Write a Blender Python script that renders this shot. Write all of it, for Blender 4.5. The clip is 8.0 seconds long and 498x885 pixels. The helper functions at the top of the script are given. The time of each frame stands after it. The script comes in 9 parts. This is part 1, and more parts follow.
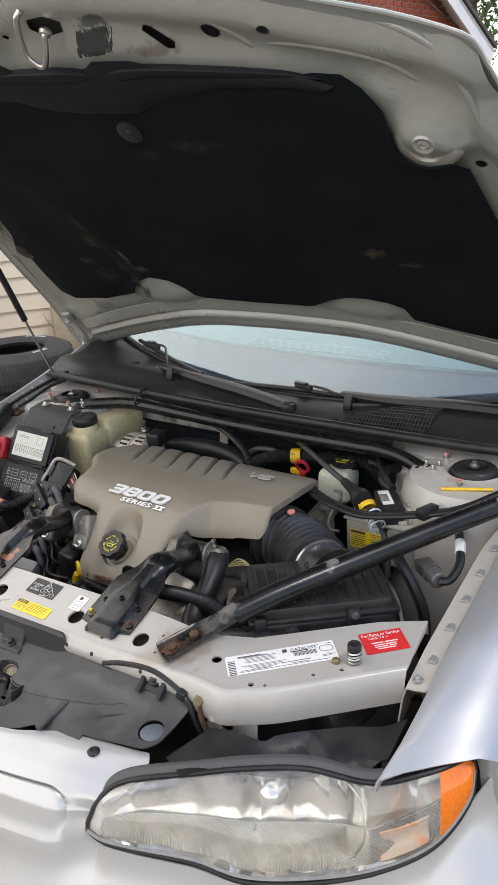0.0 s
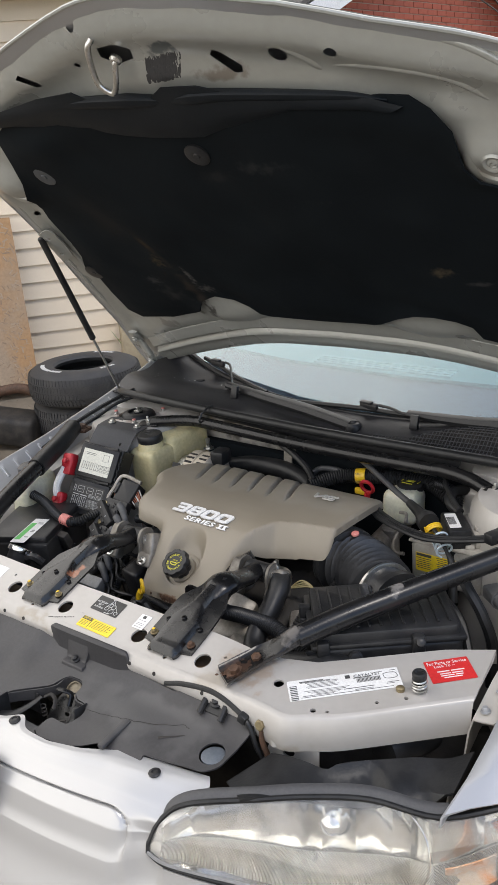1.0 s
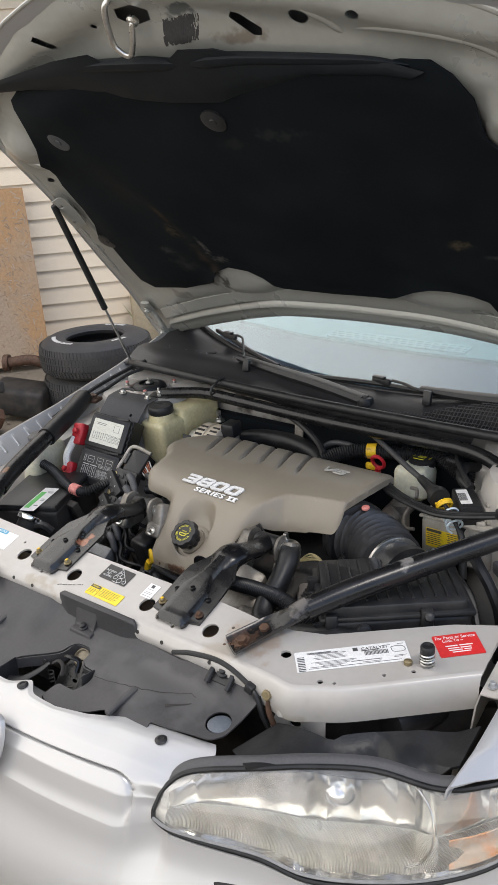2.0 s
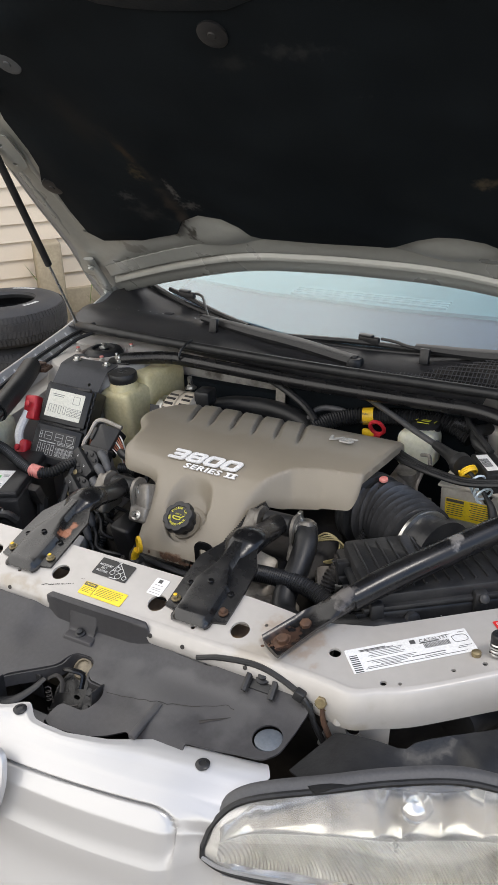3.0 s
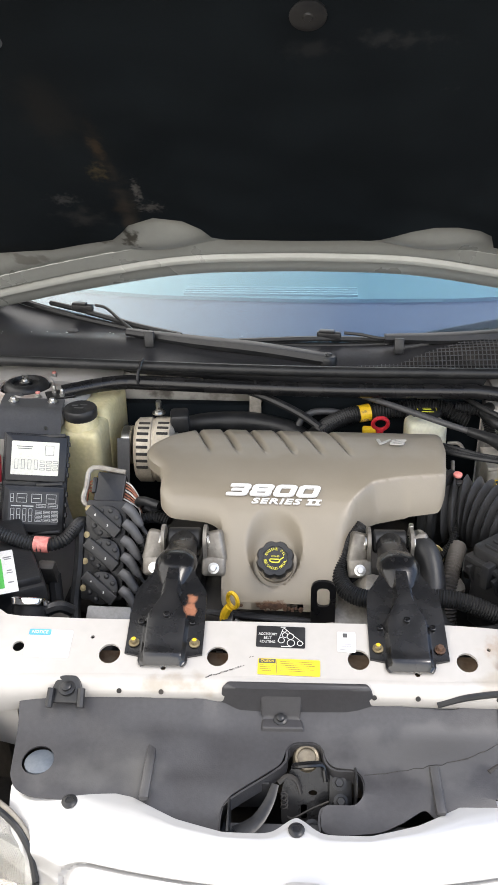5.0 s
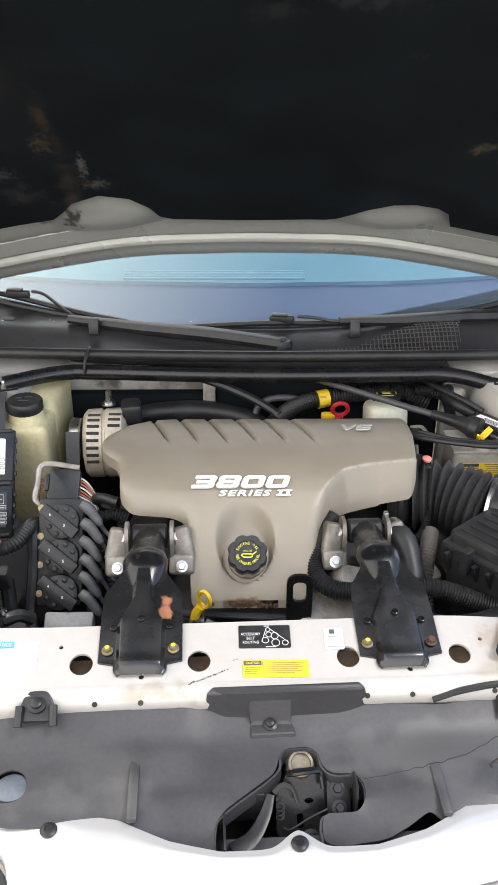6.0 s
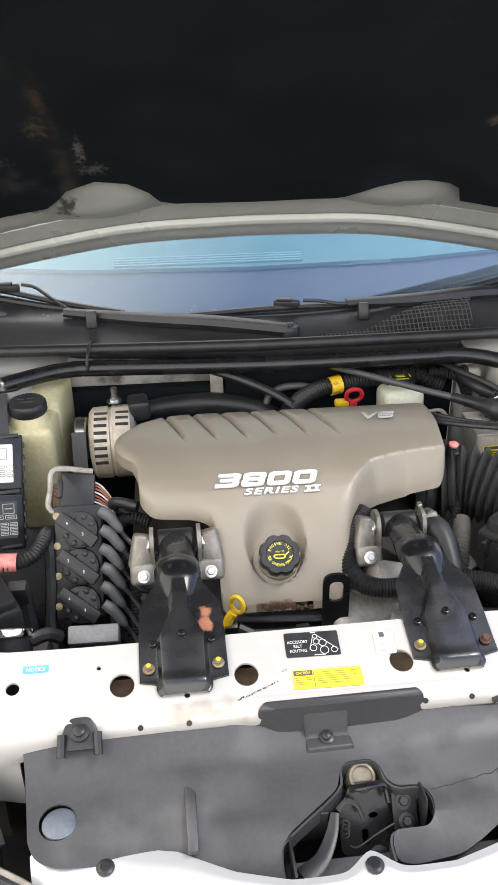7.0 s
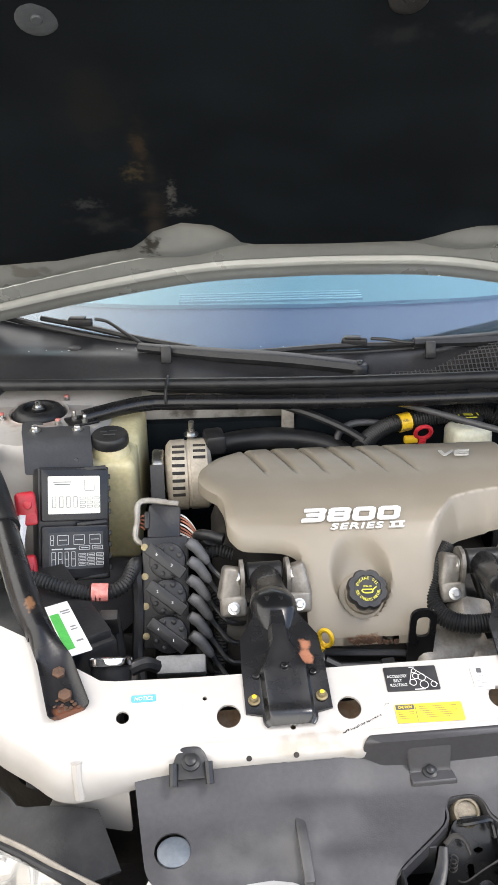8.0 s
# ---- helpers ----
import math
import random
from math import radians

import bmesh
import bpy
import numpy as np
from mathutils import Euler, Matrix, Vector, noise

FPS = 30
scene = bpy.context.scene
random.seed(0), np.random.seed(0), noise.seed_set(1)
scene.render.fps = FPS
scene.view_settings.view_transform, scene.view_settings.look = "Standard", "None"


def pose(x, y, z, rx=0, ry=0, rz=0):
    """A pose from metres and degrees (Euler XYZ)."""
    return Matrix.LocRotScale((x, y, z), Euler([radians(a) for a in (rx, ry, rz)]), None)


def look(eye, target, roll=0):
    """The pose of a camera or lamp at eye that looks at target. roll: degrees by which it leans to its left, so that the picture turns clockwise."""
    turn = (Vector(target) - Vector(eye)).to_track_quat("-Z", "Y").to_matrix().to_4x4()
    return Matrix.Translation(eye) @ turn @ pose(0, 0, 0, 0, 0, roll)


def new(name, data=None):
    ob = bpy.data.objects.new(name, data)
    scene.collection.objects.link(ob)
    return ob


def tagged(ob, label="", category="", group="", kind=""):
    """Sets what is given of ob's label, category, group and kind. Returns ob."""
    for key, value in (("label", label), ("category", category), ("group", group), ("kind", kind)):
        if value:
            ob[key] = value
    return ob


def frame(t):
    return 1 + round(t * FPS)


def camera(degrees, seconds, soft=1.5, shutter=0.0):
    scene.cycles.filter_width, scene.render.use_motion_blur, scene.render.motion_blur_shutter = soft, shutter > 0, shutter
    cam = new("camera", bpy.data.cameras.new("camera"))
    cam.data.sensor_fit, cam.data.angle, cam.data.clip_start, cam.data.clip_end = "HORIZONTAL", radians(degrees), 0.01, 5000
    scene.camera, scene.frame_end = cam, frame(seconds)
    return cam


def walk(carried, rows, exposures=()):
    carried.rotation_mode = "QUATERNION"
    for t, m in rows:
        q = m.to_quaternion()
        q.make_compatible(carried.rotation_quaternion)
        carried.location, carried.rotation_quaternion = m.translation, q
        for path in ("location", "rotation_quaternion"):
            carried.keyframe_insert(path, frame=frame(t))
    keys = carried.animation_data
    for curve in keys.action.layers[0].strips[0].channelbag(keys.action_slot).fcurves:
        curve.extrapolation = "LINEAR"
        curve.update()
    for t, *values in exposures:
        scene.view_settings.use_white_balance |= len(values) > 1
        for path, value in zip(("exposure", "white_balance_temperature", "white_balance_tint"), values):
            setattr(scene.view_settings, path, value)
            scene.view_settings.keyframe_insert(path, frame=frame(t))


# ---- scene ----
from mathutils import geometry

cam = camera(33.3, 8.0, 0.6)
PATH = [
    (0, (1.148, -0.871, 1.547), (0.053, 0.644, 0.836), -3.5),
    (0.5, (1.143, -0.864, 1.557), (-0.041, 0.593, 0.867), -4.7),
    (1, (1.142, -0.861, 1.558), (-0.081, 0.572, 0.887), -4.6),
    (1.5, (1.128, -0.868, 1.561), (-0.09, 0.567, 0.885), -3.5),
    (2, (1.135, -0.861, 1.544), (-0.096, 0.542, 0.824), -3.8),
    (2.2, (1.117, -0.853, 1.53), (-0.11, 0.537, 0.78), -3.9),
    (3.3, (0.726, -0.838, 1.482), (-0.171, 0.747, 0.655), -2.6),
    (3.5, (0.65, -0.826, 1.483), (-0.189, 0.785, 0.645), -2.9),
    (4, (0.35, -0.723, 1.442), (-0.299, 0.958, 0.573), -5.4),
    (4.2, (0.291, -0.724, 1.468), (-0.289, 0.979, 0.593), -5.8),
    (5.3, (-0.041, -0.979, 1.524), (-0.076, 0.819, 0.649), 1.2),
    (5.5, (-0.063, -0.971, 1.523), (-0.056, 0.826, 0.645), 1.6),
    (6, (-0.052, -0.869, 1.486), (-0.016, 0.918, 0.588), 0.3),
    (6.5, (-0.067, -0.772, 1.465), (-0.022, 0.993, 0.525), -1.4),
    (7, (-0.142, -0.794, 1.481), (-0.027, 0.965, 0.537), -1.2),
    (7.5, (-0.19, -0.806, 1.49), (-0.056, 0.967, 0.573), -1.0),
    (8, (-0.271, -0.81, 1.505), (-0.172, 0.984, 0.625), -0.5),
]
EXPOSURE = [(0, 0.52), (2.2, 0.52), (3.5, 0.78), (4.0, 1.08), (5.3, 1.22), (8, 1.35)]
walk(cam, [(t, look(eye, target, roll)) for t, eye, target, roll in PATH], EXPOSURE)

# ---- sky and sun: a bright, hazy day ----
SUN_ELEV, SUN_AZ = 62, 105          # degrees; azimuth clockwise from +y
world = bpy.data.worlds.new("sky")
world.use_nodes = True
scene.world = world
wn = world.node_tree.nodes
sky = wn.new("ShaderNodeTexSky")
sky.sky_type = "NISHITA"
sky.sun_disc = False
sky.sun_elevation = radians(SUN_ELEV)
sky.sun_rotation = radians(SUN_AZ)
sky.dust_density, sky.ozone_density = 1.0, 3.0
wn["Background"].inputs["Strength"].default_value = 0.14
haze = wn.new("ShaderNodeMix")          # thin high cloud over the whole sky
haze.data_type = "RGBA"
haze.inputs[7].default_value = (13.2, 12.6, 11.8, 1)
where = wn.new("ShaderNodeTexCoord")
height = wn.new("ShaderNodeVectorMath")
height.operation = "DOT_PRODUCT"
height.inputs[1].default_value = (-0.6, 0.0, -0.8)
thin = wn.new("ShaderNodeMapRange")      # cloud thickens to the west and the horizon, bluer overhead
thin.inputs["From Min"].default_value, thin.inputs["From Max"].default_value = -0.80, -0.40
thin.inputs["To Min"].default_value, thin.inputs["To Max"].default_value = 0.0, 0.85
world.node_tree.links.new(where.outputs["Generated"], height.inputs[0])
world.node_tree.links.new(height.outputs["Value"], thin.inputs["Value"])
world.node_tree.links.new(thin.outputs[0], haze.inputs[0])
world.node_tree.links.new(sky.outputs[0], haze.inputs[6])
world.node_tree.links.new(haze.outputs[2], wn["Background"].inputs["Color"])
sun_data = bpy.data.lights.new("sun", "SUN")
sun_data.energy, sun_data.angle, sun_data.color = 0.9, radians(14), (1.0, 0.94, 0.86)
sun = new("sun", sun_data)
a, e = radians(SUN_AZ), radians(SUN_ELEV)
sun.matrix_world = look((math.sin(a) * math.cos(e) * 30, math.cos(a) * math.cos(e) * 30, math.sin(e) * 30), (0, 0.3, 0.8))


# ---- materials ----
def mat(name, base, rough=0.5, metal=0.0, second=None, mix=0.5, scale=30.0, fine=250.0, bump=0.1, bscale=None,
        spec=0.5, coat=0.0, trans=0.0, sharp=(0.4, 0.65), rvar=0.12, sss=0.0, grain=0.35):
    """A surface with stains at one scale and grain at a finer one."""
    m = bpy.data.materials.new(name)
    m.use_nodes = True
    n, l = m.node_tree.nodes, m.node_tree.links
    p = n["Principled BSDF"]
    co = n.new("ShaderNodeTexCoord")
    big, small = n.new("ShaderNodeTexNoise"), n.new("ShaderNodeTexNoise")
    for k, s, d in ((big, scale, 6), (small, fine, 4)):
        k.inputs["Scale"].default_value, k.inputs["Detail"].default_value = s, d
        l.new(co.outputs["Object"], k.inputs["Vector"])
    ramp = n.new("ShaderNodeValToRGB")
    ramp.color_ramp.elements[0].position, ramp.color_ramp.elements[1].position = sharp
    l.new(big.outputs["Fac"], ramp.inputs["Fac"])
    if second is None:
        second = tuple(c * 0.72 for c in base)
    mx = n.new("ShaderNodeMix")
    mx.data_type = "RGBA"
    mx.inputs[6].default_value, mx.inputs[7].default_value = (*base, 1), (*second, 1)
    f = n.new("ShaderNodeMath")
    f.operation = "MULTIPLY"
    f.inputs[1].default_value = mix
    l.new(ramp.outputs["Color"], f.inputs[0])
    l.new(f.outputs[0], mx.inputs[0])
    g = n.new("ShaderNodeMix")
    g.data_type, g.blend_type = "RGBA", "MULTIPLY"
    g.inputs[0].default_value = grain
    l.new(mx.outputs[2], g.inputs[6])
    gr = n.new("ShaderNodeMapRange")
    gr.inputs["From Min"].default_value, gr.inputs["From Max"].default_value = 0.3, 0.7
    gr.inputs["To Min"].default_value, gr.inputs["To Max"].default_value = 0.6, 1.15
    l.new(small.outputs["Fac"], gr.inputs["Value"])
    l.new(gr.outputs[0], g.inputs[7])
    l.new(g.outputs[2], p.inputs["Base Color"])
    rr = n.new("ShaderNodeMapRange")
    rr.inputs["To Min"].default_value, rr.inputs["To Max"].default_value = max(0.02, rough - rvar), min(1, rough + rvar)
    l.new(big.outputs["Fac"], rr.inputs["Value"])
    l.new(rr.outputs[0], p.inputs["Roughness"])
    p.inputs["Metallic"].default_value = metal
    p.inputs["Specular IOR Level"].default_value = spec
    p.inputs["Coat Weight"].default_value = coat
    p.inputs["Coat Roughness"].default_value = 0.06
    p.inputs["Transmission Weight"].default_value = trans
    if sss:
        p.inputs["Subsurface Weight"].default_value = sss
        p.inputs["Subsurface Radius"].default_value = (0.03, 0.025, 0.012)
    if bump:
        b = n.new("ShaderNodeBump")
        b.inputs["Strength"].default_value, b.inputs["Distance"].default_value = bump, 0.002
        src = small
        if bscale:
            src = n.new("ShaderNodeTexNoise")
            src.inputs["Scale"].default_value, src.inputs["Detail"].default_value = bscale, 5
            l.new(co.outputs["Object"], src.inputs["Vector"])
        l.new(src.outputs["Fac"], b.inputs["Height"])
        l.new(b.outputs[0], p.inputs["Normal"])
    return m


SILVER = mat("silver_paint", (0.42, 0.43, 0.45), 0.33, 0.50, (0.39, 0.40, 0.42), 0.3, 8, 900, 0.0, coat=0.4, grain=0.05)
FASCIA = mat("bumper_silver_paint", (0.50, 0.495, 0.487), 0.34, 0.38, (0.48, 0.475, 0.467), 0.3, 8, 900, 0.0, coat=0.3, grain=0.03)
FLAP = mat("black_rubber_sheet", (0.0035, 0.0062, 0.0092), 0.5, 0, (0.0070, 0.0095, 0.013), 0.6, 20, 200, 0.2, spec=0.25)
PLUGG = mat("dark_grey_plastic", (0.10, 0.10, 0.105), 0.45, 0, (0.07, 0.07, 0.07), 0.5, 40, 250, 0.1)
BAY = mat("bay_paint", (0.425, 0.405, 0.378), 0.38, 0.1, (0.37, 0.34, 0.30), 0.5, 7, 60, 0.015, sharp=(0.45, 0.8), coat=0.2, grain=0.10)
INNER = mat("hood_inner_paint", (0.355, 0.363, 0.342), 0.30, 0.25, (0.32, 0.325, 0.30), 0.4, 6, 60, 0.015, coat=0.35, grain=0.12)
TAN = mat("cover_plastic", (0.212, 0.185, 0.143), 0.40, 0, (0.240, 0.212, 0.168), 0.6, 9, 700, 0.03, bscale=900, grain=0.08)
TRAY = mat("tray_plastic", (0.033, 0.0315, 0.033), 0.46, 0, (0.046, 0.046, 0.049), 0.6, 9, 160, 0.10, bscale=500)
BLACK = mat("black_plastic", (0.016, 0.0165, 0.018), 0.36, 0, (0.034, 0.033, 0.032), 0.6, 25, 200, 0.12, spec=0.35)
GLOSSY = mat("black_paint_metal", (0.007, 0.0072, 0.008), 0.27, 0, (0.017, 0.016, 0.016), 0.6, 22, 250, 0.08, spec=0.33, coat=0.12)
RUBBER = mat("rubber", (0.013, 0.0135, 0.0145), 0.42, 0, (0.030, 0.030, 0.030), 0.6, 30, 200, 0.2, spec=0.35)
GREYRUB = mat("boot_rubber", (0.055, 0.055, 0.058), 0.5, 0, (0.07, 0.07, 0.07), 0.5, 40, 250, 0.1)
DUSTB = mat("dusty_dark_plastic", (0.055, 0.062, 0.07), 0.5, 0, (0.08, 0.088, 0.097), 0.5, 60, 250, 0.05)
BELLOWS = mat("bellows_rubber", (0.034, 0.034, 0.035), 0.33, 0, (0.058, 0.058, 0.059), 0.5, 40, 250, 0.1)
CRIMSON = mat("crimson_enamel", (0.25, 0.01, 0.03), 0.3, 0, None, 0.3, 60, 300, 0.0)
GRIMY = mat("grimy_alloy", (0.20, 0.187, 0.165), 0.45, 0.4, (0.07, 0.062, 0.052), 0.75, 40, 200, 0.25)
WARMGREY = mat("weathered_grey_plastic", (0.24, 0.215, 0.175), 0.5, 0, (0.13, 0.115, 0.095), 0.6, 40, 200, 0.1)
LINER = mat("hood_liner", (0.0038, 0.0062, 0.0085), 0.85, 0, (0.0066, 0.0098, 0.0125), 0.7, 7, 350, 0.5, bscale=25, spec=0.15)
DIRTY = mat("grimy_black", (0.014, 0.013, 0.012), 0.7, 0, (0.055, 0.047, 0.040), 0.7, 18, 140, 0.4)
ALU = mat("cast_aluminium", (0.36, 0.335, 0.295), 0.5, 0.3, (0.15, 0.13, 0.11), 0.75, 30, 200, 0.25)
STEEL = mat("zinc_steel", (0.62, 0.62, 0.60), 0.3, 1.0, (0.42, 0.40, 0.36), 0.5, 60, 300, 0.1)
CHROME = mat("chrome", (0.85, 0.85, 0.86), 0.10, 1.0, None, 0.2, 40, 300, 0.02, rvar=0.05)
RUST = mat("rusty_steel", (0.10, 0.052, 0.030), 0.65, 0.2, (0.05, 0.03, 0.02), 0.7, 60, 300, 0.5)
BRASS = mat("yellow_zinc", (0.30, 0.25, 0.14), 0.45, 0.6, (0.14, 0.10, 0.06), 0.5, 80, 300, 0.1)
TANK = mat("aged_tank_plastic", (0.62, 0.56, 0.34), 0.42, 0, (0.44, 0.37, 0.18), 0.75, 9, 120, 0.05, sss=0.25, sharp=(0.35, 0.7))
TANKW = mat("pale_tank_plastic", (0.66, 0.65, 0.52), 0.4, 0, (0.55, 0.52, 0.36), 0.5, 14, 120, 0.05, sss=0.25)
RED = mat("red_plastic", (0.50, 0.02, 0.03), 0.4, 0, (0.35, 0.02, 0.03), 0.5, 60, 300, 0.05)
YELLOW = mat("yellow_plastic", (0.78, 0.50, 0.02), 0.4, 0, (0.60, 0.36, 0.02), 0.4, 60, 300, 0.05)
LABY = mat("yellow_label", (0.82, 0.61, 0.025), 0.4, 0, (0.70, 0.55, 0.03), 0.4, 40, 300, 0.0)
LABK = mat("black_label", (0.012, 0.012, 0.013), 0.35, 0, (0.03, 0.03, 0.03), 0.4, 40, 300, 0.0)
LABW = mat("white_label", (0.78, 0.78, 0.77), 0.4, 0, (0.66, 0.65, 0.62), 0.4, 30, 300, 0.0)
LABC = mat("cream_label", (0.72, 0.71, 0.62), 0.4, 0, (0.64, 0.62, 0.52), 0.4, 30, 300, 0.0)
LABR = mat("red_label", (0.62, 0.03, 0.03), 0.4, 0, (0.50, 0.03, 0.03), 0.4, 30, 300, 0.0)
LABB = mat("blue_label", (0.10, 0.36, 0.52), 0.4, 0, None, 0.3, 30, 300, 0.0)
GREEN = mat("green_label", (0.10, 0.50, 0.10), 0.4, 0, None, 0.3, 30, 300, 0.0)
INK = mat("dark_print", (0.07, 0.07, 0.07), 0.5, 0, None, 0.2, 90, 300, 0.0)
PRINT = mat("pale_print", (0.60, 0.60, 0.58), 0.5, 0, None, 0.2, 90, 300, 0.0)
CAPINK = mat("cap_print", (0.62, 0.58, 0.05), 0.5, 0, None, 0.2, 90, 300, 0.0)
SILVERTXT = mat("bright_lettering", (0.80, 0.80, 0.80), 0.3, 0.1, None, 0.2, 60, 300, 0.0)
ORANGE_REFLECT = mat("orange_reflection", (0.62, 0.27, 0.10), 0.3, 0, (0.50, 0.42, 0.34), 0.9, 35, 120, 0.1, sharp=(0.4, 0.6))
AMBER = mat("amber_plastic", (0.85, 0.20, 0.01), 0.15, 0, (0.70, 0.14, 0.01), 0.3, 30, 200, 0.05, coat=0.5)
COPPER = mat("wire_red_brown", (0.33, 0.12, 0.07), 0.5, 0, None, 0.4, 60, 300, 0.0)
WIREY = mat("wire_tan", (0.36, 0.30, 0.14), 0.5, 0, None, 0.4, 60, 300, 0.0)
PINK = mat("faded_red_tape", (0.55, 0.16, 0.14), 0.6, 0, (0.70, 0.35, 0.30), 0.6, 120, 400, 0.2)
BLUE = mat("blue_connector", (0.06, 0.09, 0.18), 0.4, 0, None, 0.3, 60, 300, 0.05)
CASTB = mat("dull_cast_bracket", (0.24, 0.225, 0.20), 0.45, 0.4, (0.13, 0.115, 0.095), 0.7, 35, 200, 0.25)
BADGE = mat("grey_lettering", (0.44, 0.43, 0.40), 0.4, 0.1, None, 0.2, 60, 300, 0.0)
GREASE = mat("greased_steel", (0.20, 0.17, 0.12), 0.4, 0.3, (0.08, 0.065, 0.045), 0.7, 70, 300, 0.2)
DUSTY = mat("dusty_conduit", (0.075, 0.068, 0.06), 0.7, 0, (0.11, 0.10, 0.09), 0.5, 40, 250, 0.1)
BOOT = mat("grey_boot_rubber", (0.085, 0.086, 0.09), 0.5, 0, (0.06, 0.06, 0.062), 0.5, 60, 250, 0.1)
BLUEW = mat("pale_blue_spring_wire", (0.60, 0.70, 0.76), 0.35, 0.2, None, 0.2, 60, 300, 0.0)
PALEP = mat("pale_dusty_plastic", (0.40, 0.38, 0.34), 0.5, 0, (0.24, 0.21, 0.17), 0.6, 25, 200, 0.1, sharp=(0.4, 0.75))
STRANDS = [mat("strand_" + n, c, 0.85, 0, tuple(0.8 * q for q in c), 0.5, 30, 90, 0.3) for n, c in (("pale", (0.37, 0.285, 0.205)), ("brown", (0.28, 0.20, 0.135)), ("mid", (0.34, 0.25, 0.17)))]
GREYP = mat("grey_plastic", (0.25, 0.25, 0.25), 0.45, 0, (0.18, 0.18, 0.17), 0.5, 40, 250, 0.1)
COWL = mat("cowl_plastic", (0.025, 0.025, 0.028), 0.38, 0, (0.044, 0.043, 0.044), 0.6, 9, 140, 0.08, bscale=400, spec=0.3)
# dash tones mimic the screen's bands: purple below, reflected sky's mint above
DASHL = mat("dash_ledge_vinyl", (0.080, 0.046, 0.062), 0.6, 0, (0.074, 0.042, 0.056), 0.5, 5, 60, 0.0, grain=0.0)
DASH = mat("dash_sky_tint", (0.14, 0.18, 0.175), 0.6, 0, (0.13, 0.165, 0.16), 0.5, 5, 60, 0.0, grain=0.0)
SEAT = mat("cabin_cloth", (0.25, 0.27, 0.30), 0.8, 0, None, 0.5, 12, 300, 0.2)
SLAT = mat("defroster_plastic", (0.26, 0.30, 0.30), 0.5, 0, None, 0.3, 30, 200, 0.0)
CASTP = mat("pale_cast_alloy", (0.62, 0.55, 0.44), 0.5, 0.15, (0.40, 0.35, 0.28), 0.6, 30, 200, 0.2)
DISC = mat("dusty_blue_grey_plastic", (0.095, 0.11, 0.13), 0.5, 0, (0.14, 0.155, 0.17), 0.5, 60, 250, 0.05)
RUSTY = mat("rust_tinged_paint", (0.40, 0.30, 0.21), 0.6, 0, (0.22, 0.11, 0.05), 0.7, 40, 200, 0.2)
REFLECTOR = mat("lamp_reflector", (0.80, 0.795, 0.77), 0.13, 1.0, (0.42, 0.415, 0.40), 0.7, 24, 100, 0.1, sharp=(0.45, 0.6))
TYRE = mat("tyre_rubber", (0.030, 0.030, 0.031), 0.7, 0, (0.055, 0.052, 0.049), 0.6, 12, 150, 0.3)
VINYL = mat("cream_vinyl_siding", (0.74, 0.63, 0.48), 0.5, 0, (0.69, 0.58, 0.43), 0.3, 2.5, 400, 0.05)
TRIMW = mat("white_trim", (0.76, 0.76, 0.76), 0.5, 0, (0.66, 0.66, 0.64), 0.4, 3, 60, 0.1)
CONC = mat("stained_concrete", (0.40, 0.33, 0.22), 0.85, 0, (0.28, 0.23, 0.15), 0.6, 5, 60, 0.6, bscale=80)
BRICKM = mat("red_brick", (0.36, 0.085, 0.045), 0.8, 0, (0.27, 0.06, 0.035), 0.7, 6, 80, 0.4)
MORTAR = mat("mortar", (0.42, 0.36, 0.30), 0.9, 0, None, 0.5, 8, 80, 0.4)
ROOFM = mat("roof_shingle", (0.10, 0.09, 0.085), 0.9, 0, None, 0.5, 6, 60, 0.5)
BARK = mat("bark", (0.10, 0.075, 0.05), 0.9, 0, None, 0.6, 12, 60, 0.6)
LEAF = mat("foliage", (0.06, 0.12, 0.03), 0.6, 0, (0.03, 0.07, 0.02), 0.7, 3, 30, 0.1, spec=0.3)
WEED = mat("weeds", (0.15, 0.26, 0.045), 0.6, 0, (0.08, 0.17, 0.03), 0.7, 5, 40, 0.1, spec=0.3)
GROUND = mat("bare_ground", (0.185, 0.155, 0.115), 0.95, 0, (0.14, 0.115, 0.085), 0.7, 1.5, 25, 0.8, bscale=12)
OSB = mat("weathered_strand_board", (0.33, 0.25, 0.175), 0.85, 0, (0.40, 0.22, 0.09), 0.7, 1.8, 55, 0.5, bscale=60, sharp=(0.42, 0.58))


def clear(name, tint, rough, rvar=0.0, ior=1.45):
    m = bpy.data.materials.new(name)
    m.use_nodes = True
    n, l = m.node_tree.nodes, m.node_tree.links
    p = n["Principled BSDF"]
    p.inputs["Base Color"].default_value = (*tint, 1)
    p.inputs["Transmission Weight"].default_value = 1.0
    p.inputs["IOR"].default_value = ior
    p.inputs["Roughness"].default_value = rough
    if rvar:
        co, k, r = n.new("ShaderNodeTexCoord"), n.new("ShaderNodeTexNoise"), n.new("ShaderNodeMapRange")
        k.inputs["Scale"].default_value, k.inputs["Detail"].default_value = 14, 8
        r.inputs["From Min"].default_value, r.inputs["From Max"].default_value = 0.4, 0.7
        r.inputs["To Min"].default_value, r.inputs["To Max"].default_value = rough, rough + rvar
        l.new(co.outputs["Object"], k.inputs["Vector"])
        l.new(k.outputs["Fac"], r.inputs["Value"])
        l.new(r.outputs[0], p.inputs["Roughness"])
    return m




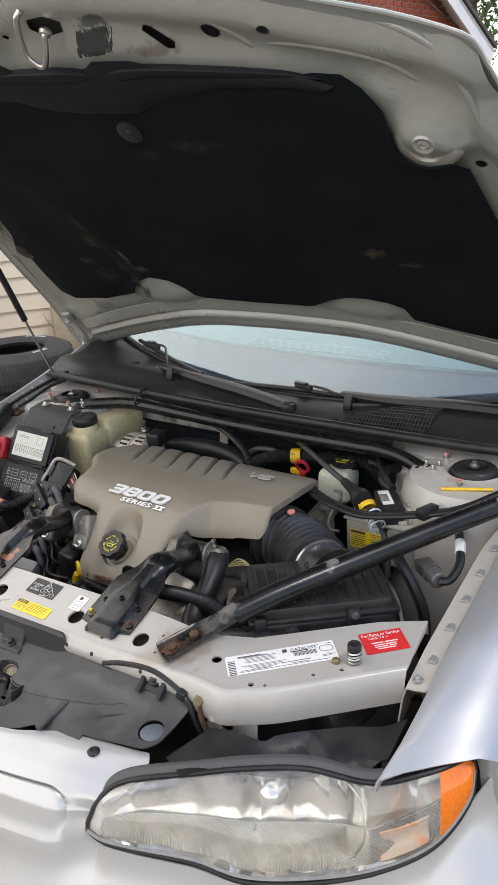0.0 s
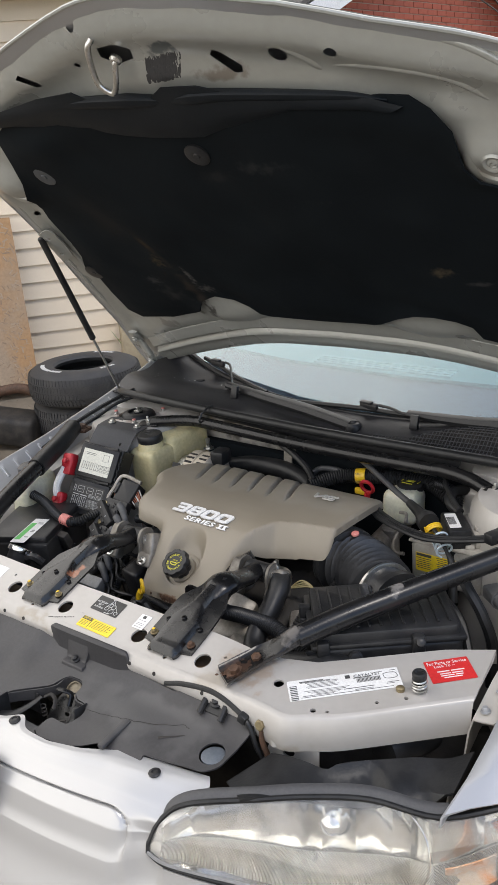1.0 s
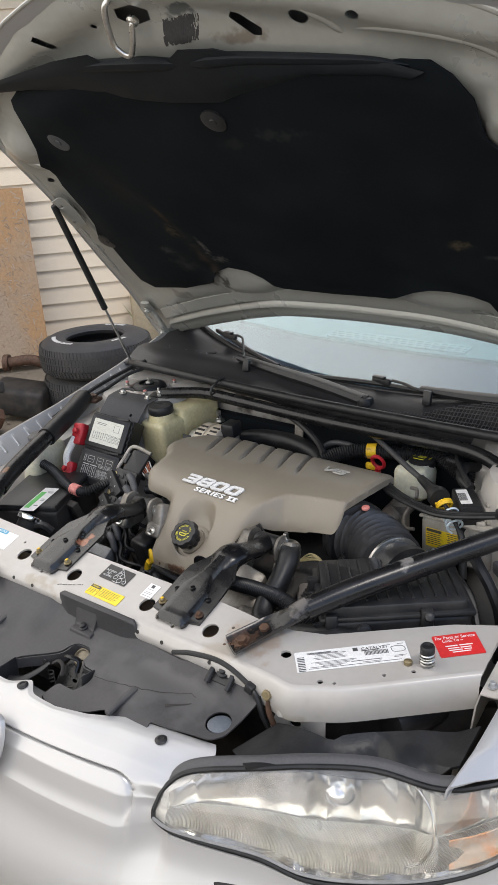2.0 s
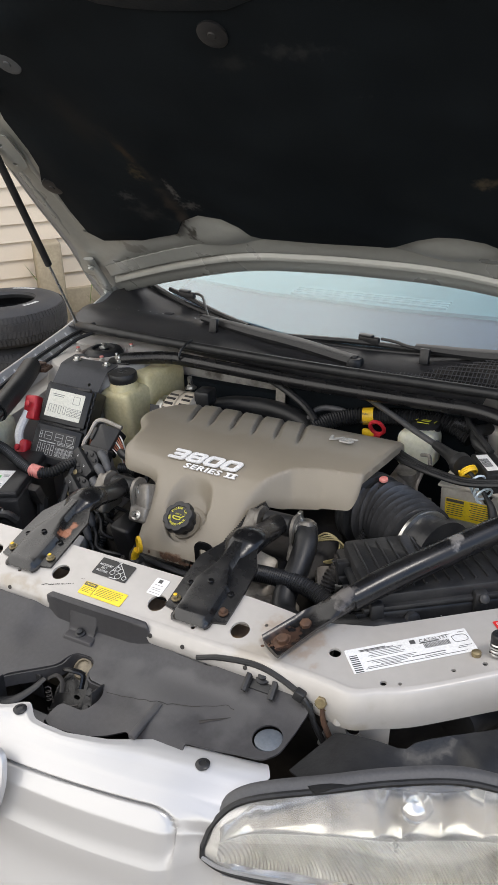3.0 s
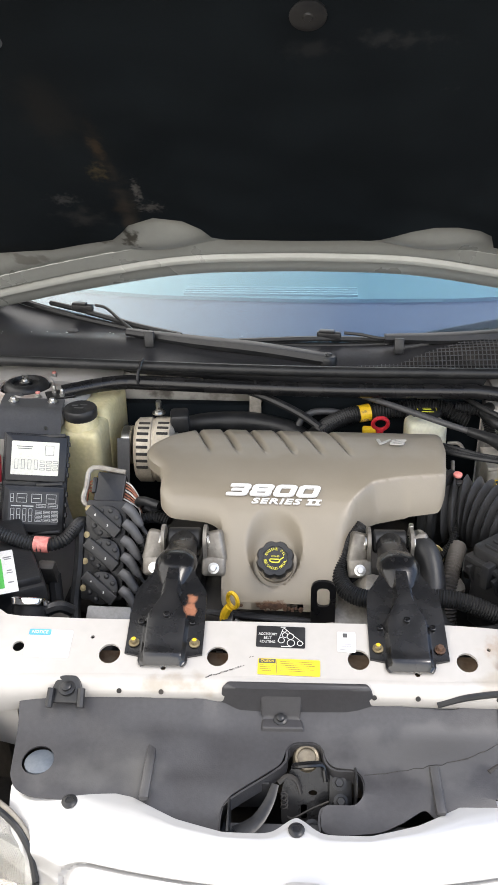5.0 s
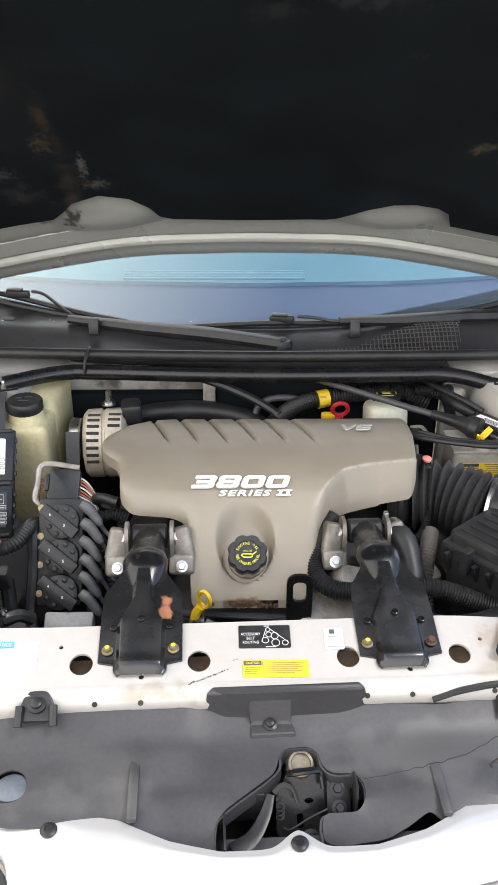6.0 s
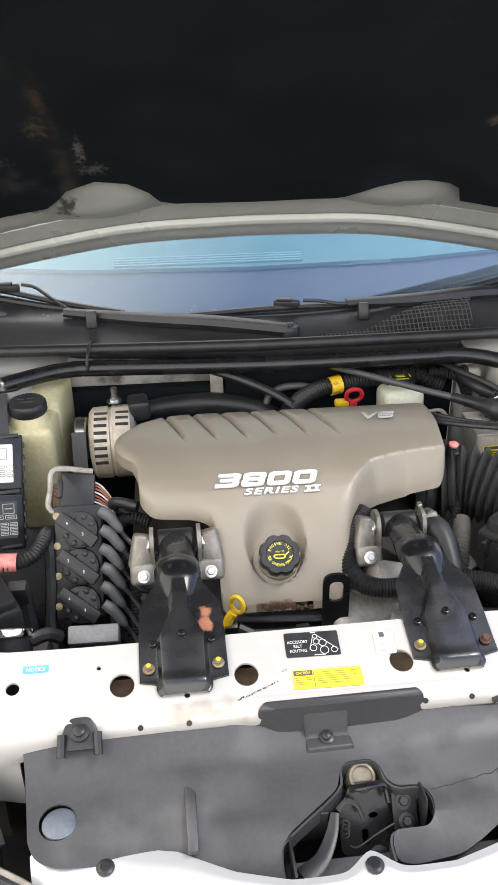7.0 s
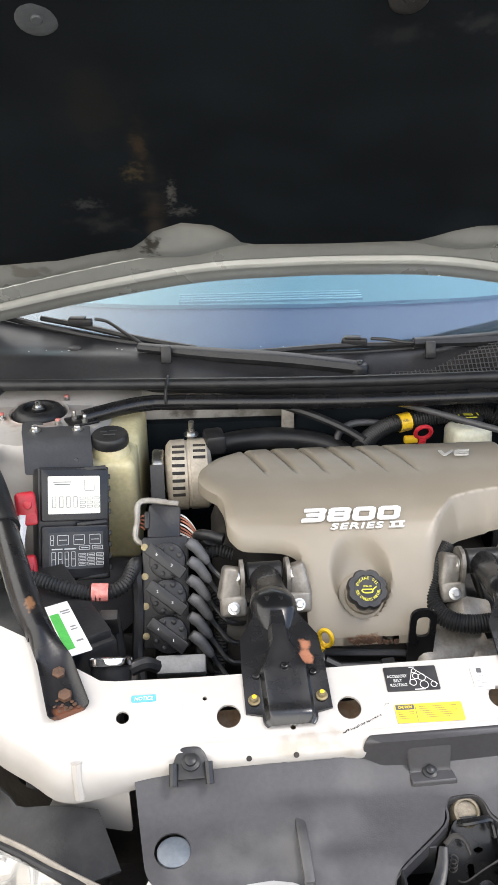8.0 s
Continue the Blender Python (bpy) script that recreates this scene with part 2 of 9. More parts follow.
def stains(m, spots, full=0.45):
    """Marks with a shape of their own: rows of place, reach, colour, strength and grain."""
    n, l = m.node_tree.nodes, m.node_tree.links
    p = n["Principled BSDF"]
    for at, reach, colour, strength, grain in spots:
        src = p.inputs["Base Color"].links[0].from_socket
        co = n.new("ShaderNodeTexCoord")
        mp = n.new("ShaderNodeMapping")
        mp.vector_type = "TEXTURE"
        mp.inputs["Location"].default_value = at
        mp.inputs["Scale"].default_value = reach
        ln = n.new("ShaderNodeVectorMath")
        ln.operation = "LENGTH"
        l.new(co.outputs["Object"], mp.inputs["Vector"])
        l.new(mp.outputs[0], ln.inputs[0])
        k = n.new("ShaderNodeTexNoise")
        k.inputs["Scale"].default_value, k.inputs["Detail"].default_value = grain, 7
        l.new(co.outputs["Object"], k.inputs["Vector"])
        add = n.new("ShaderNodeMath")
        add.operation = "MULTIPLY_ADD"
        add.inputs[1].default_value, add.inputs[2].default_value = 2.4, -1.2
        l.new(k.outputs["Fac"], add.inputs[0])
        s = n.new("ShaderNodeMath")
        l.new(ln.outputs["Value"], s.inputs[0])
        l.new(add.outputs[0], s.inputs[1])
        r = n.new("ShaderNodeMapRange")
        r.inputs["From Min"].default_value, r.inputs["From Max"].default_value = 1.0, full
        r.interpolation_type = "SMOOTHSTEP"
        r.inputs["To Min"].default_value, r.inputs["To Max"].default_value = 0.0, strength
        l.new(s.outputs[0], r.inputs["Value"])
        mx = n.new("ShaderNodeMix")
        mx.data_type = "RGBA"
        mx.inputs[7].default_value = (*colour, 1)
        l.new(r.outputs[0], mx.inputs[0])
        l.new(src, mx.inputs[6])
        l.new(mx.outputs[2], p.inputs["Base Color"])


# grime on the bonnet frame below the streak, and on the painted bay
stains(INNER, [((-0.352, 0.795, 1.168), (0.026, 0.05, 0.05), (0.045, 0.04, 0.03), 0.9, 60), ((-0.60, 0.86, 1.08), (0.06, 0.03, 0.03), (0.14, 0.13, 0.11), 0.6, 35), ((-0.43, 0.81, 1.15), (0.05, 0.02, 0.02), (0.09, 0.08, 0.06), 0.7, 60),
               ((0.078, 0.205, 1.730), (0.040, 0.022, 0.022), (0.07, 0.085, 0.09), 0.95, 45), ((0.59, 0.42, 1.53), (0.05, 0.012, 0.012), (0.55, 0.54, 0.50), 0.7, 60), ((0.17, 0.25, 1.685), (0.05, 0.02, 0.02), (0.14, 0.11, 0.085), 0.7, 30), ((0.59, 0.415, 1.51), (0.05, 0.03, 0.03), (0.30, 0.28, 0.24), 0.6, 40)])
stains(BAY, [((-0.15, -0.035, 0.705), (0.07, 0.02, 0.02), (0.30, 0.26, 0.20), 0.7, 25), ((0.30, -0.03, 0.71), (0.06, 0.02, 0.02), (0.32, 0.28, 0.22), 0.6, 25),
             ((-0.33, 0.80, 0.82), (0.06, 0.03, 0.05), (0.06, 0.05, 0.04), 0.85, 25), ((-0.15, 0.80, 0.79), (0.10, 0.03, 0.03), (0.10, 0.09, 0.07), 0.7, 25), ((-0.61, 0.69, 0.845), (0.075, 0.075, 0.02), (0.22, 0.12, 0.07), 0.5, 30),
             ((0.59, 0.69, 0.845), (0.07, 0.07, 0.02), (0.24, 0.16, 0.10), 0.4, 30), ((0.34, 0.02, 0.725), (0.06, 0.05, 0.02), (0.30, 0.20, 0.12), 0.5, 40), ((0.45, -0.03, 0.67), (0.05, 0.03, 0.03), (0.32, 0.28, 0.22), 0.6, 30)])
stains(TAN, [((-0.034, 0.212, 0.655), (0.035, 0.012, 0.010), (0.10, 0.045, 0.02), 0.9, 90), ((0.0, 0.50, 0.81), (0.28, 0.05, 0.03), (0.27, 0.25, 0.21), 0.35, 12)])
stains(TRAY, [((0.20, -0.10, 0.66), (0.20, 0.06, 0.02), (0.085, 0.083, 0.082), 0.6, 14), ((-0.25, -0.16, 0.66), (0.12, 0.05, 0.02), (0.09, 0.088, 0.085), 0.6, 12), ((-0.16, -0.045, 0.67), (0.04, 0.006, 0.01), (0.14, 0.07, 0.04), 0.6, 50)])
GLOSSL = mat("flaked_black_paint", (0.009, 0.0092, 0.010), 0.28, 0, (0.020, 0.019, 0.019), 0.5, 30, 250, 0.05, spec=0.5, coat=0.25)
stains(GLOSSL, [((-0.146, 0.078, 0.757), (0.012, 0.022, 0.03), (0.30, 0.13, 0.075), 1.0, 70)])
stains(GLOSSY, [((0.497, 0.262, 0.815), (0.014, 0.02, 0.02), (0.20, 0.19, 0.18), 0.8, 60), ((0.332, 0.01, 0.735), (0.03, 0.03, 0.02), (0.07, 0.04, 0.028), 0.6, 80), ((0.385, 0.095, 0.775), (0.02, 0.02, 0.02), (0.13, 0.12, 0.115), 0.6, 60),
                ((-0.452, -0.008, 0.74), (0.025, 0.014, 0.02), (0.16, 0.06, 0.03), 0.7, 80), ((-0.523, 0.14, 0.80), (0.008, 0.016, 0.016), (0.20, 0.10, 0.05), 0.7, 80)])
# bluish tint puts the reflected sky's colour into the glass itself
GLASS = clear("windscreen_glass", (0.55, 0.82, 0.92), 0.0, 0.0, 1.9)
LENS = clear("hazed_lens", (0.95, 0.94, 0.91), 0.02, 0.10)


def veil(m, low, high):
    """Lets cloudy patches of a clear plastic scatter the light."""
    n, l = m.node_tree.nodes, m.node_tree.links
    co, k, r = n.new("ShaderNodeTexCoord"), n.new("ShaderNodeTexNoise"), n.new("ShaderNodeMapRange")
    k.inputs["Scale"].default_value, k.inputs["Detail"].default_value = 22, 9
    r.inputs["From Min"].default_value, r.inputs["From Max"].default_value = 0.35, 0.68
    r.inputs["To Min"].default_value, r.inputs["To Max"].default_value = high, low
    l.new(co.outputs["Object"], k.inputs["Vector"])
    l.new(k.outputs["Fac"], r.inputs["Value"])
    l.new(r.outputs[0], n["Principled BSDF"].inputs["Transmission Weight"])


veil(LENS, 0.88, 0.98)


def fluted(m, pitch, turn, depth):
    """Fine straight ridges moulded into a surface."""
    n, l = m.node_tree.nodes, m.node_tree.links
    co, mp, w, b = n.new("ShaderNodeTexCoord"), n.new("ShaderNodeMapping"), n.new("ShaderNodeTexWave"), n.new("ShaderNodeBump")
    mp.inputs["Rotation"].default_value = turn
    w.wave_type, w.bands_direction = "BANDS", "X"
    w.inputs["Scale"].default_value = 0.314 / pitch
    b.inputs["Strength"].default_value, b.inputs["Distance"].default_value = 1.0, depth
    l.new(co.outputs["Object"], mp.inputs["Vector"])
    l.new(mp.outputs[0], w.inputs["Vector"])
    l.new(w.outputs["Fac"], b.inputs["Height"])
    l.new(b.outputs[0], n["Principled BSDF"].inputs["Normal"])


FLUTES = mat("fluted_reflector", (0.60, 0.585, 0.53), 0.32, 0.9, (0.40, 0.38, 0.33), 0.5, 20, 100, 0.0)
fluted(FLUTES, 0.0027, (0, radians(48), 0), 0.004)


# ---- mesh tools ----
def V(*p):
    return Vector(p)


def box(bm, c, s, rot=None, bev=0.0, seg=2):
    """A box of size s about c, turned by the Euler degrees rot, its edges rounded by bev."""
    m = pose(*c, *(rot or (0, 0, 0))) @ Matrix.Diagonal((*s, 1))
    got = bmesh.ops.create_cube(bm, size=1, matrix=m)
    if bev:
        edges = list({ed for v in got["verts"] for ed in v.link_edges})
        bmesh.ops.bevel(bm, geom=edges, offset=bev, segments=seg, affect="EDGES", profile=0.5)


def frame_of(d):
    d = Vector(d).normalized()
    u = d.cross(V(0, 0, 1) if abs(d.z) < 0.95 else V(1, 0, 0)).normalized()
    return d, u, d.cross(u)


def lathe(bm, prof, p, d, seg=20, lobes=0, depth=0.0):
    """Turns the profile rows (radius, height) about the axis d at p."""
    d, u, w = frame_of(d)
    p = Vector(p)
    rings = []
    for r, h in prof:
        ring = []
        for k in range(seg):
            t = 2 * math.pi * k / seg
            rr = r * (1 - depth * (0.5 + 0.5 * math.cos(lobes * t)) ** 3) if lobes else r
            ring.append(bm.verts.new(p + d * h + (u * math.cos(t) + w * math.sin(t)) * rr))
        rings.append(ring)
    for A, B in zip(rings, rings[1:]):
        for k in range(seg):
            bm.faces.new((A[k], A[(k + 1) % seg], B[(k + 1) % seg], B[k]))
    bm.faces.new(rings[0][::-1])
    bm.faces.new(rings[-1])


def cyl(bm, p0, p1, r, r1=None, seg=16, bev=0.0):
    p0, p1 = Vector(p0), Vector(p1)
    h = (p1 - p0).length
    r1 = r if r1 is None else r1
    prof = [(r, 0), (r1, h)]
    if bev:
        prof = [(r - bev, 0), (r, bev), (r1, h - bev), (r1 - bev, h)]
    lathe(bm, prof, p0, p1 - p0, seg)


def spline(pts, res=8):
    pts = [Vector(p) for p in pts]
    if len(pts) < 3:
        return [pts[0].lerp(pts[1], k / res) for k in range(res + 1)]
    ext = [pts[0] * 2 - pts[1]] + pts + [pts[-1] * 2 - pts[-2]]
    out = []
    for i in range(1, len(ext) - 2):
        a, b, c, d = ext[i - 1:i + 3]
        for k in range(res):
            t = k / res
            out.append(0.5 * (2 * b + (c - a) * t + (2 * a - 5 * b + 4 * c - d) * t * t + (3 * b - a - 3 * c + d) * t ** 3))
    out.append(pts[-1])
    return out


def tube(bm, pts, r, seg=10, res=8, pitch=0.0, ridge=0.0, flat=1.0, radii=None):
    """A round bar or hose along a smooth line; pitch and ridge give it rings."""
    line = spline(pts, res)
    if pitch:
        dist = [0.0]
        for p, q in zip(line, line[1:]):
            dist.append(dist[-1] + (q - p).length)
        count = max(4, int(dist[-1] / pitch) * 4)
        fine, j = [], 0
        for k in range(count + 1):
            s = dist[-1] * k / count
            while j < len(line) - 2 and dist[j + 1] < s:
                j += 1
            f = (s - dist[j]) / max(1e-6, dist[j + 1] - dist[j])
            fine.append(line[j].lerp(line[j + 1], f))
        line = fine
    n = len(line)
    tang = (line[1] - line[0]).normalized()
    _, u, _ = frame_of(tang)
    rings = []
    for i, p in enumerate(line):
        t = (line[min(i + 1, n - 1)] - line[max(i - 1, 0)]).normalized()
        u = (u - t * u.dot(t)).normalized()
        w = t.cross(u)
        rr = r
        if radii:
            f = i / (n - 1) * (len(radii) - 1)
            k = min(int(f), len(radii) - 2)
            rr = radii[k] + (radii[k + 1] - radii[k]) * (f - k)
        if pitch:
            rr = rr + ridge * (1, 0, -1, 0)[i % 4]
        rings.append([bm.verts.new(p + (u * math.cos(2 * math.pi * k / seg) + w * math.sin(2 * math.pi * k / seg) * flat) * rr) for k in range(seg)])
    for A, B in zip(rings, rings[1:]):
        for k in range(seg):
            bm.faces.new((A[k], A[(k + 1) % seg], B[(k + 1) % seg], B[k]))
    bm.faces.new(rings[0][::-1])
    bm.faces.new(rings[-1])


def inside(p, poly):
    hit, j = False, len(poly) - 1
    for i in range(len(poly)):
        (xi, yi), (xj, yj) = poly[i], poly[j]
        if (yi > p[1]) != (yj > p[1]) and p[0] < (xj - xi) * (p[1] - yi) / (yj - yi) + xi:
            hit = not hit
        j = i
    return hit


def edge_gap(p, poly):
    best, q = 9.0, Vector(p)
    for i in range(len(poly)):
        a, b = Vector(poly[i - 1]), Vector(poly[i])
        d = b - a
        t = max(0, min(1, (q - a).dot(d) / max(1e-9, d.length_squared)))
        best = min(best, (a + d * t - q).length)
    return best


def dense(poly, step):
    out = []
    for i in range(len(poly)):
        a, b = Vector(poly[i - 1]), Vector(poly[i])
        n = max(1, int((b - a).length / step))
        out += [tuple(a.lerp(b, k / n)) for k in range(n)]
    return out


def rounded(poly, r, n=4):
    """The polygon with its corners rounded."""
    out = []
    for i in range(len(poly)):
        a, b, c = Vector(poly[i - 1]), Vector(poly[i]), Vector(poly[(i + 1) % len(poly)])
        k = min(r, (a - b).length * 0.45, (c - b).length * 0.45)
        p, q = b + (a - b).normalized() * k, b + (c - b).normalized() * k
        for j in range(n + 1):
            t = j / n
            out.append(tuple(p.lerp(b, t).lerp(b.lerp(q, t), t)))
    return out


def ring(x, y, r, ry=None, n=20):
    ry = ry or r
    return [(x + r * math.cos(2 * math.pi * k / n), y + ry * math.sin(2 * math.pi * k / n)) for k in range(n)]


def thicken(bm, t, up=None):
    """Gives an open skin the depth t behind its face; up says which way it faces."""
    bmesh.ops.recalc_face_normals(bm, faces=bm.faces[:])
    if up is not None and sum(fc.normal.dot(Vector(up)) * fc.calc_area() for fc in bm.faces) < 0:
        bmesh.ops.reverse_faces(bm, faces=bm.faces[:])
    bm.normal_update()
    old_v, old_f = bm.verts[:], bm.faces[:]
    rim = [ed for ed in bm.edges if len(ed.link_faces) == 1]
    twin = {v: bm.verts.new(v.co - v.normal * t) for v in old_v}
    for fc in old_f:
        bm.faces.new([twin[v] for v in reversed(fc.verts)])
    for ed in rim:
        a, b = ed.verts
        bm.faces.new((a, b, twin[b], twin[a]))


def pieces(name, bm, material, parent, label="", angle=40):
    """Links each separate solid of a bmesh as a part of its own."""
    left, out = set(bm.verts), []
    groups = []
    for v0 in bm.verts:
        if v0 not in left:
            continue
        stack, isl = [v0], []
        left.discard(v0)
        while stack:
            v = stack.pop()
            isl.append(v)
            for ed in v.link_edges:
                w = ed.other_vert(v)
                if w in left:
                    left.discard(w)
                    stack.append(w)
        groups.append(isl)
    for isl in groups:
        one = bmesh.new()
        mp = {v: one.verts.new(v.co) for v in isl}
        for fc in {f for v in isl for f in v.link_faces}:
            one.faces.new([mp[v] for v in fc.verts])
        out.append(part(name, one, material, parent, label, angle))
    bm.free()
    return out


def sheet(bm, outer, f, holes=(), step=0.03, thick=0.0, skirt=None, up=None):
    """A panel of any outline with holes, bent by f(x, y) into space; thick gives it depth, skirt folds its rim by that vector."""
    outer = dense(outer, step)
    loops = [outer] + [list(h) for h in holes]
    pts, edges = [], []
    for lp in loops:
        s = len(pts)
        pts += lp
        edges += [(s + i, s + (i + 1) % len(lp)) for i in range(len(lp))]
    xs, ys = [p[0] for p in outer], [p[1] for p in outer]
    nx, ny = int((max(xs) - min(xs)) / step), int((max(ys) - min(ys)) / step)
    for i in range(1, nx + 1):
        for j in range(1, ny + 1):
            p = (min(xs) + i * step, min(ys) + j * step)
            if inside(p, outer) and edge_gap(p, outer) > step * 0.45 and not any(inside(p, h) or edge_gap(p, h) < step * 0.3 for h in holes):
                pts.append(p)
    vs, _, fs, _, _, _ = geometry.delaunay_2d_cdt([Vector(p) for p in pts], edges, [], 0, 1e-7)
    made = [bm.verts.new(f(v.x, v.y)) for v in vs]
    faces = []
    for t in fs:
        c = sum((vs[k] for k in t), Vector((0, 0))) / 3
        if inside(c, outer) and not any(inside(c, h) for h in holes):
            faces.append(bm.faces.new([made[k] for k in t]))
    loose = [v for v in made if not v.link_faces]
    bmesh.ops.delete(bm, geom=loose, context="VERTS")
    if skirt is not None:
        rim = [ed for ed in {ed for fc in faces for ed in fc.edges} if len(ed.link_faces) == 1]
        got = bmesh.ops.extrude_edge_only(bm, edges=rim)
        for g in got["geom"]:
            if isinstance(g, bmesh.types.BMVert):
                g.co += Vector(skirt(g.co)) if callable(skirt) else Vector(skirt)
    if thick:
        thicken(bm, thick, up)


def prism(bm, poly, m, h, bev=0.0):
    """The outline poly, in the plane of m, given the height h along m's z."""
    vs = [bm.verts.new(m @ Vector((x, y, 0))) for x, y in poly]
    fc = bm.faces.new(vs)
    got = bmesh.ops.extrude_face_region(bm, geom=[fc])
    top = [g for g in got["geom"] if isinstance(g, bmesh.types.BMVert)]
    d = m.to_3x3() @ Vector((0, 0, h))
    for v in top:
        v.co += d
    if bev:
        keep = set(top)
        eds = [ed for ed in {ed for v in top for ed in v.link_edges} if ed.verts[0] in keep and ed.verts[1] in keep]
        bmesh.ops.bevel(bm, geom=eds, offset=bev, segments=2, affect="EDGES", profile=0.5)


def hexbolt(bm, p, d, r=0.008, h=0.007, washer=1.6):
    d = Vector(d).normalized()
    lathe(bm, [(r * washer, 0), (r * washer, 0.002), (r * 1.05, 0.0025)], p, d, 16)
    lathe(bm, [(r, 0), (r, h - 0.001), (r * 0.85, h)], Vector(p) + d * 0.002, d, 6)


def part(name, bm, material, parent=None, label="", angle=40):
    """Links a bmesh as one mesh object under a thing or a part."""
    bmesh.ops.recalc_face_normals(bm, faces=bm.faces[:])
    me = bpy.data.meshes.new(name)
    bm.to_mesh(me)
    bm.free()
    me.materials.append(material)
    me.shade_smooth()
    me.set_sharp_from_angle(angle=radians(angle))
    ob = new(name, me)
    if parent is not None:
        ob.parent = parent
        ob.matrix_parent_inverse = parent.matrix_basis.inverted()
    if label:
        tagged(ob, label)
    return ob


def thing(name, at, label, category, group="", kind=""):
    """An empty at a thing's base, for its parts."""
    ob = new(name)
    ob.empty_display_size = 0.05
    ob.matrix_basis = Matrix.Translation(at)
    return tagged(ob, label, category, group, kind)


def B():
    return bmesh.new()


def lettering(name, body, m, width, height, depth, material, parent, shear=0.0, label="", space=1.0, bold=0.0):
    """Raised or printed letters, their box set to width and height in the plane of m."""
    cu = bpy.data.curves.new(name, "FONT")
    cu.body, cu.shear, cu.extrude, cu.align_x, cu.align_y = body, shear, 0.05, "CENTER", "CENTER"
    cu.space_character, cu.offset = space, bold
    cu.resolution_u = 3
    tmp = new("lettering_line", cu)
    bpy.context.view_layer.update()
    me = bpy.data.meshes.new_from_object(tmp.evaluated_get(bpy.context.evaluated_depsgraph_get()))
    bpy.data.objects.remove(tmp)
    bpy.data.curves.remove(cu)
    bm = B()
    bm.from_mesh(me)
    bpy.data.meshes.remove(me)
    xs, ys = [v.co.x for v in bm.verts], [v.co.y for v in bm.verts]
    cx, cy = (min(xs) + max(xs)) / 2, (min(ys) + max(ys)) / 2
    sx, sy = width / (max(xs) - min(xs)), height / (max(ys) - min(ys))
    for v in bm.verts:
        v.co = m @ Vector(((v.co.x - cx) * sx, (v.co.y - cy) * sy, (v.co.z + 0.05) * depth * 10))
    return part(name, bm, material, parent, label)


def plane_at(p, ux, uy):
    """The pose at p whose x runs along ux and whose y lies towards uy."""
    x = Vector(ux).normalized()
    z = x.cross(Vector(uy)).normalized()
    y = z.cross(x)
    return Matrix(((x.x, y.x, z.x, p[0]), (x.y, y.y, z.y, p[1]), (x.z, y.z, z.z, p[2]), (0, 0, 0, 1)))


def decal(name, m, w, h, material, parent, label="", r=0.002, lift=0.0006):
    bm = B()
    prism(bm, rounded([(-w / 2, -h / 2), (w / 2, -h / 2), (w / 2, h / 2), (-w / 2, h / 2)], r, 2), m, lift)
    return part(name, bm, material, parent, label)


def bars(name, m, rows, material, parent, lift=0.0011):
    """Bars of print: rows of x, y, width, height in the plane of m."""
    bm = B()
    for x, y, w, h in rows:
        prism(bm, [(x - w / 2, y - h / 2), (x + w / 2, y - h / 2), (x + w / 2, y + h / 2), (x - w / 2, y + h / 2)], m, lift)
    return tagged(part(name, bm, material, parent), kind="stuff")


def settle(ob, about, turn=0.0, by=(0, 0, 0)):
    """Turns a finished thing about the upright axis through a place, by degrees, and shifts it."""
    c = Vector(about)
    ob.matrix_basis = Matrix.Translation(c + Vector(by)) @ pose(0, 0, 0, 0, 0, turn) @ Matrix.Translation(-c) @ ob.matrix_basis


def table(rows, x):
    """Straight-line reading of a table of (x, y)."""
    if x <= rows[0][0]:
        return rows[0][1]
    for (a, p), (b, q) in zip(rows, rows[1:]):
        if x <= b:
            return p + (q - p) * (x - a) / (b - a)
    return rows[-1][1]


def ease(a, b, x):
    t = max(0.0, min(1.0, (x - a) / (b - a)))
    return t * t * (3 - 2 * t)


# ---- the car: body, bonnet, lamps, glass ----
car = thing("car", (0, 0.5, 0), "silver two-door car with its bonnet propped open", "car")


def zs(x, y):
    """Height of the radiator support's top."""
    s = table([(-0.7, 0.3), (0.25, 0.3), (0.42, 0.06), (0.7, 0.04)], x)
    return table([(-0.7, 0.742), (-0.3, 0.727), (0.3, 0.722), (0.45, 0.718), (0.7, 0.72)], x) + s * y


SUP_FRONT = [(-0.64, 0.085), (-0.557, 0.012), (-0.505, -0.022), (-0.465, -0.046), (-0.40, -0.046), (-0.327, -0.04), (-0.15, -0.037), (0.31, -0.038), (0.41, -0.042), (0.455, -0.045),
             (0.487, -0.028), (0.53, -0.004), (0.595, 0.050), (0.692, 0.135)]
SUP_REAR = [(0.675, 0.268), (0.602, 0.228), (0.497, 0.146), (0.431, 0.095), (0.378, 0.07), (0.33, 0.06), (-0.40, 0.056), (-0.42, 0.058), (-0.464, 0.085), (-0.519, 0.125), (-0.61, 0.175)]
bm = B()
holes = [ring(-0.256, 0, 0.0155), ring(-0.1, 0, 0.0155), ring(0.101, 0, 0.0155), ring(0.254, 0, 0.015), ring(-0.39, 0.006, 0.0085, n=12), ring(0.403, 0.017, 0.009, n=12), ring(0.487, -0.010, 0.005, n=8), ring(0.508, -0.002, 0.003, n=8), ring(0.565, 0.054, 0.0035, n=8),
         ring(-0.285, 0.026, 0.003, n=8), ring(0.288, 0.022, 0.003, n=8), ring(-0.176, -0.02, 0.004, n=8), ring(0.182, -0.02, 0.004, n=8), ring(0.60, 0.085, 0.004, n=8), ring(0.33, 0.03, 0.004, n=8)]
sheet(bm, SUP_FRONT + SUP_REAR, lambda x, y: V(x, y, zs(x, y)), holes, 0.03, 0.004, None, (0, 0, 1))
support = part("radiator_support", bm, BAY, car, "off-white painted radiator support panel with punched holes")


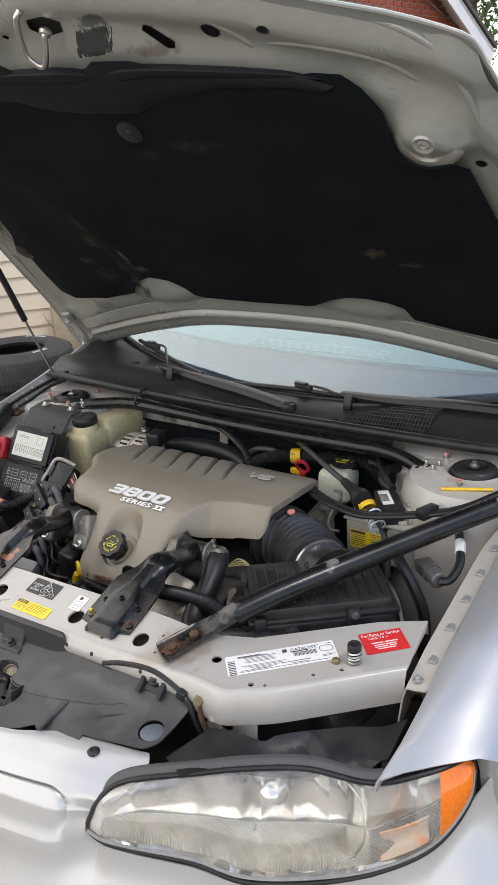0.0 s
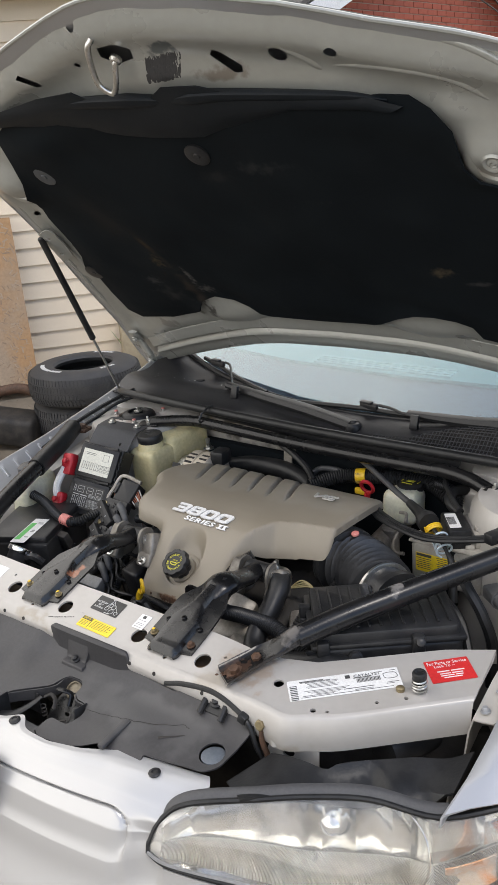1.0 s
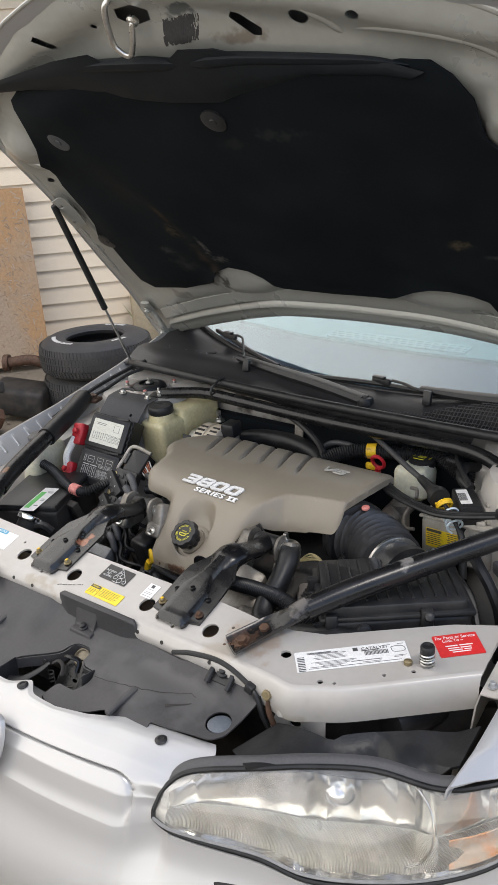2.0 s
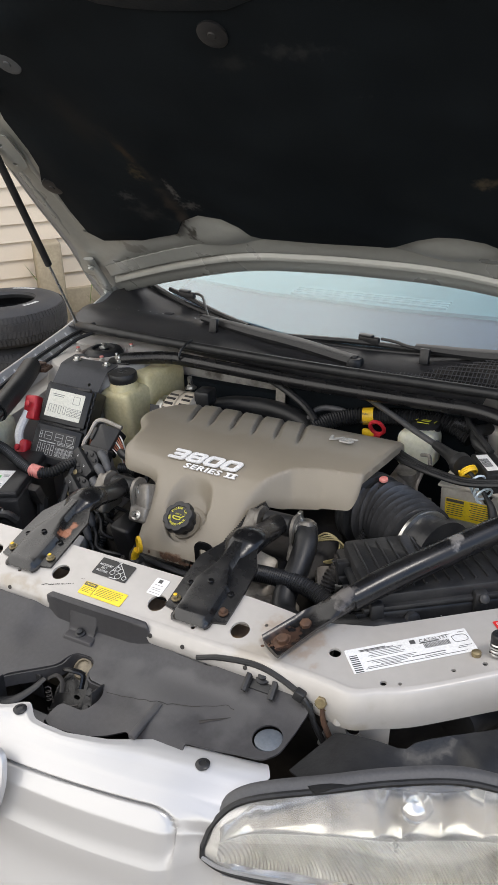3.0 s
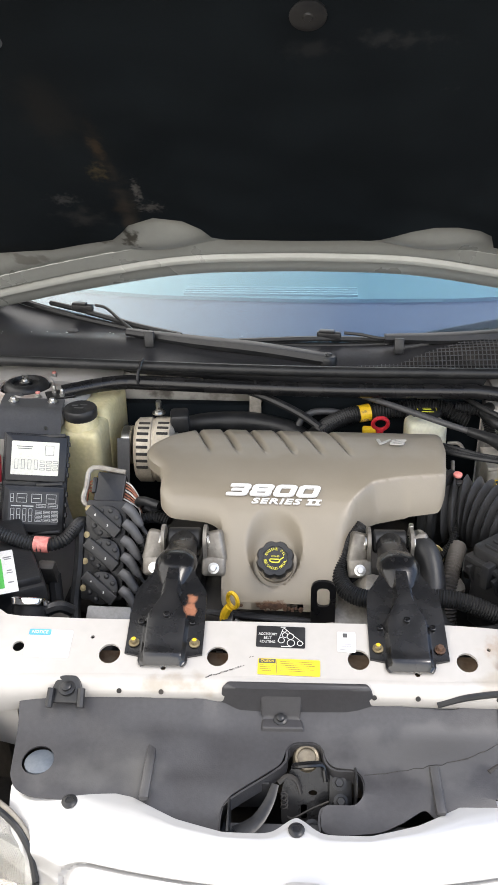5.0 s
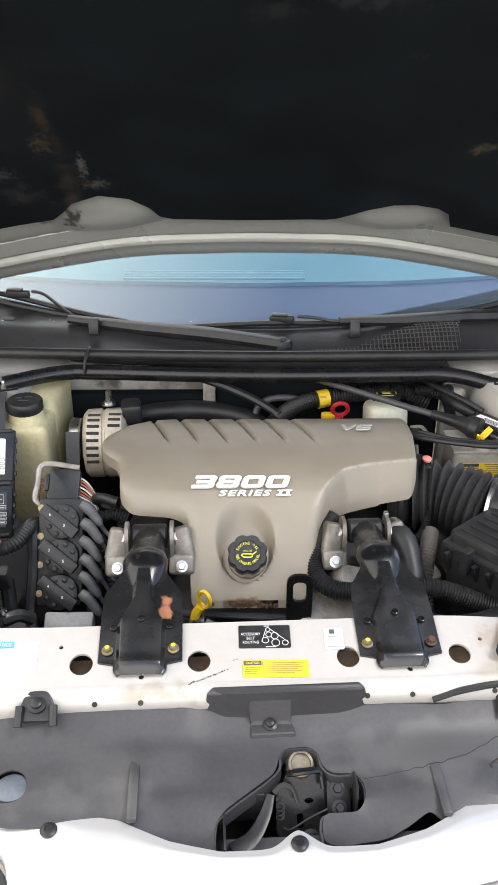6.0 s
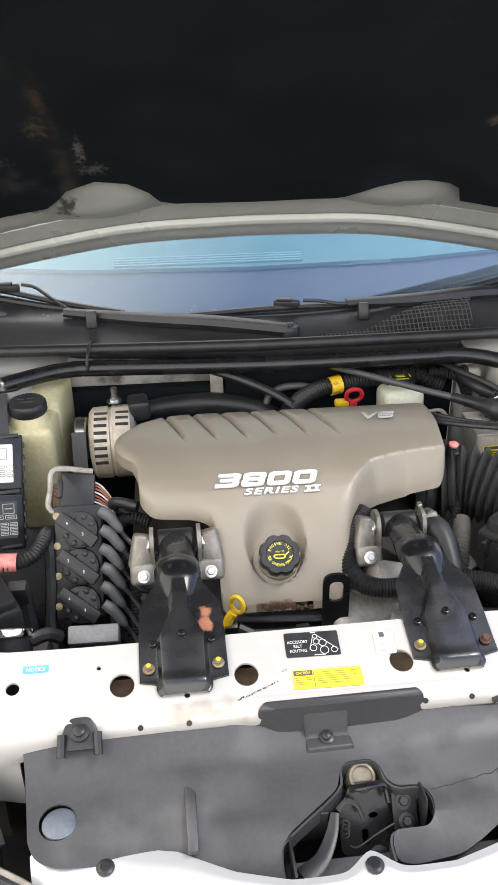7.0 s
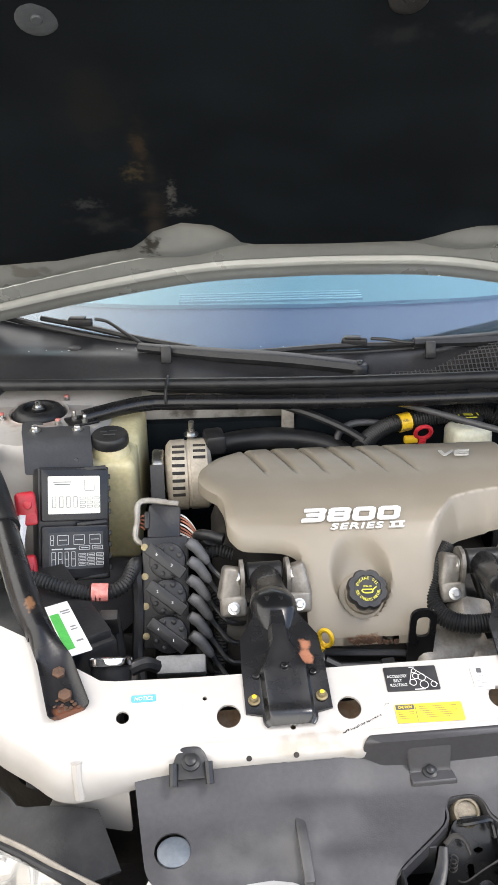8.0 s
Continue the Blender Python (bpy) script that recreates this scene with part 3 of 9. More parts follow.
def ribbon(bm, A, Bl, n=3, bulge=0.0, out=(0, -1, 0)):
    rows = []
    for k in range(n + 1):
        t = k / n
        rows.append([bm.verts.new(Vector(a).lerp(Vector(b), t) + Vector(out) * bulge * math.sin(math.pi * t)) for a, b in zip(A, Bl)])
    for r0, r1 in zip(rows, rows[1:]):
        for i in range(len(r0) - 1):
            bm.faces.new((r0[i], r0[i + 1], r1[i + 1], r1[i]))


bm = B()
line = spline([V(x, y, 0) for x, y in SUP_FRONT], 4)
top = [V(p.x, p.y, zs(p.x, p.y) - 0.001) for p in line]
brow = [V(p.x, p.y + 0.007, zs(p.x, p.y) + 0.0022) for p in line]
low = [V(p.x, p.y - 0.008, zs(p.x, p.y) - table([(-0.7, 0.06), (-0.45, 0.06), (-0.3, 0.035), (0.3, 0.035), (0.42, 0.058), (0.7, 0.06)], p.x)) for p in line]
rows = [brow, [p + V(0, -0.0005, 0.0018) for p in top], [p + V(0, -0.003, 0.0002) for p in top], [p + V(0, -0.005, -0.003) for p in top]]
rows += [[a.lerp(b, q) + V(0, -0.005 * (1 - q) - 0.006 * math.sin(math.pi * q), 0) for a, b in zip(top, low)] for q in (0.3, 0.5, 0.75, 1.0)]
made = [[bm.verts.new(p) for p in r] for r in rows]
for r0, r1 in zip(made, made[1:]):
    for i in range(len(r0) - 1):
        bm.faces.new((r0[i], r0[i + 1], r1[i + 1], r1[i]))
part("support_face", bm, BAY, car)
bm = B()
line = spline([V(x, y, 0) for x, y in SUP_REAR], 4)
ribbon(bm, [V(p.x, p.y, zs(p.x, p.y) - 0.001) for p in line], [V(p.x, p.y + 0.004, zs(p.x, p.y) - 0.03) for p in line], 2)
part("support_flange", bm, BAY, car)
# small fixings in the fold of the support
bm = B()
for x, y in ((-0.235, -0.043), (-0.176, -0.043), (0.12, -0.043), (0.18, -0.043), (0.235, -0.043), (0.29, -0.043)):
    lathe(bm, [(0.0036, -0.003), (0.0036, 0.0008), (0.002, 0.0009)], (x, y - 0.0058, zs(x, -0.037) - 0.013), (0, -1, 0.35), 12)
pieces("punched_hole", bm, DIRTY, support)
bm = B()
hexbolt(bm, (0.415, -0.05, 0.69), (0, -1, 0.25), 0.009, 0.008)
part("earth_bolt", bm, BRASS, support, "brassy earth bolt with braided strap")
bm = B()
tube(bm, [(0.416, -0.053, 0.686), (0.418, -0.058, 0.665), (0.424, -0.055, 0.64), (0.428, -0.05, 0.62)], 0.006, 8, 5, flat=0.5)
part("braided_strap", bm, RUST, support)
# tab with a slot below the sweep, and the ribbed corner pressing
bm = B()
sheet(bm, rounded([(0.40, 0.60), (0.50, 0.60), (0.505, 0.675), (0.43, 0.675)], 0.008), lambda x, z: V(x, -0.035 + (x - 0.45) * 0.2, z), [ring(0.452, 0.64, 0.010)], 0.03, 0.003)
part("lamp_bracket", bm, BAY, support)
bm = B()
sheet(bm, rounded([(-0.50, 0.60), (-0.385, 0.59), (-0.385, 0.69), (-0.46, 0.69)], 0.008), lambda x, z: V(x, -0.035 - (x + 0.45) * 0.2, z), [ring(-0.437, 0.653, 0.010)], 0.03, 0.003)
part("lamp_bracket", bm, BAY, support)
bm = B()
for x, y, z in ((0.437, -0.047, 0.688), (-0.444, -0.055, 0.70)):
    tube(bm, [(x, y + 0.006, z + 0.02), (x, y, z), (x + 0.001, y - 0.004, z - 0.028)], 0.007, 8, 4)
pieces("corner_pressing", bm, BAY, support)


def label_plane(x, y, turn=0.0):
    d = 0.01
    p = V(x, y, zs(x, y) + 0.0007)
    ux = V(math.cos(radians(turn)), math.sin(radians(turn)), 0)
    ux.z = (zs(x + ux.x * d, y + ux.y * d) - zs(x, y)) / d
    uy = V(-math.sin(radians(turn)), math.cos(radians(turn)), 0)
    uy.z = (zs(x + uy.x * d, y + uy.y * d) - zs(x, y)) / d
    return plane_at(p, ux, uy)


# belt routing label
m = label_plane(-0.010, 0.033, -1)
lab = decal("belt_label", m, 0.071, 0.036, LABK, support, "black belt routing label")
for k, w in enumerate(("ACCESSORY", "BELT", "ROUTING")):
    lettering("label_words", w, m @ pose((-0.019, -0.019, -0.019)[k], 0.004 - k * 0.0065, 0.0006), (0.027, 0.011, 0.022)[k], 0.0042, 0.0004, PRINT, support)
bm = B()
for x, y, r in ((0.005, 0.011, 0.003), (0.006, 0.003, 0.004), (0.014, 0.001, 0.005), (0.015, -0.010, 0.0055), (0.028, -0.010, 0.004), (0.001, -0.006, 0.0045)):
    tube(bm, [m @ V(x + r * math.cos(t * 0.7), y + r * math.sin(t * 0.7), 0.0008) for t in range(10)], 0.0005, 4, 2)
tube(bm, [m @ V(0.005, 0.0145, 0.0008), m @ V(0.033, -0.010, 0.0008)], 0.0005, 4, 1)
tube(bm, [m @ V(0.0025, 0.012, 0.0008), m @ V(-0.004, -0.008, 0.0008)], 0.0005, 4, 1)
part("belt_diagram", bm, PRINT, support)
bars("label_print", m, [(0.008, -0.0165, 0.014, 0.0012), (0.003, 0.0165, 0.007, 0.001)], PRINT, support)
# caution label
m = label_plane(0.002, -0.015, -1)
decal("caution_label", m, 0.088, 0.026, LABY, support, "yellow caution label")
bars("caution_head", m, [(-0.031, 0.0085, 0.024, 0.007)], INK, support)
lettering("caution_word", "CAUTION", m @ pose(-0.031, 0.0085, 0.0011), 0.018, 0.0035, 0.0004, LABY, support)
bars("label_print", m, [(-0.031, 0.002, 0.021, 0.0004), (-0.031, -0.001, 0.021, 0.0004), (-0.033, -0.004, 0.017, 0.0004), (-0.033, -0.007, 0.017, 0.0004), (0.012, 0.0085, 0.05, 0.0004), (0.010, 0.0055, 0.046, 0.0004), (0.012, 0.0025, 0.05, 0.0004), (0.008, -0.0005, 0.042, 0.0004), (0.011, -0.0035, 0.048, 0.0004), (0.006, -0.0065, 0.038, 0.0004), (-0.0175, 0, 0.0006, 0.023)], INK, support)
# small white build label
m = label_plane(0.085, 0.027, -1)
decal("build_label", m, 0.026, 0.034, LABW, support, "small white printed label")
bars("label_print", m, [(-0.002, 0.011, 0.007, 0.007)], INK, support)
bars("label_print", m, [(-0.001, 0.003, 0.017, 0.0006), (-0.001, -0.004, 0.018, 0.0006), (-0.001, -0.0075, 0.018, 0.0006), (0, -0.013, 0.02, 0.0007)], GREYP, support)
# scratches through the paint
bm = B()
for x0, y0, x1, y1, r in ((-0.118, -0.034, -0.106, -0.029, 0.0008), (-0.055, 0.0, -0.048, 0.002, 0.0003)) + tuple((q, -0.034 + (q + 0.118) * 0.37 + random.uniform(-0.0012, 0.0012), q + random.uniform(0.001, 0.004), -0.034 + (q + 0.119) * 0.37, random.uniform(0.0002, 0.0006)) for q in [-0.116 + 0.0038 * k for k in range(15)]):
    tube(bm, [(x0 + (x1 - x0) * q, y0 + (y1 - y0) * q + 0.0015 * math.sin(9 * q + x0 * 50), zs(x0 + (x1 - x0) * q, y0 + (y1 - y0) * q) + 0.0002) for q in (0, 0.2, 0.4, 0.6, 0.8, 1)], r, 5, 3, flat=0.3)
pieces("scratch", bm, DIRTY, support)
# blue notice label
m = label_plane(-0.363, 0.029, 1)
decal("notice_sheet", m @ pose(0.016, -0.018, -0.0006), 0.064, 0.046, LABW, support, "white notice label with a blue heading")
m = m @ pose(0, 0, 0.0008)
decal("notice_label", m, 0.032, 0.010, LABB, support, "small blue notice label")
lettering("notice_word", "NOTICE", m @ pose(0, 0, 0.0007), 0.024, 0.005, 0.0004, LABW, support, shear=0.2)
# emission label and red dealer label on the sweep
m = label_plane(0.4985, 0.067, 40.5)
decal("emission_label", m, 0.184, 0.05, LABW, support, "white emission control label with bar code")
lettering("catalyst_word", "CATALYST", m @ pose(0.040, 0.015, 0.0011), 0.044, 0.007, 0.0003, INK, support)
rows = [(-0.083, -0.002 - k * 0.0042 + 0.012, 0.012, (0.0012, 0.0022, 0.0016)[k % 3]) for k in range(9)]
rows += [(0.022 + k * 0.0022, 0.0035, (0.0008, 0.0014, 0.0011)[k % 3], 0.010) for k in range(18)]
rows += [(-0.035, 0.014 - k * 0.0032, 0.055 - (k % 3) * 0.006, 0.0005) for k in range(5)] + [(-0.03, -0.006 - k * 0.003, 0.075 - k * 0.012, 0.0005) for k in range(4)] + [(0.002, -0.0205, 0.15, 0.0006), (-0.045, -0.0175, 0.05, 0.0006), (0.03, -0.0175, 0.03, 0.0006), (0.078, -0.010, 0.02, 0.0006), (0.074, -0.013, 0.014, 0.0006), (0.060, 0.0185, 0.012, 0.0006), (0.083, 0.019, 0.01, 0.0006), (-0.052, 0.0185, 0.04, 0.0014), (-0.046, 0.0162, 0.05, 0.0011), (0.008, 0.016, 0.008, 0.008), (0.032, 0.0105, 0.03, 0.0015), (0.022, -0.013, 0.05, 0.001)]
bars("label_print", m, rows, INK, support)
bm = B()
tube(bm, [m @ V(x, y, 0.001) for x, y in ((0.066, 0.012), (0.074, 0.014), (0.086, 0.012), (0.088, 0.002), (0.080, -0.001), (0.068, 0.001), (0.066, 0.012))], 0.0005, 4, 3)
part("hose_diagram", bm, INK, support)
m = label_plane(0.631, 0.181, 42)
decal("dealer_label", m, 0.074, 0.056, LABR, support, "red dealer label with white print")
lettering("label_words", "For Parts or Service", m @ pose(0, 0.020, 0.0008), 0.066, 0.0075, 0.0003, LABW, support)
lettering("label_words", "Look To --", m @ pose(-0.006, 0.0115, 0.0008), 0.034, 0.0065, 0.0003, LABW, support)
bars("label_print", m, [(-0.012, -0.002, 0.020, 0.0022), (0.012, -0.002, 0.022, 0.0022), (-0.010, -0.008, 0.018, 0.0019), (0.010, -0.008, 0.018, 0.0019), (-0.008, -0.013, 0.022, 0.0019), (0.012, -0.013, 0.012, 0.0019), (0, -0.018, 0.030, 0.0019)], LABW, support)
# rubber bonnet stop on its spring
stop = thing("bonnet_stop", (0.611, 0.110, zs(0.611, 0.110)), "black rubber bonnet stop on a coil spring", "bonnet stop")
bm = B()
z0 = zs(0.611, 0.110)
pts = [(0.611 + 0.0108 * math.cos(k * 0.7), 0.110 + 0.0108 * math.sin(k * 0.7), z0 + 0.001 + k * 0.00062) for k in range(38)]
tube(bm, pts, 0.0019, 6, 2)
part("spring", bm, STEEL, stop, "bright coil spring")
bm = B()
lathe(bm, [(0.0075, 0), (0.0078, 0.018), (0.0112, 0.0185), (0.0116, 0.021), (0.0116, 0.030), (0.010, 0.0325), (0.006, 0.0325), (0.005, 0.030)], (0.611, 0.110, z0 + 0.004), (0, 0, 1), 20)
part("bumper", bm, RUBBER, stop)
bm = B()
lathe(bm, [(0.007, 0), (0.007, 0.006), (0.004, 0.008)], (0.584, 0.097, zs(0.584, 0.097)), (0, 0, 1), 10)
part("clip", bm, BRASS, support)

# ---- front cover (fascia) ----
FX = 0.022
LB_EDGE = [(0.348, -0.255, 0.562), (0.376, -0.252, 0.551), (0.423, -0.237, 0.544), (0.508, -0.204, 0.533), (0.577, -0.182, 0.514), (0.659, -0.143, 0.517), (0.741, -0.086, 0.526), (0.810, -0.033, 0.561), (0.842, 0.022, 0.610), (0.868, 0.075, 0.645), (0.905, 0.24, 0.66)]


def fas(x, t):
    """The bumper cover's skin: t runs from its rear edge forwards and down."""
    u = x - FX
    wave = table([(0, -0.016), (0.03, -0.022), (0.09, -0.024), (0.15, -0.012), (0.21, 0.012), (0.28, 0.016), (0.37, 0.012)], abs(u)) + 0.018 * math.exp(-(u / 0.022) ** 2)
    y0 = -0.212 + wave * 1.0 + 0.42 * u * u
    prof = [(0, 0, 0.652), (0.10, -0.012, 0.6535), (0.16, -0.022, 0.652), (0.18, -0.025, 0.649), (0.27, -0.044, 0.641), (0.29, -0.047, 0.638), (0.42, -0.070, 0.622), (0.5, -0.086, 0.602), (0.65, -0.108, 0.535), (0.8, -0.122, 0.45), (1.0, -0.128, 0.30)]
    dy, z = table([(a, b) for a, b, c in prof], t), table([(a, c) for a, b, c in prof], t)
    k = ease(0, 0.3, t)
    y = y0 * (1 - k) + (-0.222 + 0.42 * u * u) * k + dy
    z += -0.10 * u * u - 0.018 * ease(0.25, 0.42, abs(u)) * ease(0.0, 0.3, t)
    # the skin draws back towards the lamps
    near = ease(0.262, 0.338, abs(u))
    y += 0.026 * near * ease(0.34, 0.55, t)
    z += 0.022 * near * ease(0.45, 0.62, t)
    # the recessed panel under the crease
    qx, qy = abs(u) - 0.250, 0.32 * (0.420 - 0.12 * abs(u) - t) + 0.040
    gap = math.hypot(max(qx, 0), max(qy, 0)) + min(max(qx, qy), 0) - 0.040
    dip = ease(0.002, -0.005, gap) * (1 - 0.8 * ease(0.56, 0.66, t))
    lip = math.exp(-((gap + 0.001) / 0.0032) ** 2) * (1 - ease(0.50, 0.60, t))
    y += 0.006 * dip + 0.007 * lip
    z -= 0.004 * dip + 0.006 * lip
    return V(x, y, z)


bm = B()
rows = []
TS = [j / 60 for j in range(18)] + [0.30 + j * 0.006 for j in range(54)]
HWID = [(0, 0.365), (0.1, 0.376), (0.2, 0.372), (0.28, 0.362), (0.36, 0.350), (0.45, 0.342), (0.62, 0.342)]
for t in TS:
    h = table(HWID, t)
    # the rows run along the crease
    lean = 0.12 * ease(0.26, 0.40, t) * (1 - ease(0.43, 0.61, t))
    us = [-h + 2 * h * i / 152 for i in range(153)]
    rows.append([bm.verts.new(fas(FX + u, t - lean * min(abs(u), 0.25))) for u in us])
for r0, r1 in zip(rows, rows[1:]):
    for i in range(152):
        bm.faces.new((r0[i], r0[i + 1], r1[i + 1], r1[i]))
# lower wrap
rows = []
us = [-0.883 + 0.541 * i / 40 for i in range(40)] + [-0.342 + 0.684 * i / 152 for i in range(153)] + [0.342 + 0.541 * i / 40 for i in range(1, 41)]
lbx = [(p[0] - FX, p) for p in LB_EDGE]
for j in range(15):
    q = j / 14
    row = []
    for u in us:
        au = abs(u)
        a0 = fas(FX + u, TS[-1]) if au < 0.3421 else V(FX + u, table([(k, p[1]) for k, p in lbx], au) - 0.005, table([(k, p[2]) for k, p in lbx], au) - 0.0045)
        zb = 0.20
        yb = -0.375 + 0.42 * u * u
        row.append(bm.verts.new((a0.x, a0.y + (yb - a0.y) * ease(0.0, 0.45, q), a0.z + (zb - a0.z) * q)))
    rows.append(row)
for r0, r1 in zip(rows, rows[1:]):
    for i in range(len(us) - 1):
        bm.faces.new((r0[i], r0[i + 1], r1[i + 1], r1[i]))
bmesh.ops.remove_doubles(bm, verts=bm.verts[:], dist=0.0002)
thicken(bm, 0.003)
fascia = part("bumper_cover", bm, FASCIA, car, "silver painted bumper cover")
for x, t in ((-0.268, 0.13), (FX, 0.12), (0.312, 0.13)):
    bm = B()
    p = fas(x, t)
    lathe(bm, [(0.0098, 0), (0.0102, 0.0024), (0.008, 0.004), (0.005, 0.0044), (0.0045, 0.003)], p, (0, -0.05, 1), 18)
    part("push_clip", bm, BLACK, fascia, "dark push clip")
# emblem
bm = B()
e0, e1 = V(FX + 0.008, -0.297, 0.647), V(FX + 0.008, -0.346, 0.541)
m = plane_at(e0 + V(0, -0.010, -0.018), (1, 0, 0), (e0 - e1))
SHIELD = [(-0.019, 0.012), (-0.026, -0.02), (-0.024, -0.05), (-0.012, -0.085), (0.012, -0.085), (0.024, -0.05), (0.026, -0.02), (0.019, 0.012)]
prism(bm, rounded([(x * 1.45, y * 1.2 + 0.008) for x, y in SHIELD], 0.016), m @ pose(0, 0, -0.004), 0.010, 0.004)
part("emblem_surround", bm, FASCIA, fascia)
bm = B()
prism(bm, rounded(SHIELD, 0.010), m, 0.010, 0.004)
badge = part("emblem", bm, CHROME, fascia, "chrome shield emblem")
bm = B()
prism(bm, rounded([(x * 0.74, -0.036 + (y + 0.036) * 0.76) for x, y in SHIELD], 0.008), m @ pose(0, 0, 0.0085), 0.003, 0.001)
part("emblem_field", bm, REFLECTOR, badge)
bm = B()
for s in (-1, 1):
    prism(bm, rounded([(s * 0.006, -0.026), (s * 0.012, -0.024), (s * 0.014, -0.040), (s * 0.010, -0.056), (s * 0.006, -0.052)], 0.003), m @ pose(0, 0, 0.0112), 0.0015)
part("emblem_figure", bm, CRIMSON, badge)

# ---- headlamps ----
LT = [(0.347, -0.251, 0.575), (0.358, -0.230, 0.609), (0.392, -0.204, 0.635), (0.484, -0.155, 0.650), (0.553, -0.113, 0.656), (0.632, -0.074, 0.659), (0.726, -0.052, 0.657), (0.797, -0.005, 0.671), (0.830, 0.042, 0.672), (0.836, 0.058, 0.658)]
LB = LB_EDGE[:-2] + [(0.840, 0.056, 0.645)]


def mir(p, s):
    return V(p[0] if s > 0 else 2 * FX - p[0], p[1], p[2])


for s in (1, -1):
    lampside = part("headlamp", B(), BLACK, car, "hazy clear headlamp with an amber corner")
    T, Bo = spline([mir(p, s) for p in LT], 6), spline([mir(p, s) for p in LB], 6)
    fineT, fineB = spline([mir(p, s) for p in LT], 40), spline([mir(p, s) for p in LB], 40)
    # housing behind the lens
    for nm, off, material, lab in (("lens", 0.0, LENS, "hazed clear plastic lens"), ("reflector", 0.045, REFLECTOR, "bright reflector"), ("fluted_reflector", 0.046, FLUTES, "finely fluted lower reflector")):
        bm = B()
        rows = []
        n = 12
        for k in range(n + 1):
            q = k / n
            if nm == "fluted_reflector":
                q = 0.56 + 0.40 * q
            row = []
            for i, (a, b) in enumerate(zip(fineT, fineB) if off else zip(T, Bo)):
                u = i / (len(fineT if off else T) - 1)
                if nm == "lens" and u > 0.80:
                    continue
                p = a.lerp(b, q)
                bul = math.sin(math.pi * q) ** 0.7 * min(1, (a - b).length / 0.09)
                out = V(0.55 * s * u, -0.85, 0.45).normalized()
                if off:
                    dent = off * bul ** 0.6 * table([(0, 0.3), (0.18, 0.85), (0.34, 0.75), (0.50, 1.1), (0.62, 0.95), (0.66, 0.3), (0.75, 0.8), (0.85, 0.5), (1, 0.3)], u)
                    if nm == "fluted_reflector":
                        dent *= 0.80
                    else:
                        dent += 0.007 * abs(math.sin(u * 48)) * ease(0.40, 0.44, u) * ease(0.64, 0.60, u) + 0.003 * abs(math.sin(u * 25 + q * 3)) * ease(0.38, 0.30, u)
                    p = p - out * (0.006 + dent)
                    p = p.lerp((a + b) / 2, 0.04)
                else:
                    p = p + out * 0.014 * bul
                row.append(bm.verts.new(p))
            rows.append(row)
        for r0, r1 in zip(rows, rows[1:]):
            for i in range(len(r0) - 1):
                bm.faces.new((r0[i], r0[i + 1], r1[i + 1], r1[i]))
        thicken(bm, 0.003)
        ob = part(nm, bm, material, lampside, lab, 14 if nm == "reflector" else 40)
        if nm == "lens":
            ob.visible_shadow = False
    # reflector bowl and bulb shield
    bm = B()
    c = mir((0.575, -0.095, 0.60), s)
    lathe(bm, [(0.024, -0.034), (0.026, -0.026), (0.022, -0.022), (0.018, -0.024)], c, (0.25 * s, -0.85, 0.35), 28)
    part("bulb_collar", bm, REFLECTOR, lampside)
    bm = B()
    lathe(bm, [(0.014, -0.03), (0.017, -0.005), (0.015, 0.004), (0.008, 0.009), (0.002, 0.010)], c, (0.25 * s, -0.85, 0.35), 16)
    part("bulb_shield", bm, CHROME, lampside)
    # added strip low in the signal chamber, coloured as amber reflections
    bm = B()
    rows = []
    for k in range(6):
        q = 0.60 + 0.32 * k / 5
        rows.append([bm.verts.new(fineT[i].lerp(fineB[i], q) - V(0.4 * s, -0.80, 0.40).normalized() * (0.010 + 0.012 * math.sin(math.pi * k / 5))) for i in range(int(0.68 * len(fineT)), int(0.78 * len(fineT)), 3)])
    for r0, r1 in zip(rows, rows[1:]):
        for i in range(len(r0) - 1):
            bm.faces.new((r0[i], r0[i + 1], r1[i + 1], r1[i]))
    thicken(bm, 0.002)
    part("reflection_strip", bm, ORANGE_REFLECT, lampside, "added orange strip standing in for amber reflections")
    # amber corner and inner divider
    bm = B()
    rows = []
    for k in range(9):
        q = 0.03 + 0.94 * k / 8
        row = []
        for i in range(len(T)):
            u = i / (len(T) - 1)
            if u < 0.78:
                continue
            p = T[i].lerp(Bo[i], q) + V(0.4 * s, -0.85, 0.45).normalized() * (0.013 * math.sin(math.pi * q) ** 0.7)
            row.append(bm.verts.new(p))
        rows.append(row)
    for r0, r1 in zip(rows, rows[1:]):
        for i in range(len(r0) - 1):
            bm.faces.new((r0[i], r0[i + 1], r1[i + 1], r1[i]))
    thicken(bm, 0.003)
    part("amber_corner", bm, AMBER, lampside, "orange amber corner")
    bm = B()
    j = int(0.64 * (len(T) - 1))
    a, b = T[j], Bo[j]
    tube(bm, [a + V(s * -0.012, 0.004, -0.006), a.lerp(b, 0.22) + V(s * 0.016, 0.002, 0), a.lerp(b, 0.5) + V(s * 0.022, 0.0, 0), a.lerp(b, 0.75) + V(s * 0.006, 0.002, 0), a.lerp(b, 0.92) + V(s * -0.022, 0.004, 0)], 0.0018, 8, 8)
    part("divider", bm, REFLECTOR, lampside)
    bm = B()
    tube(bm, [p + V(0.2 * s, -0.85, 0.5).normalized() * 0.004 for p in [a.lerp(b, 0.955) for a, b in zip(T, Bo)]], 0.0028, 6, 1)
    part("lens_edge", bm, GREYP, lampside, "pale moulded edge of the lens")
    bm = B()
    loop = T + Bo[::-1]
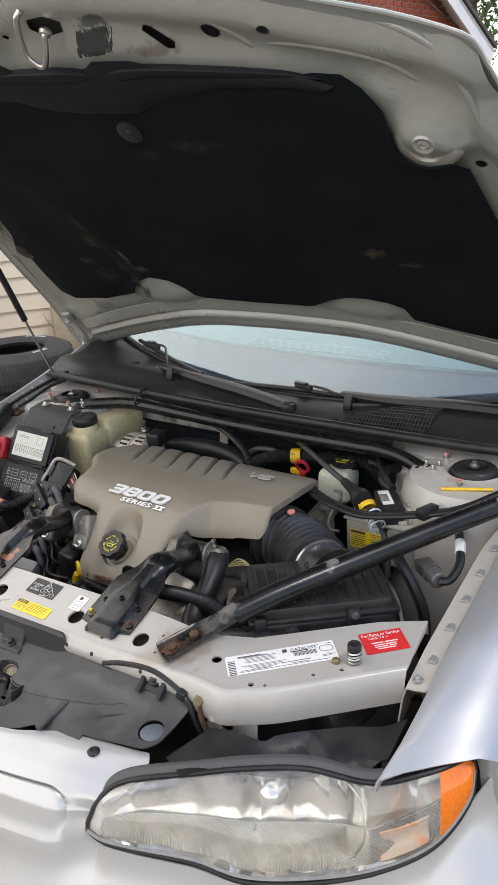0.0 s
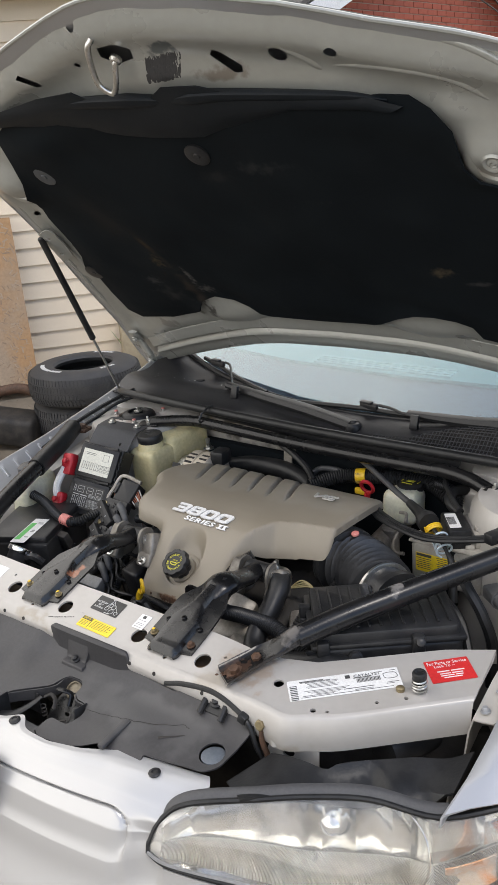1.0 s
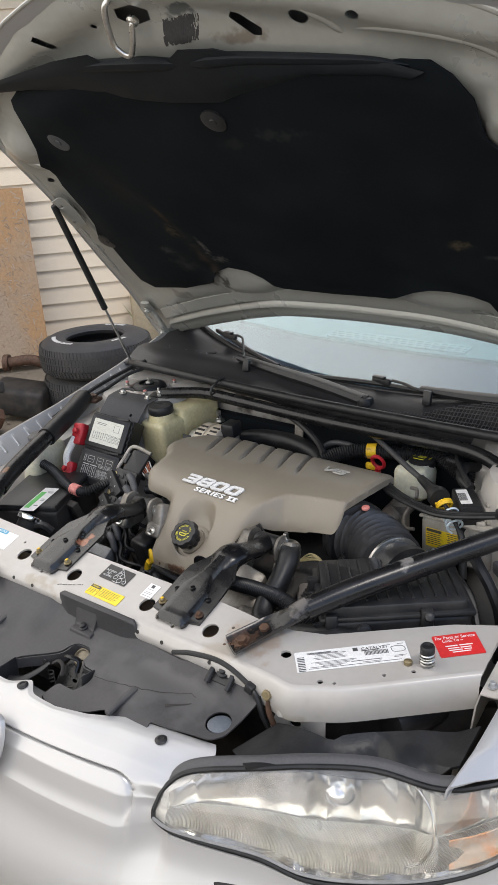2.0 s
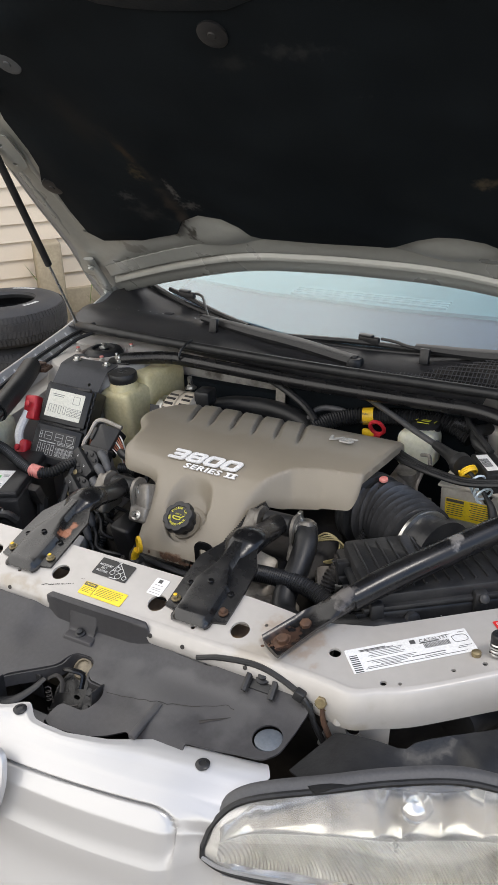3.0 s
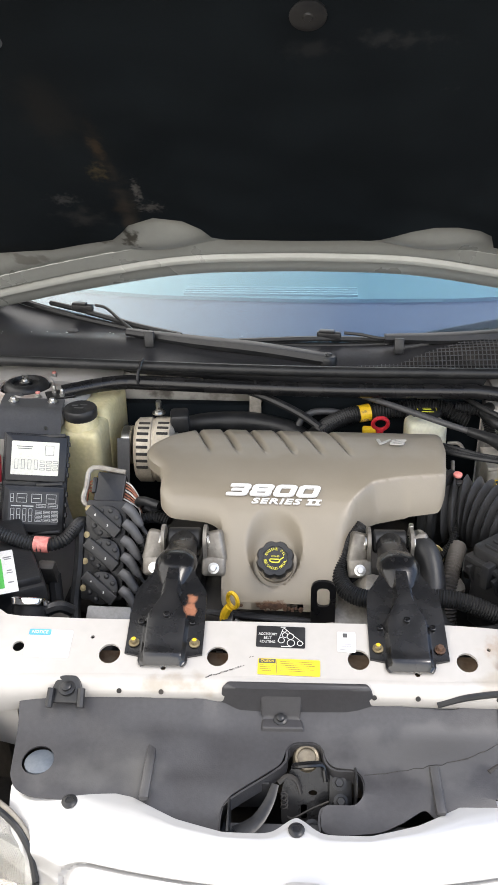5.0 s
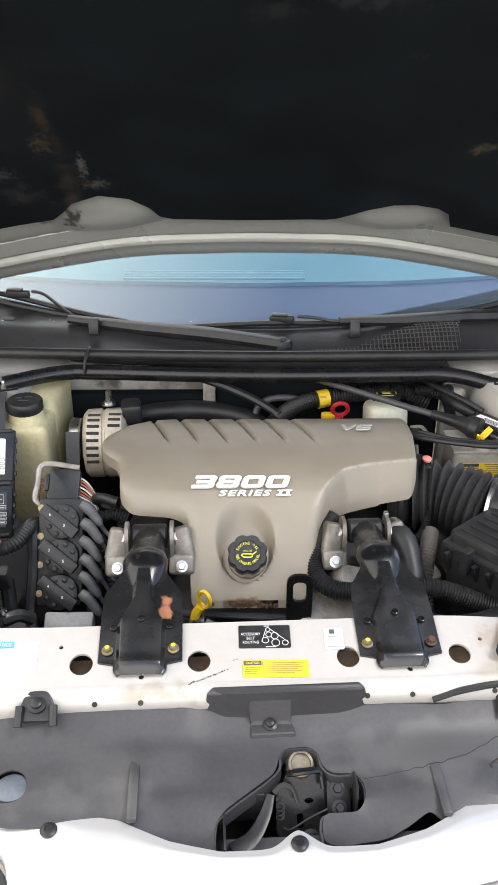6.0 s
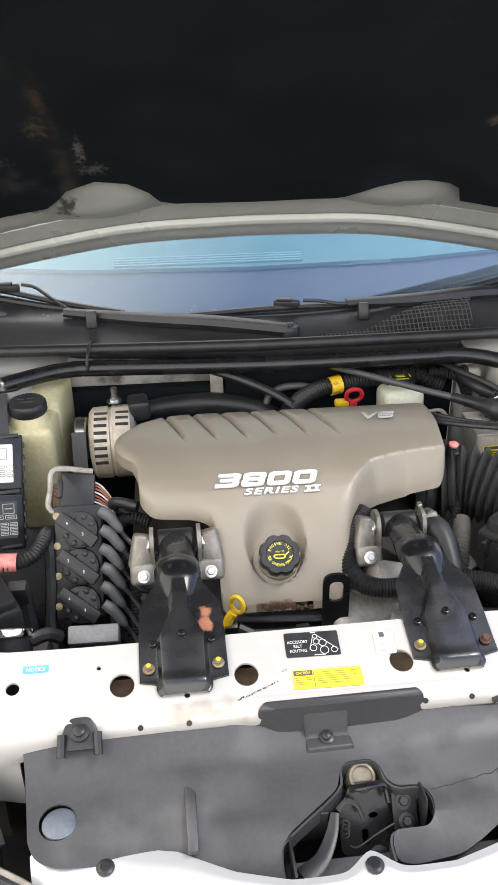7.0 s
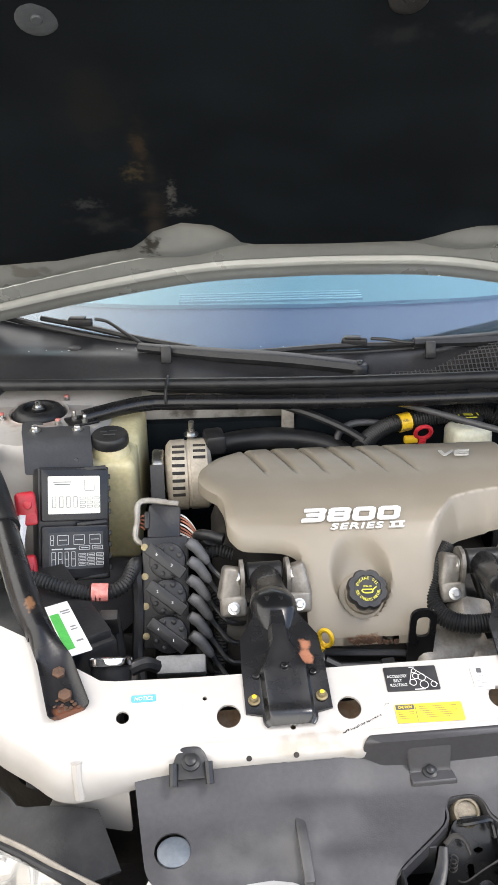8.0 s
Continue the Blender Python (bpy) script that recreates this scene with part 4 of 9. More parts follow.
    tube(bm, loop + [loop[0]], 0.0045, 8, 1)
    part("gasket", bm, RUBBER, lampside)
    # top carrier of the lamp
    bm = B()
    tops = [p for p in T if p.x < 0.74] if s > 0 else [p for p in T if p.x > 2 * FX - 0.74]
    ribbon(bm, [p + V(0, 0.002, 0.002) for p in tops], [p + (V(-0.008, 0.018, 0.008) if s > 0 else V(0.004, 0.009, 0.004)) for p in tops], 3, 0.004, (0, 0, 1))
    thicken(bm, 0.004)
    part("lamp_carrier", bm, GREYRUB if s > 0 else WARMGREY, lampside)

# ---- wings ----
WING = [(-0.055, 0.727, 0.672), (0.03, 0.736, 0.700), (0.09, 0.738, 0.722), (0.22, 0.736, 0.766), (0.49, 0.728, 0.815), (0.75, 0.748, 0.862), (0.95, 0.79, 0.892), (1.15, 0.85, 0.915)]
for s in (1, -1):
    bm = B()
    rows = []
    for k in range(37):
        y = -0.038 + k * (1.188 / 36)
        xi = table([(a, b) for a, b, c in WING], y)
        zi = table([(a, c) for a, b, c in WING], y)
        f = ease(-0.06, 0.25, y)
        g = 1 - ease(-0.055, 0.40, y)
        sec = [(-0.002, -0.02), (0.0, -0.004), (0.004, 0.0), (0.03, 0.006), (0.07, 0.008), (0.11, 0.008 * g - 0.014 * f), (0.138, -0.008 * g - 0.046 * f), (0.158, -0.06 * g - 0.11 * f), (0.17, -0.2), (0.174, -0.34), (0.16, -0.48)]
        if s < 0:
            k = ease(0.05, 0.30, y)
            fall = [(-0.014, -0.044), (0.0, -0.026), (0.034, 0.002), (0.042, 0.008), (0.050, 0.007), (0.10, -0.030), (0.138, -0.080), (0.158, -0.13), (0.17, -0.22), (0.174, -0.34), (0.16, -0.48)]
            sec = [(a + (c - a) * k, b + (d - b) * k) for (a, b), (c, d) in zip(sec, fall)]
        rows.append([bm.verts.new((s * (xi + dx), y + g * min(dx, 0.15) * 0.98, zi + dz)) for dx, dz in sec])
    for r0, r1 in zip(rows, rows[1:]):
        for i in range(len(r0) - 1):
            bm.faces.new((r0[i], r0[i + 1], r1[i + 1], r1[i]))
    thicken(bm, 0.003)
    part("wing", bm, SILVER, car, "silver painted front wing")
    # inner rail under the bonnet edge
    bm = B()
    rows = []
    for k in range(35):
        y = 0.14 + k * (0.86 / 34)
        xi = table([(a, b) for a, b, c in WING], y)
        zi = table([(a, c) for a, b, c in WING], y)
        sec = [(0.0, -0.018), (-0.012, -0.030), (-0.030, -0.034), (-0.045, -0.036), (-0.052, -0.06), (-0.06, -0.12), (-0.085, -0.20), (-0.10, -0.30), (-0.10, -0.45)]
        if s < 0:
            sec = [(-0.011, -0.043), (-0.020, -0.052), (-0.034, -0.055), (-0.046, -0.056), (-0.054, -0.072)] + sec[5:]
        rows.append([bm.verts.new((s * (xi + dx), y, zi + dz)) for dx, dz in sec])
    for r0, r1 in zip(rows, rows[1:]):
        for i in range(len(r0) - 1):
            bm.faces.new((r0[i], r0[i + 1], r1[i + 1], r1[i]))
    thicken(bm, 0.003)
    apron = part("inner_wing", bm, BAY, car, "off-white painted inner wing")
    bm = B()
    for k in range(7 if s > 0 else 14):
        y = 0.20 + k * (0.075 if s > 0 else 0.042)
        xi, zi = table([(a, b) for a, b, c in WING], y), table([(a, c) for a, b, c in WING], y)
        if s > 0:
            box(bm, (xi - 0.022, y, zi - 0.031), (0.014, 0.020, 0.003), (0, 0, 0), 0.001)
        else:
            box(bm, (-(xi + 0.016), y, zi - 0.0115), (0.040, 0.008, 0.005), (0, 40, 0), 0.001)
    pieces("rail_tab", bm, SILVER, apron)
    # strut tower
    cx, cy, cz = s * (0.597 if s < 0 else 0.592), 0.694, 0.848
    bm = B()
    lathe(bm, [(0.052, -0.03), (0.054, -0.002), (0.058, 0.001), (0.062, -0.002), (0.105, -0.003), (0.132, -0.008), (0.146, -0.03), (0.156, -0.10), (0.17, -0.25), (0.18, -0.45)], (cx, cy, cz), (0, 0, 1), 40)
    tower = part("strut_tower", bm, BAY, car, "off-white painted strut tower")
    bm = B()
    lathe(bm, [(0.050, -0.014), (0.050, 0.0), (0.044, 0.008), (0.036, 0.011), (0.030, 0.011), (0.028, 0.004), (0.014, 0.004), (0.014, 0.01)], (cx, cy, cz), (0, 0, 1), 36, lobes=18, depth=0.04)
    part("strut_mount", bm, RUBBER, tower, "black rubber strut mount")
    bm = B()
    lathe(bm, [(0.012, 0.004), (0.012, 0.013), (0.006, 0.014), (0.006, 0.022), (0.004, 0.023)], (cx, cy, cz), (0, 0, 1), 6)
    part("strut_nut", bm, STEEL, tower)
    for dx, dy in ((0.075, 0.045), (-0.078, 0.04), (0.0, -0.082)) if s > 0 else ((0.046, 0.056), (-0.066, -0.025), (0.046, -0.060)):
        bm = B()
        lathe(bm, [(0.0075, 0), (0.0075, 0.005), (0.0045, 0.006), (0.0045, 0.013), (0.004, 0.014)], (cx + dx, cy + dy, cz - 0.003), (0, 0, 1), 8)
        stud = part("stud", bm, STEEL, tower, "tower stud dabbed with red paint")
        bm = B()
        lathe(bm, [(0.005, 0), (0.0052, 0.003), (0.003, 0.004)], (cx + dx, cy + dy, cz + 0.008), (0, 0, 1), 8)
        part("paint_dab", bm, PINK, stud)
# corner of the wing that closes round the end of the lamp
bm = B()
ribbon(bm, [(0.815, 0.078, 0.682), (0.828, 0.091, 0.664), (0.833, 0.094, 0.640), (0.838, 0.096, 0.58)], [(0.842, 0.080, 0.680), (0.866, 0.100, 0.664), (0.887, 0.112, 0.612), (0.898, 0.112, 0.50)], 4, 0.004, (0.3, -0.9, 0.2))
thicken(bm, 0.003)
part("wing_corner", bm, SILVER, car)
# fixing bolts on the inner rail beside the support
bm = B()
hexbolt(bm, (0.712, 0.13, 0.712), (-0.2, 0, 1), 0.005)
part("wing_bolt", bm, SILVER, support)

# ---- bonnet ----
def HW(x, v, d=0.0):
    """A place on the open bonnet: x across, v up from its rear, d below its inner face."""
    return V(x, 0.95 - 0.718 * v - 0.696 * d, 1.010 + 0.696 * v - 0.718 * d)


HX = [(-0.2, 0.945), (-0.07, 0.912), (0.08, 0.862), (0.27, 0.828), (0.44, 0.79), (0.56, 0.768), (0.70, 0.748), (0.79, 0.735), (0.87, 0.715)]
side = [(x, v) for v, x in HX]
front = [(0.705, 0.91), (0.67, 0.936), (0.59, 0.974), (0.476, 1.015), (0.34, 1.07), (0.18, 1.114), (0.06, 1.14), (0, 1.144)]
rear = [(0.0, 0.071), (0.2, 0.063), (0.3, 0.046), (0.44, 0.003), (0.55, -0.035), (0.66, -0.078), (0.80, -0.135), (0.90, -0.19)]
half = rear + side + front[:-1]
REAR = [(x, v) for x, v in rear]
FRONT = [(x, v) for x, v in front[::-1]] + [(0.75, 0.87)]
OUT = [(x * (1 - 0.02 * ease(0.5, 0.8, v)), v) for x, v in half] + [(0, 1.144)] + [(-x * (1 + 0.035 * ease(0.55, 0.85, v)), v) for x, v in half[:0:-1]]


def fore(x, v):
    """Draws a place near the front of the bonnet up to where the pressing really sits."""
    k = ease(0.45, 0.8, v)
    return x - 0.026 * k * ease(-0.15, 0.25, x), v + 0.04 * k


def relief(x, v):
    """Depth of the inner pressing towards the engine."""
    ax = abs(x)
    r = 0.0
    rv = table(REAR, ax)
    r += 0.010 * ease(0.105, 0.14, v - rv) * ease(0.22, 0.16, v - rv)
    fv = table(FRONT, ax)
    r += 0.012 * math.exp(-((fv - v - 0.06) / 0.028) ** 2)
    r -= 0.014 * ease(0.045, 0.0, fv - v)
    r += 0.012 * ease(0.11, 0.16, fv - v) * ease(0.26, 0.2, fv - v)
    for bx in (-0.615, 0.587):
        d2 = ((x - bx) / 0.062) ** 2 + ((v - 0.745) / 0.055) ** 2
        r += 0.030 * math.exp(-d2 ** 2)
    for bx in (-0.30, 0.285):
        d2 = ((x - bx) / 0.105) ** 2 + ((v - 0.235) / 0.066) ** 2
        r += 0.020 * math.exp(-d2 ** 2)
    sx = table(HX, v)
    r += 0.010 * math.exp(-((sx - ax - 0.05) / 0.02) ** 2) * ease(-0.05, 0.1, v)
    r -= 0.010 * ease(0.02, 0.0, sx - ax)
    return r


hood_holes = [ring(0.321, 0.95, 0.016), ring(0.417, 0.944, 0.011, 0.009), ring(-0.08, 1.072, 0.013), ring(-0.005, 1.088, 0.004, n=8), ring(-0.13, 0.993, 0.006, n=8), ring(0.068, 0.965, 0.006, n=8),
              [(0.19, 0.966), (0.202, 0.976), (0.214, 0.970), (0.243, 0.938), (0.240, 0.928), (0.226, 0.930)], [(-0.31, 0.99), (-0.297, 0.998), (-0.262, 0.972), (-0.262, 0.962), (-0.278, 0.962)],
              [(-0.06, 1.0), (-0.045, 1.022), (0.0, 1.024), (0.024, 1.005), (0.015, 0.985), (-0.03, 0.98)], ring(0.669, 0.645, 0.010, 0.007, n=12), ring(-0.683, 0.606, 0.010, 0.007, n=12), ring(-0.74, 0.17, 0.006, n=8), ring(0.74, 0.17, 0.006, n=8)]
hood_holes = [[fore(x, v) for x, v in h] for h in hood_holes]
bm = B()
sheet(bm, OUT, lambda x, v: HW(x, v, relief(x, v)), hood_holes, 0.016)
bmesh.ops.recalc_face_normals(bm, faces=bm.faces[:])
bonnet = part("bonnet", bm, INNER, car, "raised bonnet with a grey pressed inner frame")
bm = B()


def skin(x, v):
    ax = abs(x)
    fv = table(FRONT, ax)
    return HW(x, v, -0.003 - 0.045 * ease(0.0, 0.2, fv - v) * ease(0.0, 0.15, table(HX, v) - ax))


sheet(bm, OUT, skin, (), 0.05, 0.002)
part("bonnet_skin", bm, SILVER, bonnet)
bm = B()
rim = [HW(x * 1.003, v + (0.002 if v > 0.5 else -0.002), -0.003) for x, v in OUT]
tube(bm, rim + [rim[0]], 0.0042, 8, 2)
part("hem", bm, INNER, bonnet)
# folded channel along the rear edge
bm = B()
STEP = [(0.0, 0.003), (0.003, 0.011), (0.006, 0.012), (0.0075, 0.007), (0.009, 0.007), (0.0105, 0.014), (0.014, 0.016), (0.034, 0.0125), (0.058, 0.010), (0.061, 0.0115), (0.064, 0.0205), (0.067, 0.0225), (0.070, 0.0215), (0.074, 0.0165), (0.079, 0.009), (0.083, 0.0035), (0.088, 0.0045), (0.0905, 0.0155), (0.093, 0.0175), (0.098, 0.017), (0.115, 0.013), (0.134, 0.009), (0.138, 0.000)]
rows = []
for dv, d in STEP:
    row = []
    for k in range(79):
        x = -0.78 + 0.02 * k
        rv = sum(table(REAR, abs(x + e)) for e in (-0.04, -0.02, 0, 0.02, 0.04)) / 5
        row.append(bm.verts.new(HW(x, rv + dv, d + 0.001)))
    rows.append(row)
for r0, r1 in zip(rows, rows[1:]):
    for i in range(78):
        bm.faces.new((r0[i], r0[i + 1], r1[i + 1], r1[i]))
part("rear_channel", bm, INNER, bonnet, "folded grey channel of the bonnet frame", 50)
# pressed beads of the inner frame
for pts, r in (([(0.40, 0.912), (0.46, 0.905), (0.53, 0.885), (0.585, 0.855), (0.625, 0.81)], 0.008), ([(-0.40, 0.912), (-0.46, 0.905), (-0.53, 0.885), (-0.585, 0.855), (-0.625, 0.81)], 0.008),
               ([(0.335, 0.965), (0.36, 0.935), (0.38, 0.905)], 0.009),
               ([(-0.745, 0.20), (-0.725, 0.30), (-0.715, 0.42), (-0.695, 0.50), (-0.685, 0.58)], 0.012), ([(-0.80, 0.16), (-0.775, 0.28), (-0.755, 0.40), (-0.735, 0.52), (-0.72, 0.64)], 0.008),
               ([(0.745, 0.20), (0.725, 0.30), (0.715, 0.42), (0.695, 0.50), (0.685, 0.58)], 0.012), ([(0.80, 0.16), (0.775, 0.28), (0.755, 0.40), (0.735, 0.52), (0.72, 0.64)], 0.008),
               ([(0.42, 0.985), (0.50, 0.955), (0.58, 0.925), (0.655, 0.88), (0.69, 0.81), (0.705, 0.72)], 0.006), ([(-0.42, 0.985), (-0.50, 0.955), (-0.58, 0.925), (-0.655, 0.88), (-0.69, 0.81), (-0.705, 0.72)], 0.006)):
    bm = B()
    pts = [fore(x, v) for x, v in pts]
    tube(bm, [HW(x, v, relief(x, v) - 0.72 * r) for x, v in pts], r, 12, 8, radii=[r * 0.72, r, r * 1.05, r * 1.05, r, r * 0.72])
    part("pressed_bead", bm, INNER, bonnet)
for bx in (-0.615, 0.587):
    bm = B()
    lathe(bm, [(0.060, -0.012), (0.052, 0.0), (0.040, 0.004), (0.031, 0.003), (0.024, -0.005), (0.014, -0.006), (0.012, -0.001), (0.006, 0.0), (0.005, -0.003)], HW(bx, 0.742, 0.028), (0, -0.696, -0.718), 32)
    part("stop_boss", bm, INNER, bonnet, "round pressed boss with scuff marks")
# sound liner
LIN_R = [(0.0, 0.226), (0.15, 0.228), (0.172, 0.236), (0.20, 0.253), (0.23, 0.268), (0.275, 0.282), (0.32, 0.281), (0.366, 0.264), (0.395, 0.237), (0.408, 0.196), (0.485, 0.168), (0.582, 0.137), (0.66, 0.130), (0.715, 0.145),
         (0.715, 0.21), (0.695, 0.30), (0.69, 0.36), (0.70, 0.40), (0.672, 0.45), (0.66, 0.533), (0.649, 0.609), (0.639, 0.673), (0.618, 0.702), (0.586, 0.708), (0.56, 0.721), (0.541, 0.751), (0.538, 0.82), (0.515, 0.866), (0.487, 0.892), (0.442, 0.902), (0.25, 0.915), (0.10, 0.92)]
LIN_L = [(-0.10, 0.93), (-0.30, 0.94), (-0.47, 0.925), (-0.51, 0.905), (-0.531, 0.878), (-0.539, 0.826), (-0.558, 0.771), (-0.588, 0.724), (-0.63, 0.621), (-0.643, 0.519), (-0.66, 0.458), (-0.70, 0.40), (-0.705, 0.375), (-0.682, 0.355), (-0.696, 0.286), (-0.705, 0.193), (-0.674, 0.158),
         (-0.535, 0.175), (-0.43, 0.208), (-0.385, 0.234), (-0.343, 0.285), (-0.29, 0.304), (-0.234, 0.292), (-0.198, 0.265), (-0.178, 0.240), (-0.15, 0.230)]
LIN = LIN_R + LIN_L


def pad(x, v):
    g = edge_gap((x, v), LIN)
    n = noise.noise(V(x * 5, v * 5, 0.3)) * 0.012 + noise.noise(V(x * 14, v * 14, 2.0)) * 0.004
    return HW(x, v, 0.014 + relief(x, v) * ease(0.10, 0.0, g) + (0.012 + n) * ease(0.0, 0.06, g))


bm = B()
sheet(bm, LIN, pad, (), 0.03, 0.004)
liner = part("sound_liner", bm, LINER, bonnet, "black fibre sound liner with brown stains")
bm = B()
for x, v in ((-0.17, 0.70), (0.20, 0.72), (-0.59, 0.60), (0.59, 0.60), (-0.10, 0.40), (0.32, 0.40)):
    lathe(bm, [(0.020, 0.0), (0.020, 0.003), (0.006, 0.005)], pad(x, v) + V(0, 0.001, 0.001), (0, -0.696, -0.718), 18)
pieces("liner_clip", bm, LINER, liner)
bm = B()
lathe(bm, [(0.028, -0.006), (0.028, 0.003), (0.023, 0.0045), (0.008, 0.004), (0.006, 0.006)], pad(-0.462, 0.787) + V(0, -0.002, -0.002), (0, -0.696, -0.718), 20)
part("liner_clip", bm, DUSTB, liner, "dusty grey liner clip")
for x, v in ((0.014, 0.812), (-0.665, 0.395)):
    bm = B()
    lathe(bm, [(0.027, -0.006), (0.027, 0.003), (0.022, 0.0045), (0.008, 0.004), (0.006, 0.006)], pad(x, v) + V(0, -0.002, -0.002), (0, -0.696, -0.718), 24)
    part("liner_clip", bm, BLACK, liner, "dull black liner clip")
# black seal strip and foam along the front of the liner
bm = B()
ribbon(bm, [HW(*fore(x, v - 0.006), 0.020 + relief(x, v) * 0.5) for x, v in ((-0.499, 0.927), (-0.284, 0.955), (-0.17, 0.962), (-0.141, 0.937), (-0.085, 0.92), (0.006, 0.92), (0.061, 0.945), (0.145, 0.938), (0.193, 0.92), (0.326, 0.892), (0.457, 0.869), (0.503, 0.846))],
       [HW(*fore(x, v), 0.026) for x, v in ((-0.537, 0.898), (-0.409, 0.896), (-0.291, 0.882), (-0.203, 0.864), (-0.12, 0.84), (-0.05, 0.828), (0.02, 0.822), (0.079, 0.818), (0.144, 0.834), (0.308, 0.858), (0.426, 0.846), (0.47, 0.838))], 5, 0.007, (0, -0.7, -0.7))
thicken(bm, 0.003)
part("seal_flap", bm, FLAP, bonnet, "sagging black rubber flap")
bm = B()
pts = [HW(*fore(x, v), 0.022) for x, v in ((-0.50, 0.90), (-0.35, 0.915), (-0.2, 0.925), (-0.05, 0.915), (0.05, 0.905), (0.12, 0.905), (0.2, 0.90), (0.33, 0.882), (0.42, 0.868), (0.48, 0.852))]
tube(bm, pts, 0.022, 10, 6, flat=0.7, radii=[0.008, 0.014, 0.016, 0.02, 0.012, 0.02, 0.016, 0.014, 0.010, 0.004])
part("front_seal", bm, FLAP, bonnet, "soft black seal strip")
# striker
bm = B()
tube(bm, [HW(*fore(-0.035, 1.045), 0.012), HW(*fore(-0.045, 1.035), 0.026), HW(*fore(-0.066, 0.985), 0.036), HW(*fore(-0.062, 0.965), 0.040), HW(*fore(-0.045, 0.952), 0.040), HW(*fore(-0.025, 0.97), 0.034), HW(*fore(-0.012, 0.995), 0.022), HW(*fore(-0.010, 1.0), 0.014)], 0.0055, 10, 5)
lathe(bm, [(0.011, 0), (0.011, 0.006), (0.007, 0.010)], HW(*fore(-0.010, 1.0), 0.012), (0, -0.696, -0.718), 14)
part("striker_loop", bm, STEEL, bonnet, "bright bent striker loop")
# pull-away scrape marks near the striker
bm = B()
for k in range(330):
    x, v = random.uniform(0.018, 0.082), random.uniform(0.984, 1.018)
    x += 0.5 * (v - 1.0) + (random.random() ** 3) * 0.022
    p = [HW(x + 0.006 * q, v + 0.014 * (q - 0.5), relief(x + 0.006 * q, v + 0.014 * (q - 0.5)) + 0.0003) for q in (0, 0.5, 1)]
    tube(bm, p, 0.0006 + random.random() * 0.0012, 4, 2, flat=0.25)
part("scrape", bm, GREYRUB, bonnet)
# rosette pressed into the boss
bm = B()
lathe(bm, [(0.020, -0.003), (0.017, 0.001), (0.013, 0.0003), (0.011, -0.002), (0.008, 0.0), (0.006, 0.001), (0.004, -0.001), (0.001, 0.001)], HW(0.591, 0.760, relief(0.591, 0.760) + 0.001), (0, -0.696, -0.718), 28)
part("rosette", bm, INNER, bonnet)
# pressed plate over the head of the gas strut
bm = B()
sheet(bm, rounded([(-0.744, 0.557), (-0.70, 0.574), (-0.678, 0.564), (-0.684, 0.50), (-0.696, 0.458), (-0.73, 0.446), (-0.758, 0.452), (-0.752, 0.50)], 0.010), lambda x, v: HW(x, v, 0.016 + relief(x, v) + 0.003 * ease(0.012, 0.0, abs(x + 0.714))), [ring(-0.711, 0.543, 0.0065, n=10), ring(-0.719, 0.477, 0.006, n=10)], 0.012, 0.003, None, (0, -0.7, -0.7))
part("strut_plate", bm, INNER, bonnet, "pressed plate with two square holes")
# hinges
for s in (1, -1):
    bm = B()
    a, b = HW(s * 0.80, 0.06, 0.02), HW(s * 0.845, -0.15, 0.03)
    tube(bm, [a, a.lerp(b, 0.5) + V(0, 0, 0.005), b, V(s * 0.80, 1.08, 0.86)], 0.016, 8, 4, flat=0.35)
    hinge = part("hinge", bm, INNER, bonnet)
    bm = B()
    for q in (0.15, 0.75):
        hexbolt(bm, a.lerp(b, q) + V(0, -0.006, -0.006), (0, -0.696, -0.718), 0.008)
    pieces("hinge_bolt", bm, INNER, hinge)
settle(bonnet, (0, 0, 1), 1.3, (0, 0.0376, -0.0086))
# liner: brown water streak, scuffs and dusty blotches
spots = []
for x, v, rx, rv, colour, strength, grain in (
        (-0.352, 0.50, 0.022, 0.15, (0.024, 0.019, 0.014), 0.4, 40), (-0.365, 0.46, 0.022, 0.035, (0.085, 0.065, 0.032), 0.5, 80), (-0.352, 0.53, 0.014, 0.05, (0.06, 0.040, 0.022), 0.45, 70),
        (-0.335, 0.36, 0.030, 0.14, (0.035, 0.028, 0.022), 0.7, 25), (-0.29, 0.345, 0.035, 0.022, (0.12, 0.115, 0.11), 0.5, 130), (-0.305, 0.40, 0.012, 0.05, (0.12, 0.115, 0.11), 0.6, 120),
        (-0.455, 0.37, 0.035, 0.020, (0.06, 0.06, 0.06), 0.5, 100), (-0.43, 0.31, 0.07, 0.04, (0.035, 0.034, 0.033), 0.5, 40), (0.40, 0.452, 0.034, 0.018, (0.09, 0.072, 0.045), 0.6, 60), (0.46, 0.41, 0.03, 0.012, (0.05, 0.05, 0.05), 0.6, 60),
        (0.15, 0.77, 0.08, 0.020, (0.032, 0.033, 0.034), 0.5, 55), (0.02, 0.745, 0.05, 0.025, (0.022, 0.023, 0.024), 0.5, 40), (0.235, 0.67, 0.03, 0.008, (0.07, 0.07, 0.07), 0.6, 90), (-0.42, 0.62, 0.09, 0.10, (0.017, 0.0155, 0.014), 0.4, 15)):
    spots.append((HW(x, v, 0.026), (rx, rv, rv), colour, strength, grain))
stains(LINER, spots, -0.05)
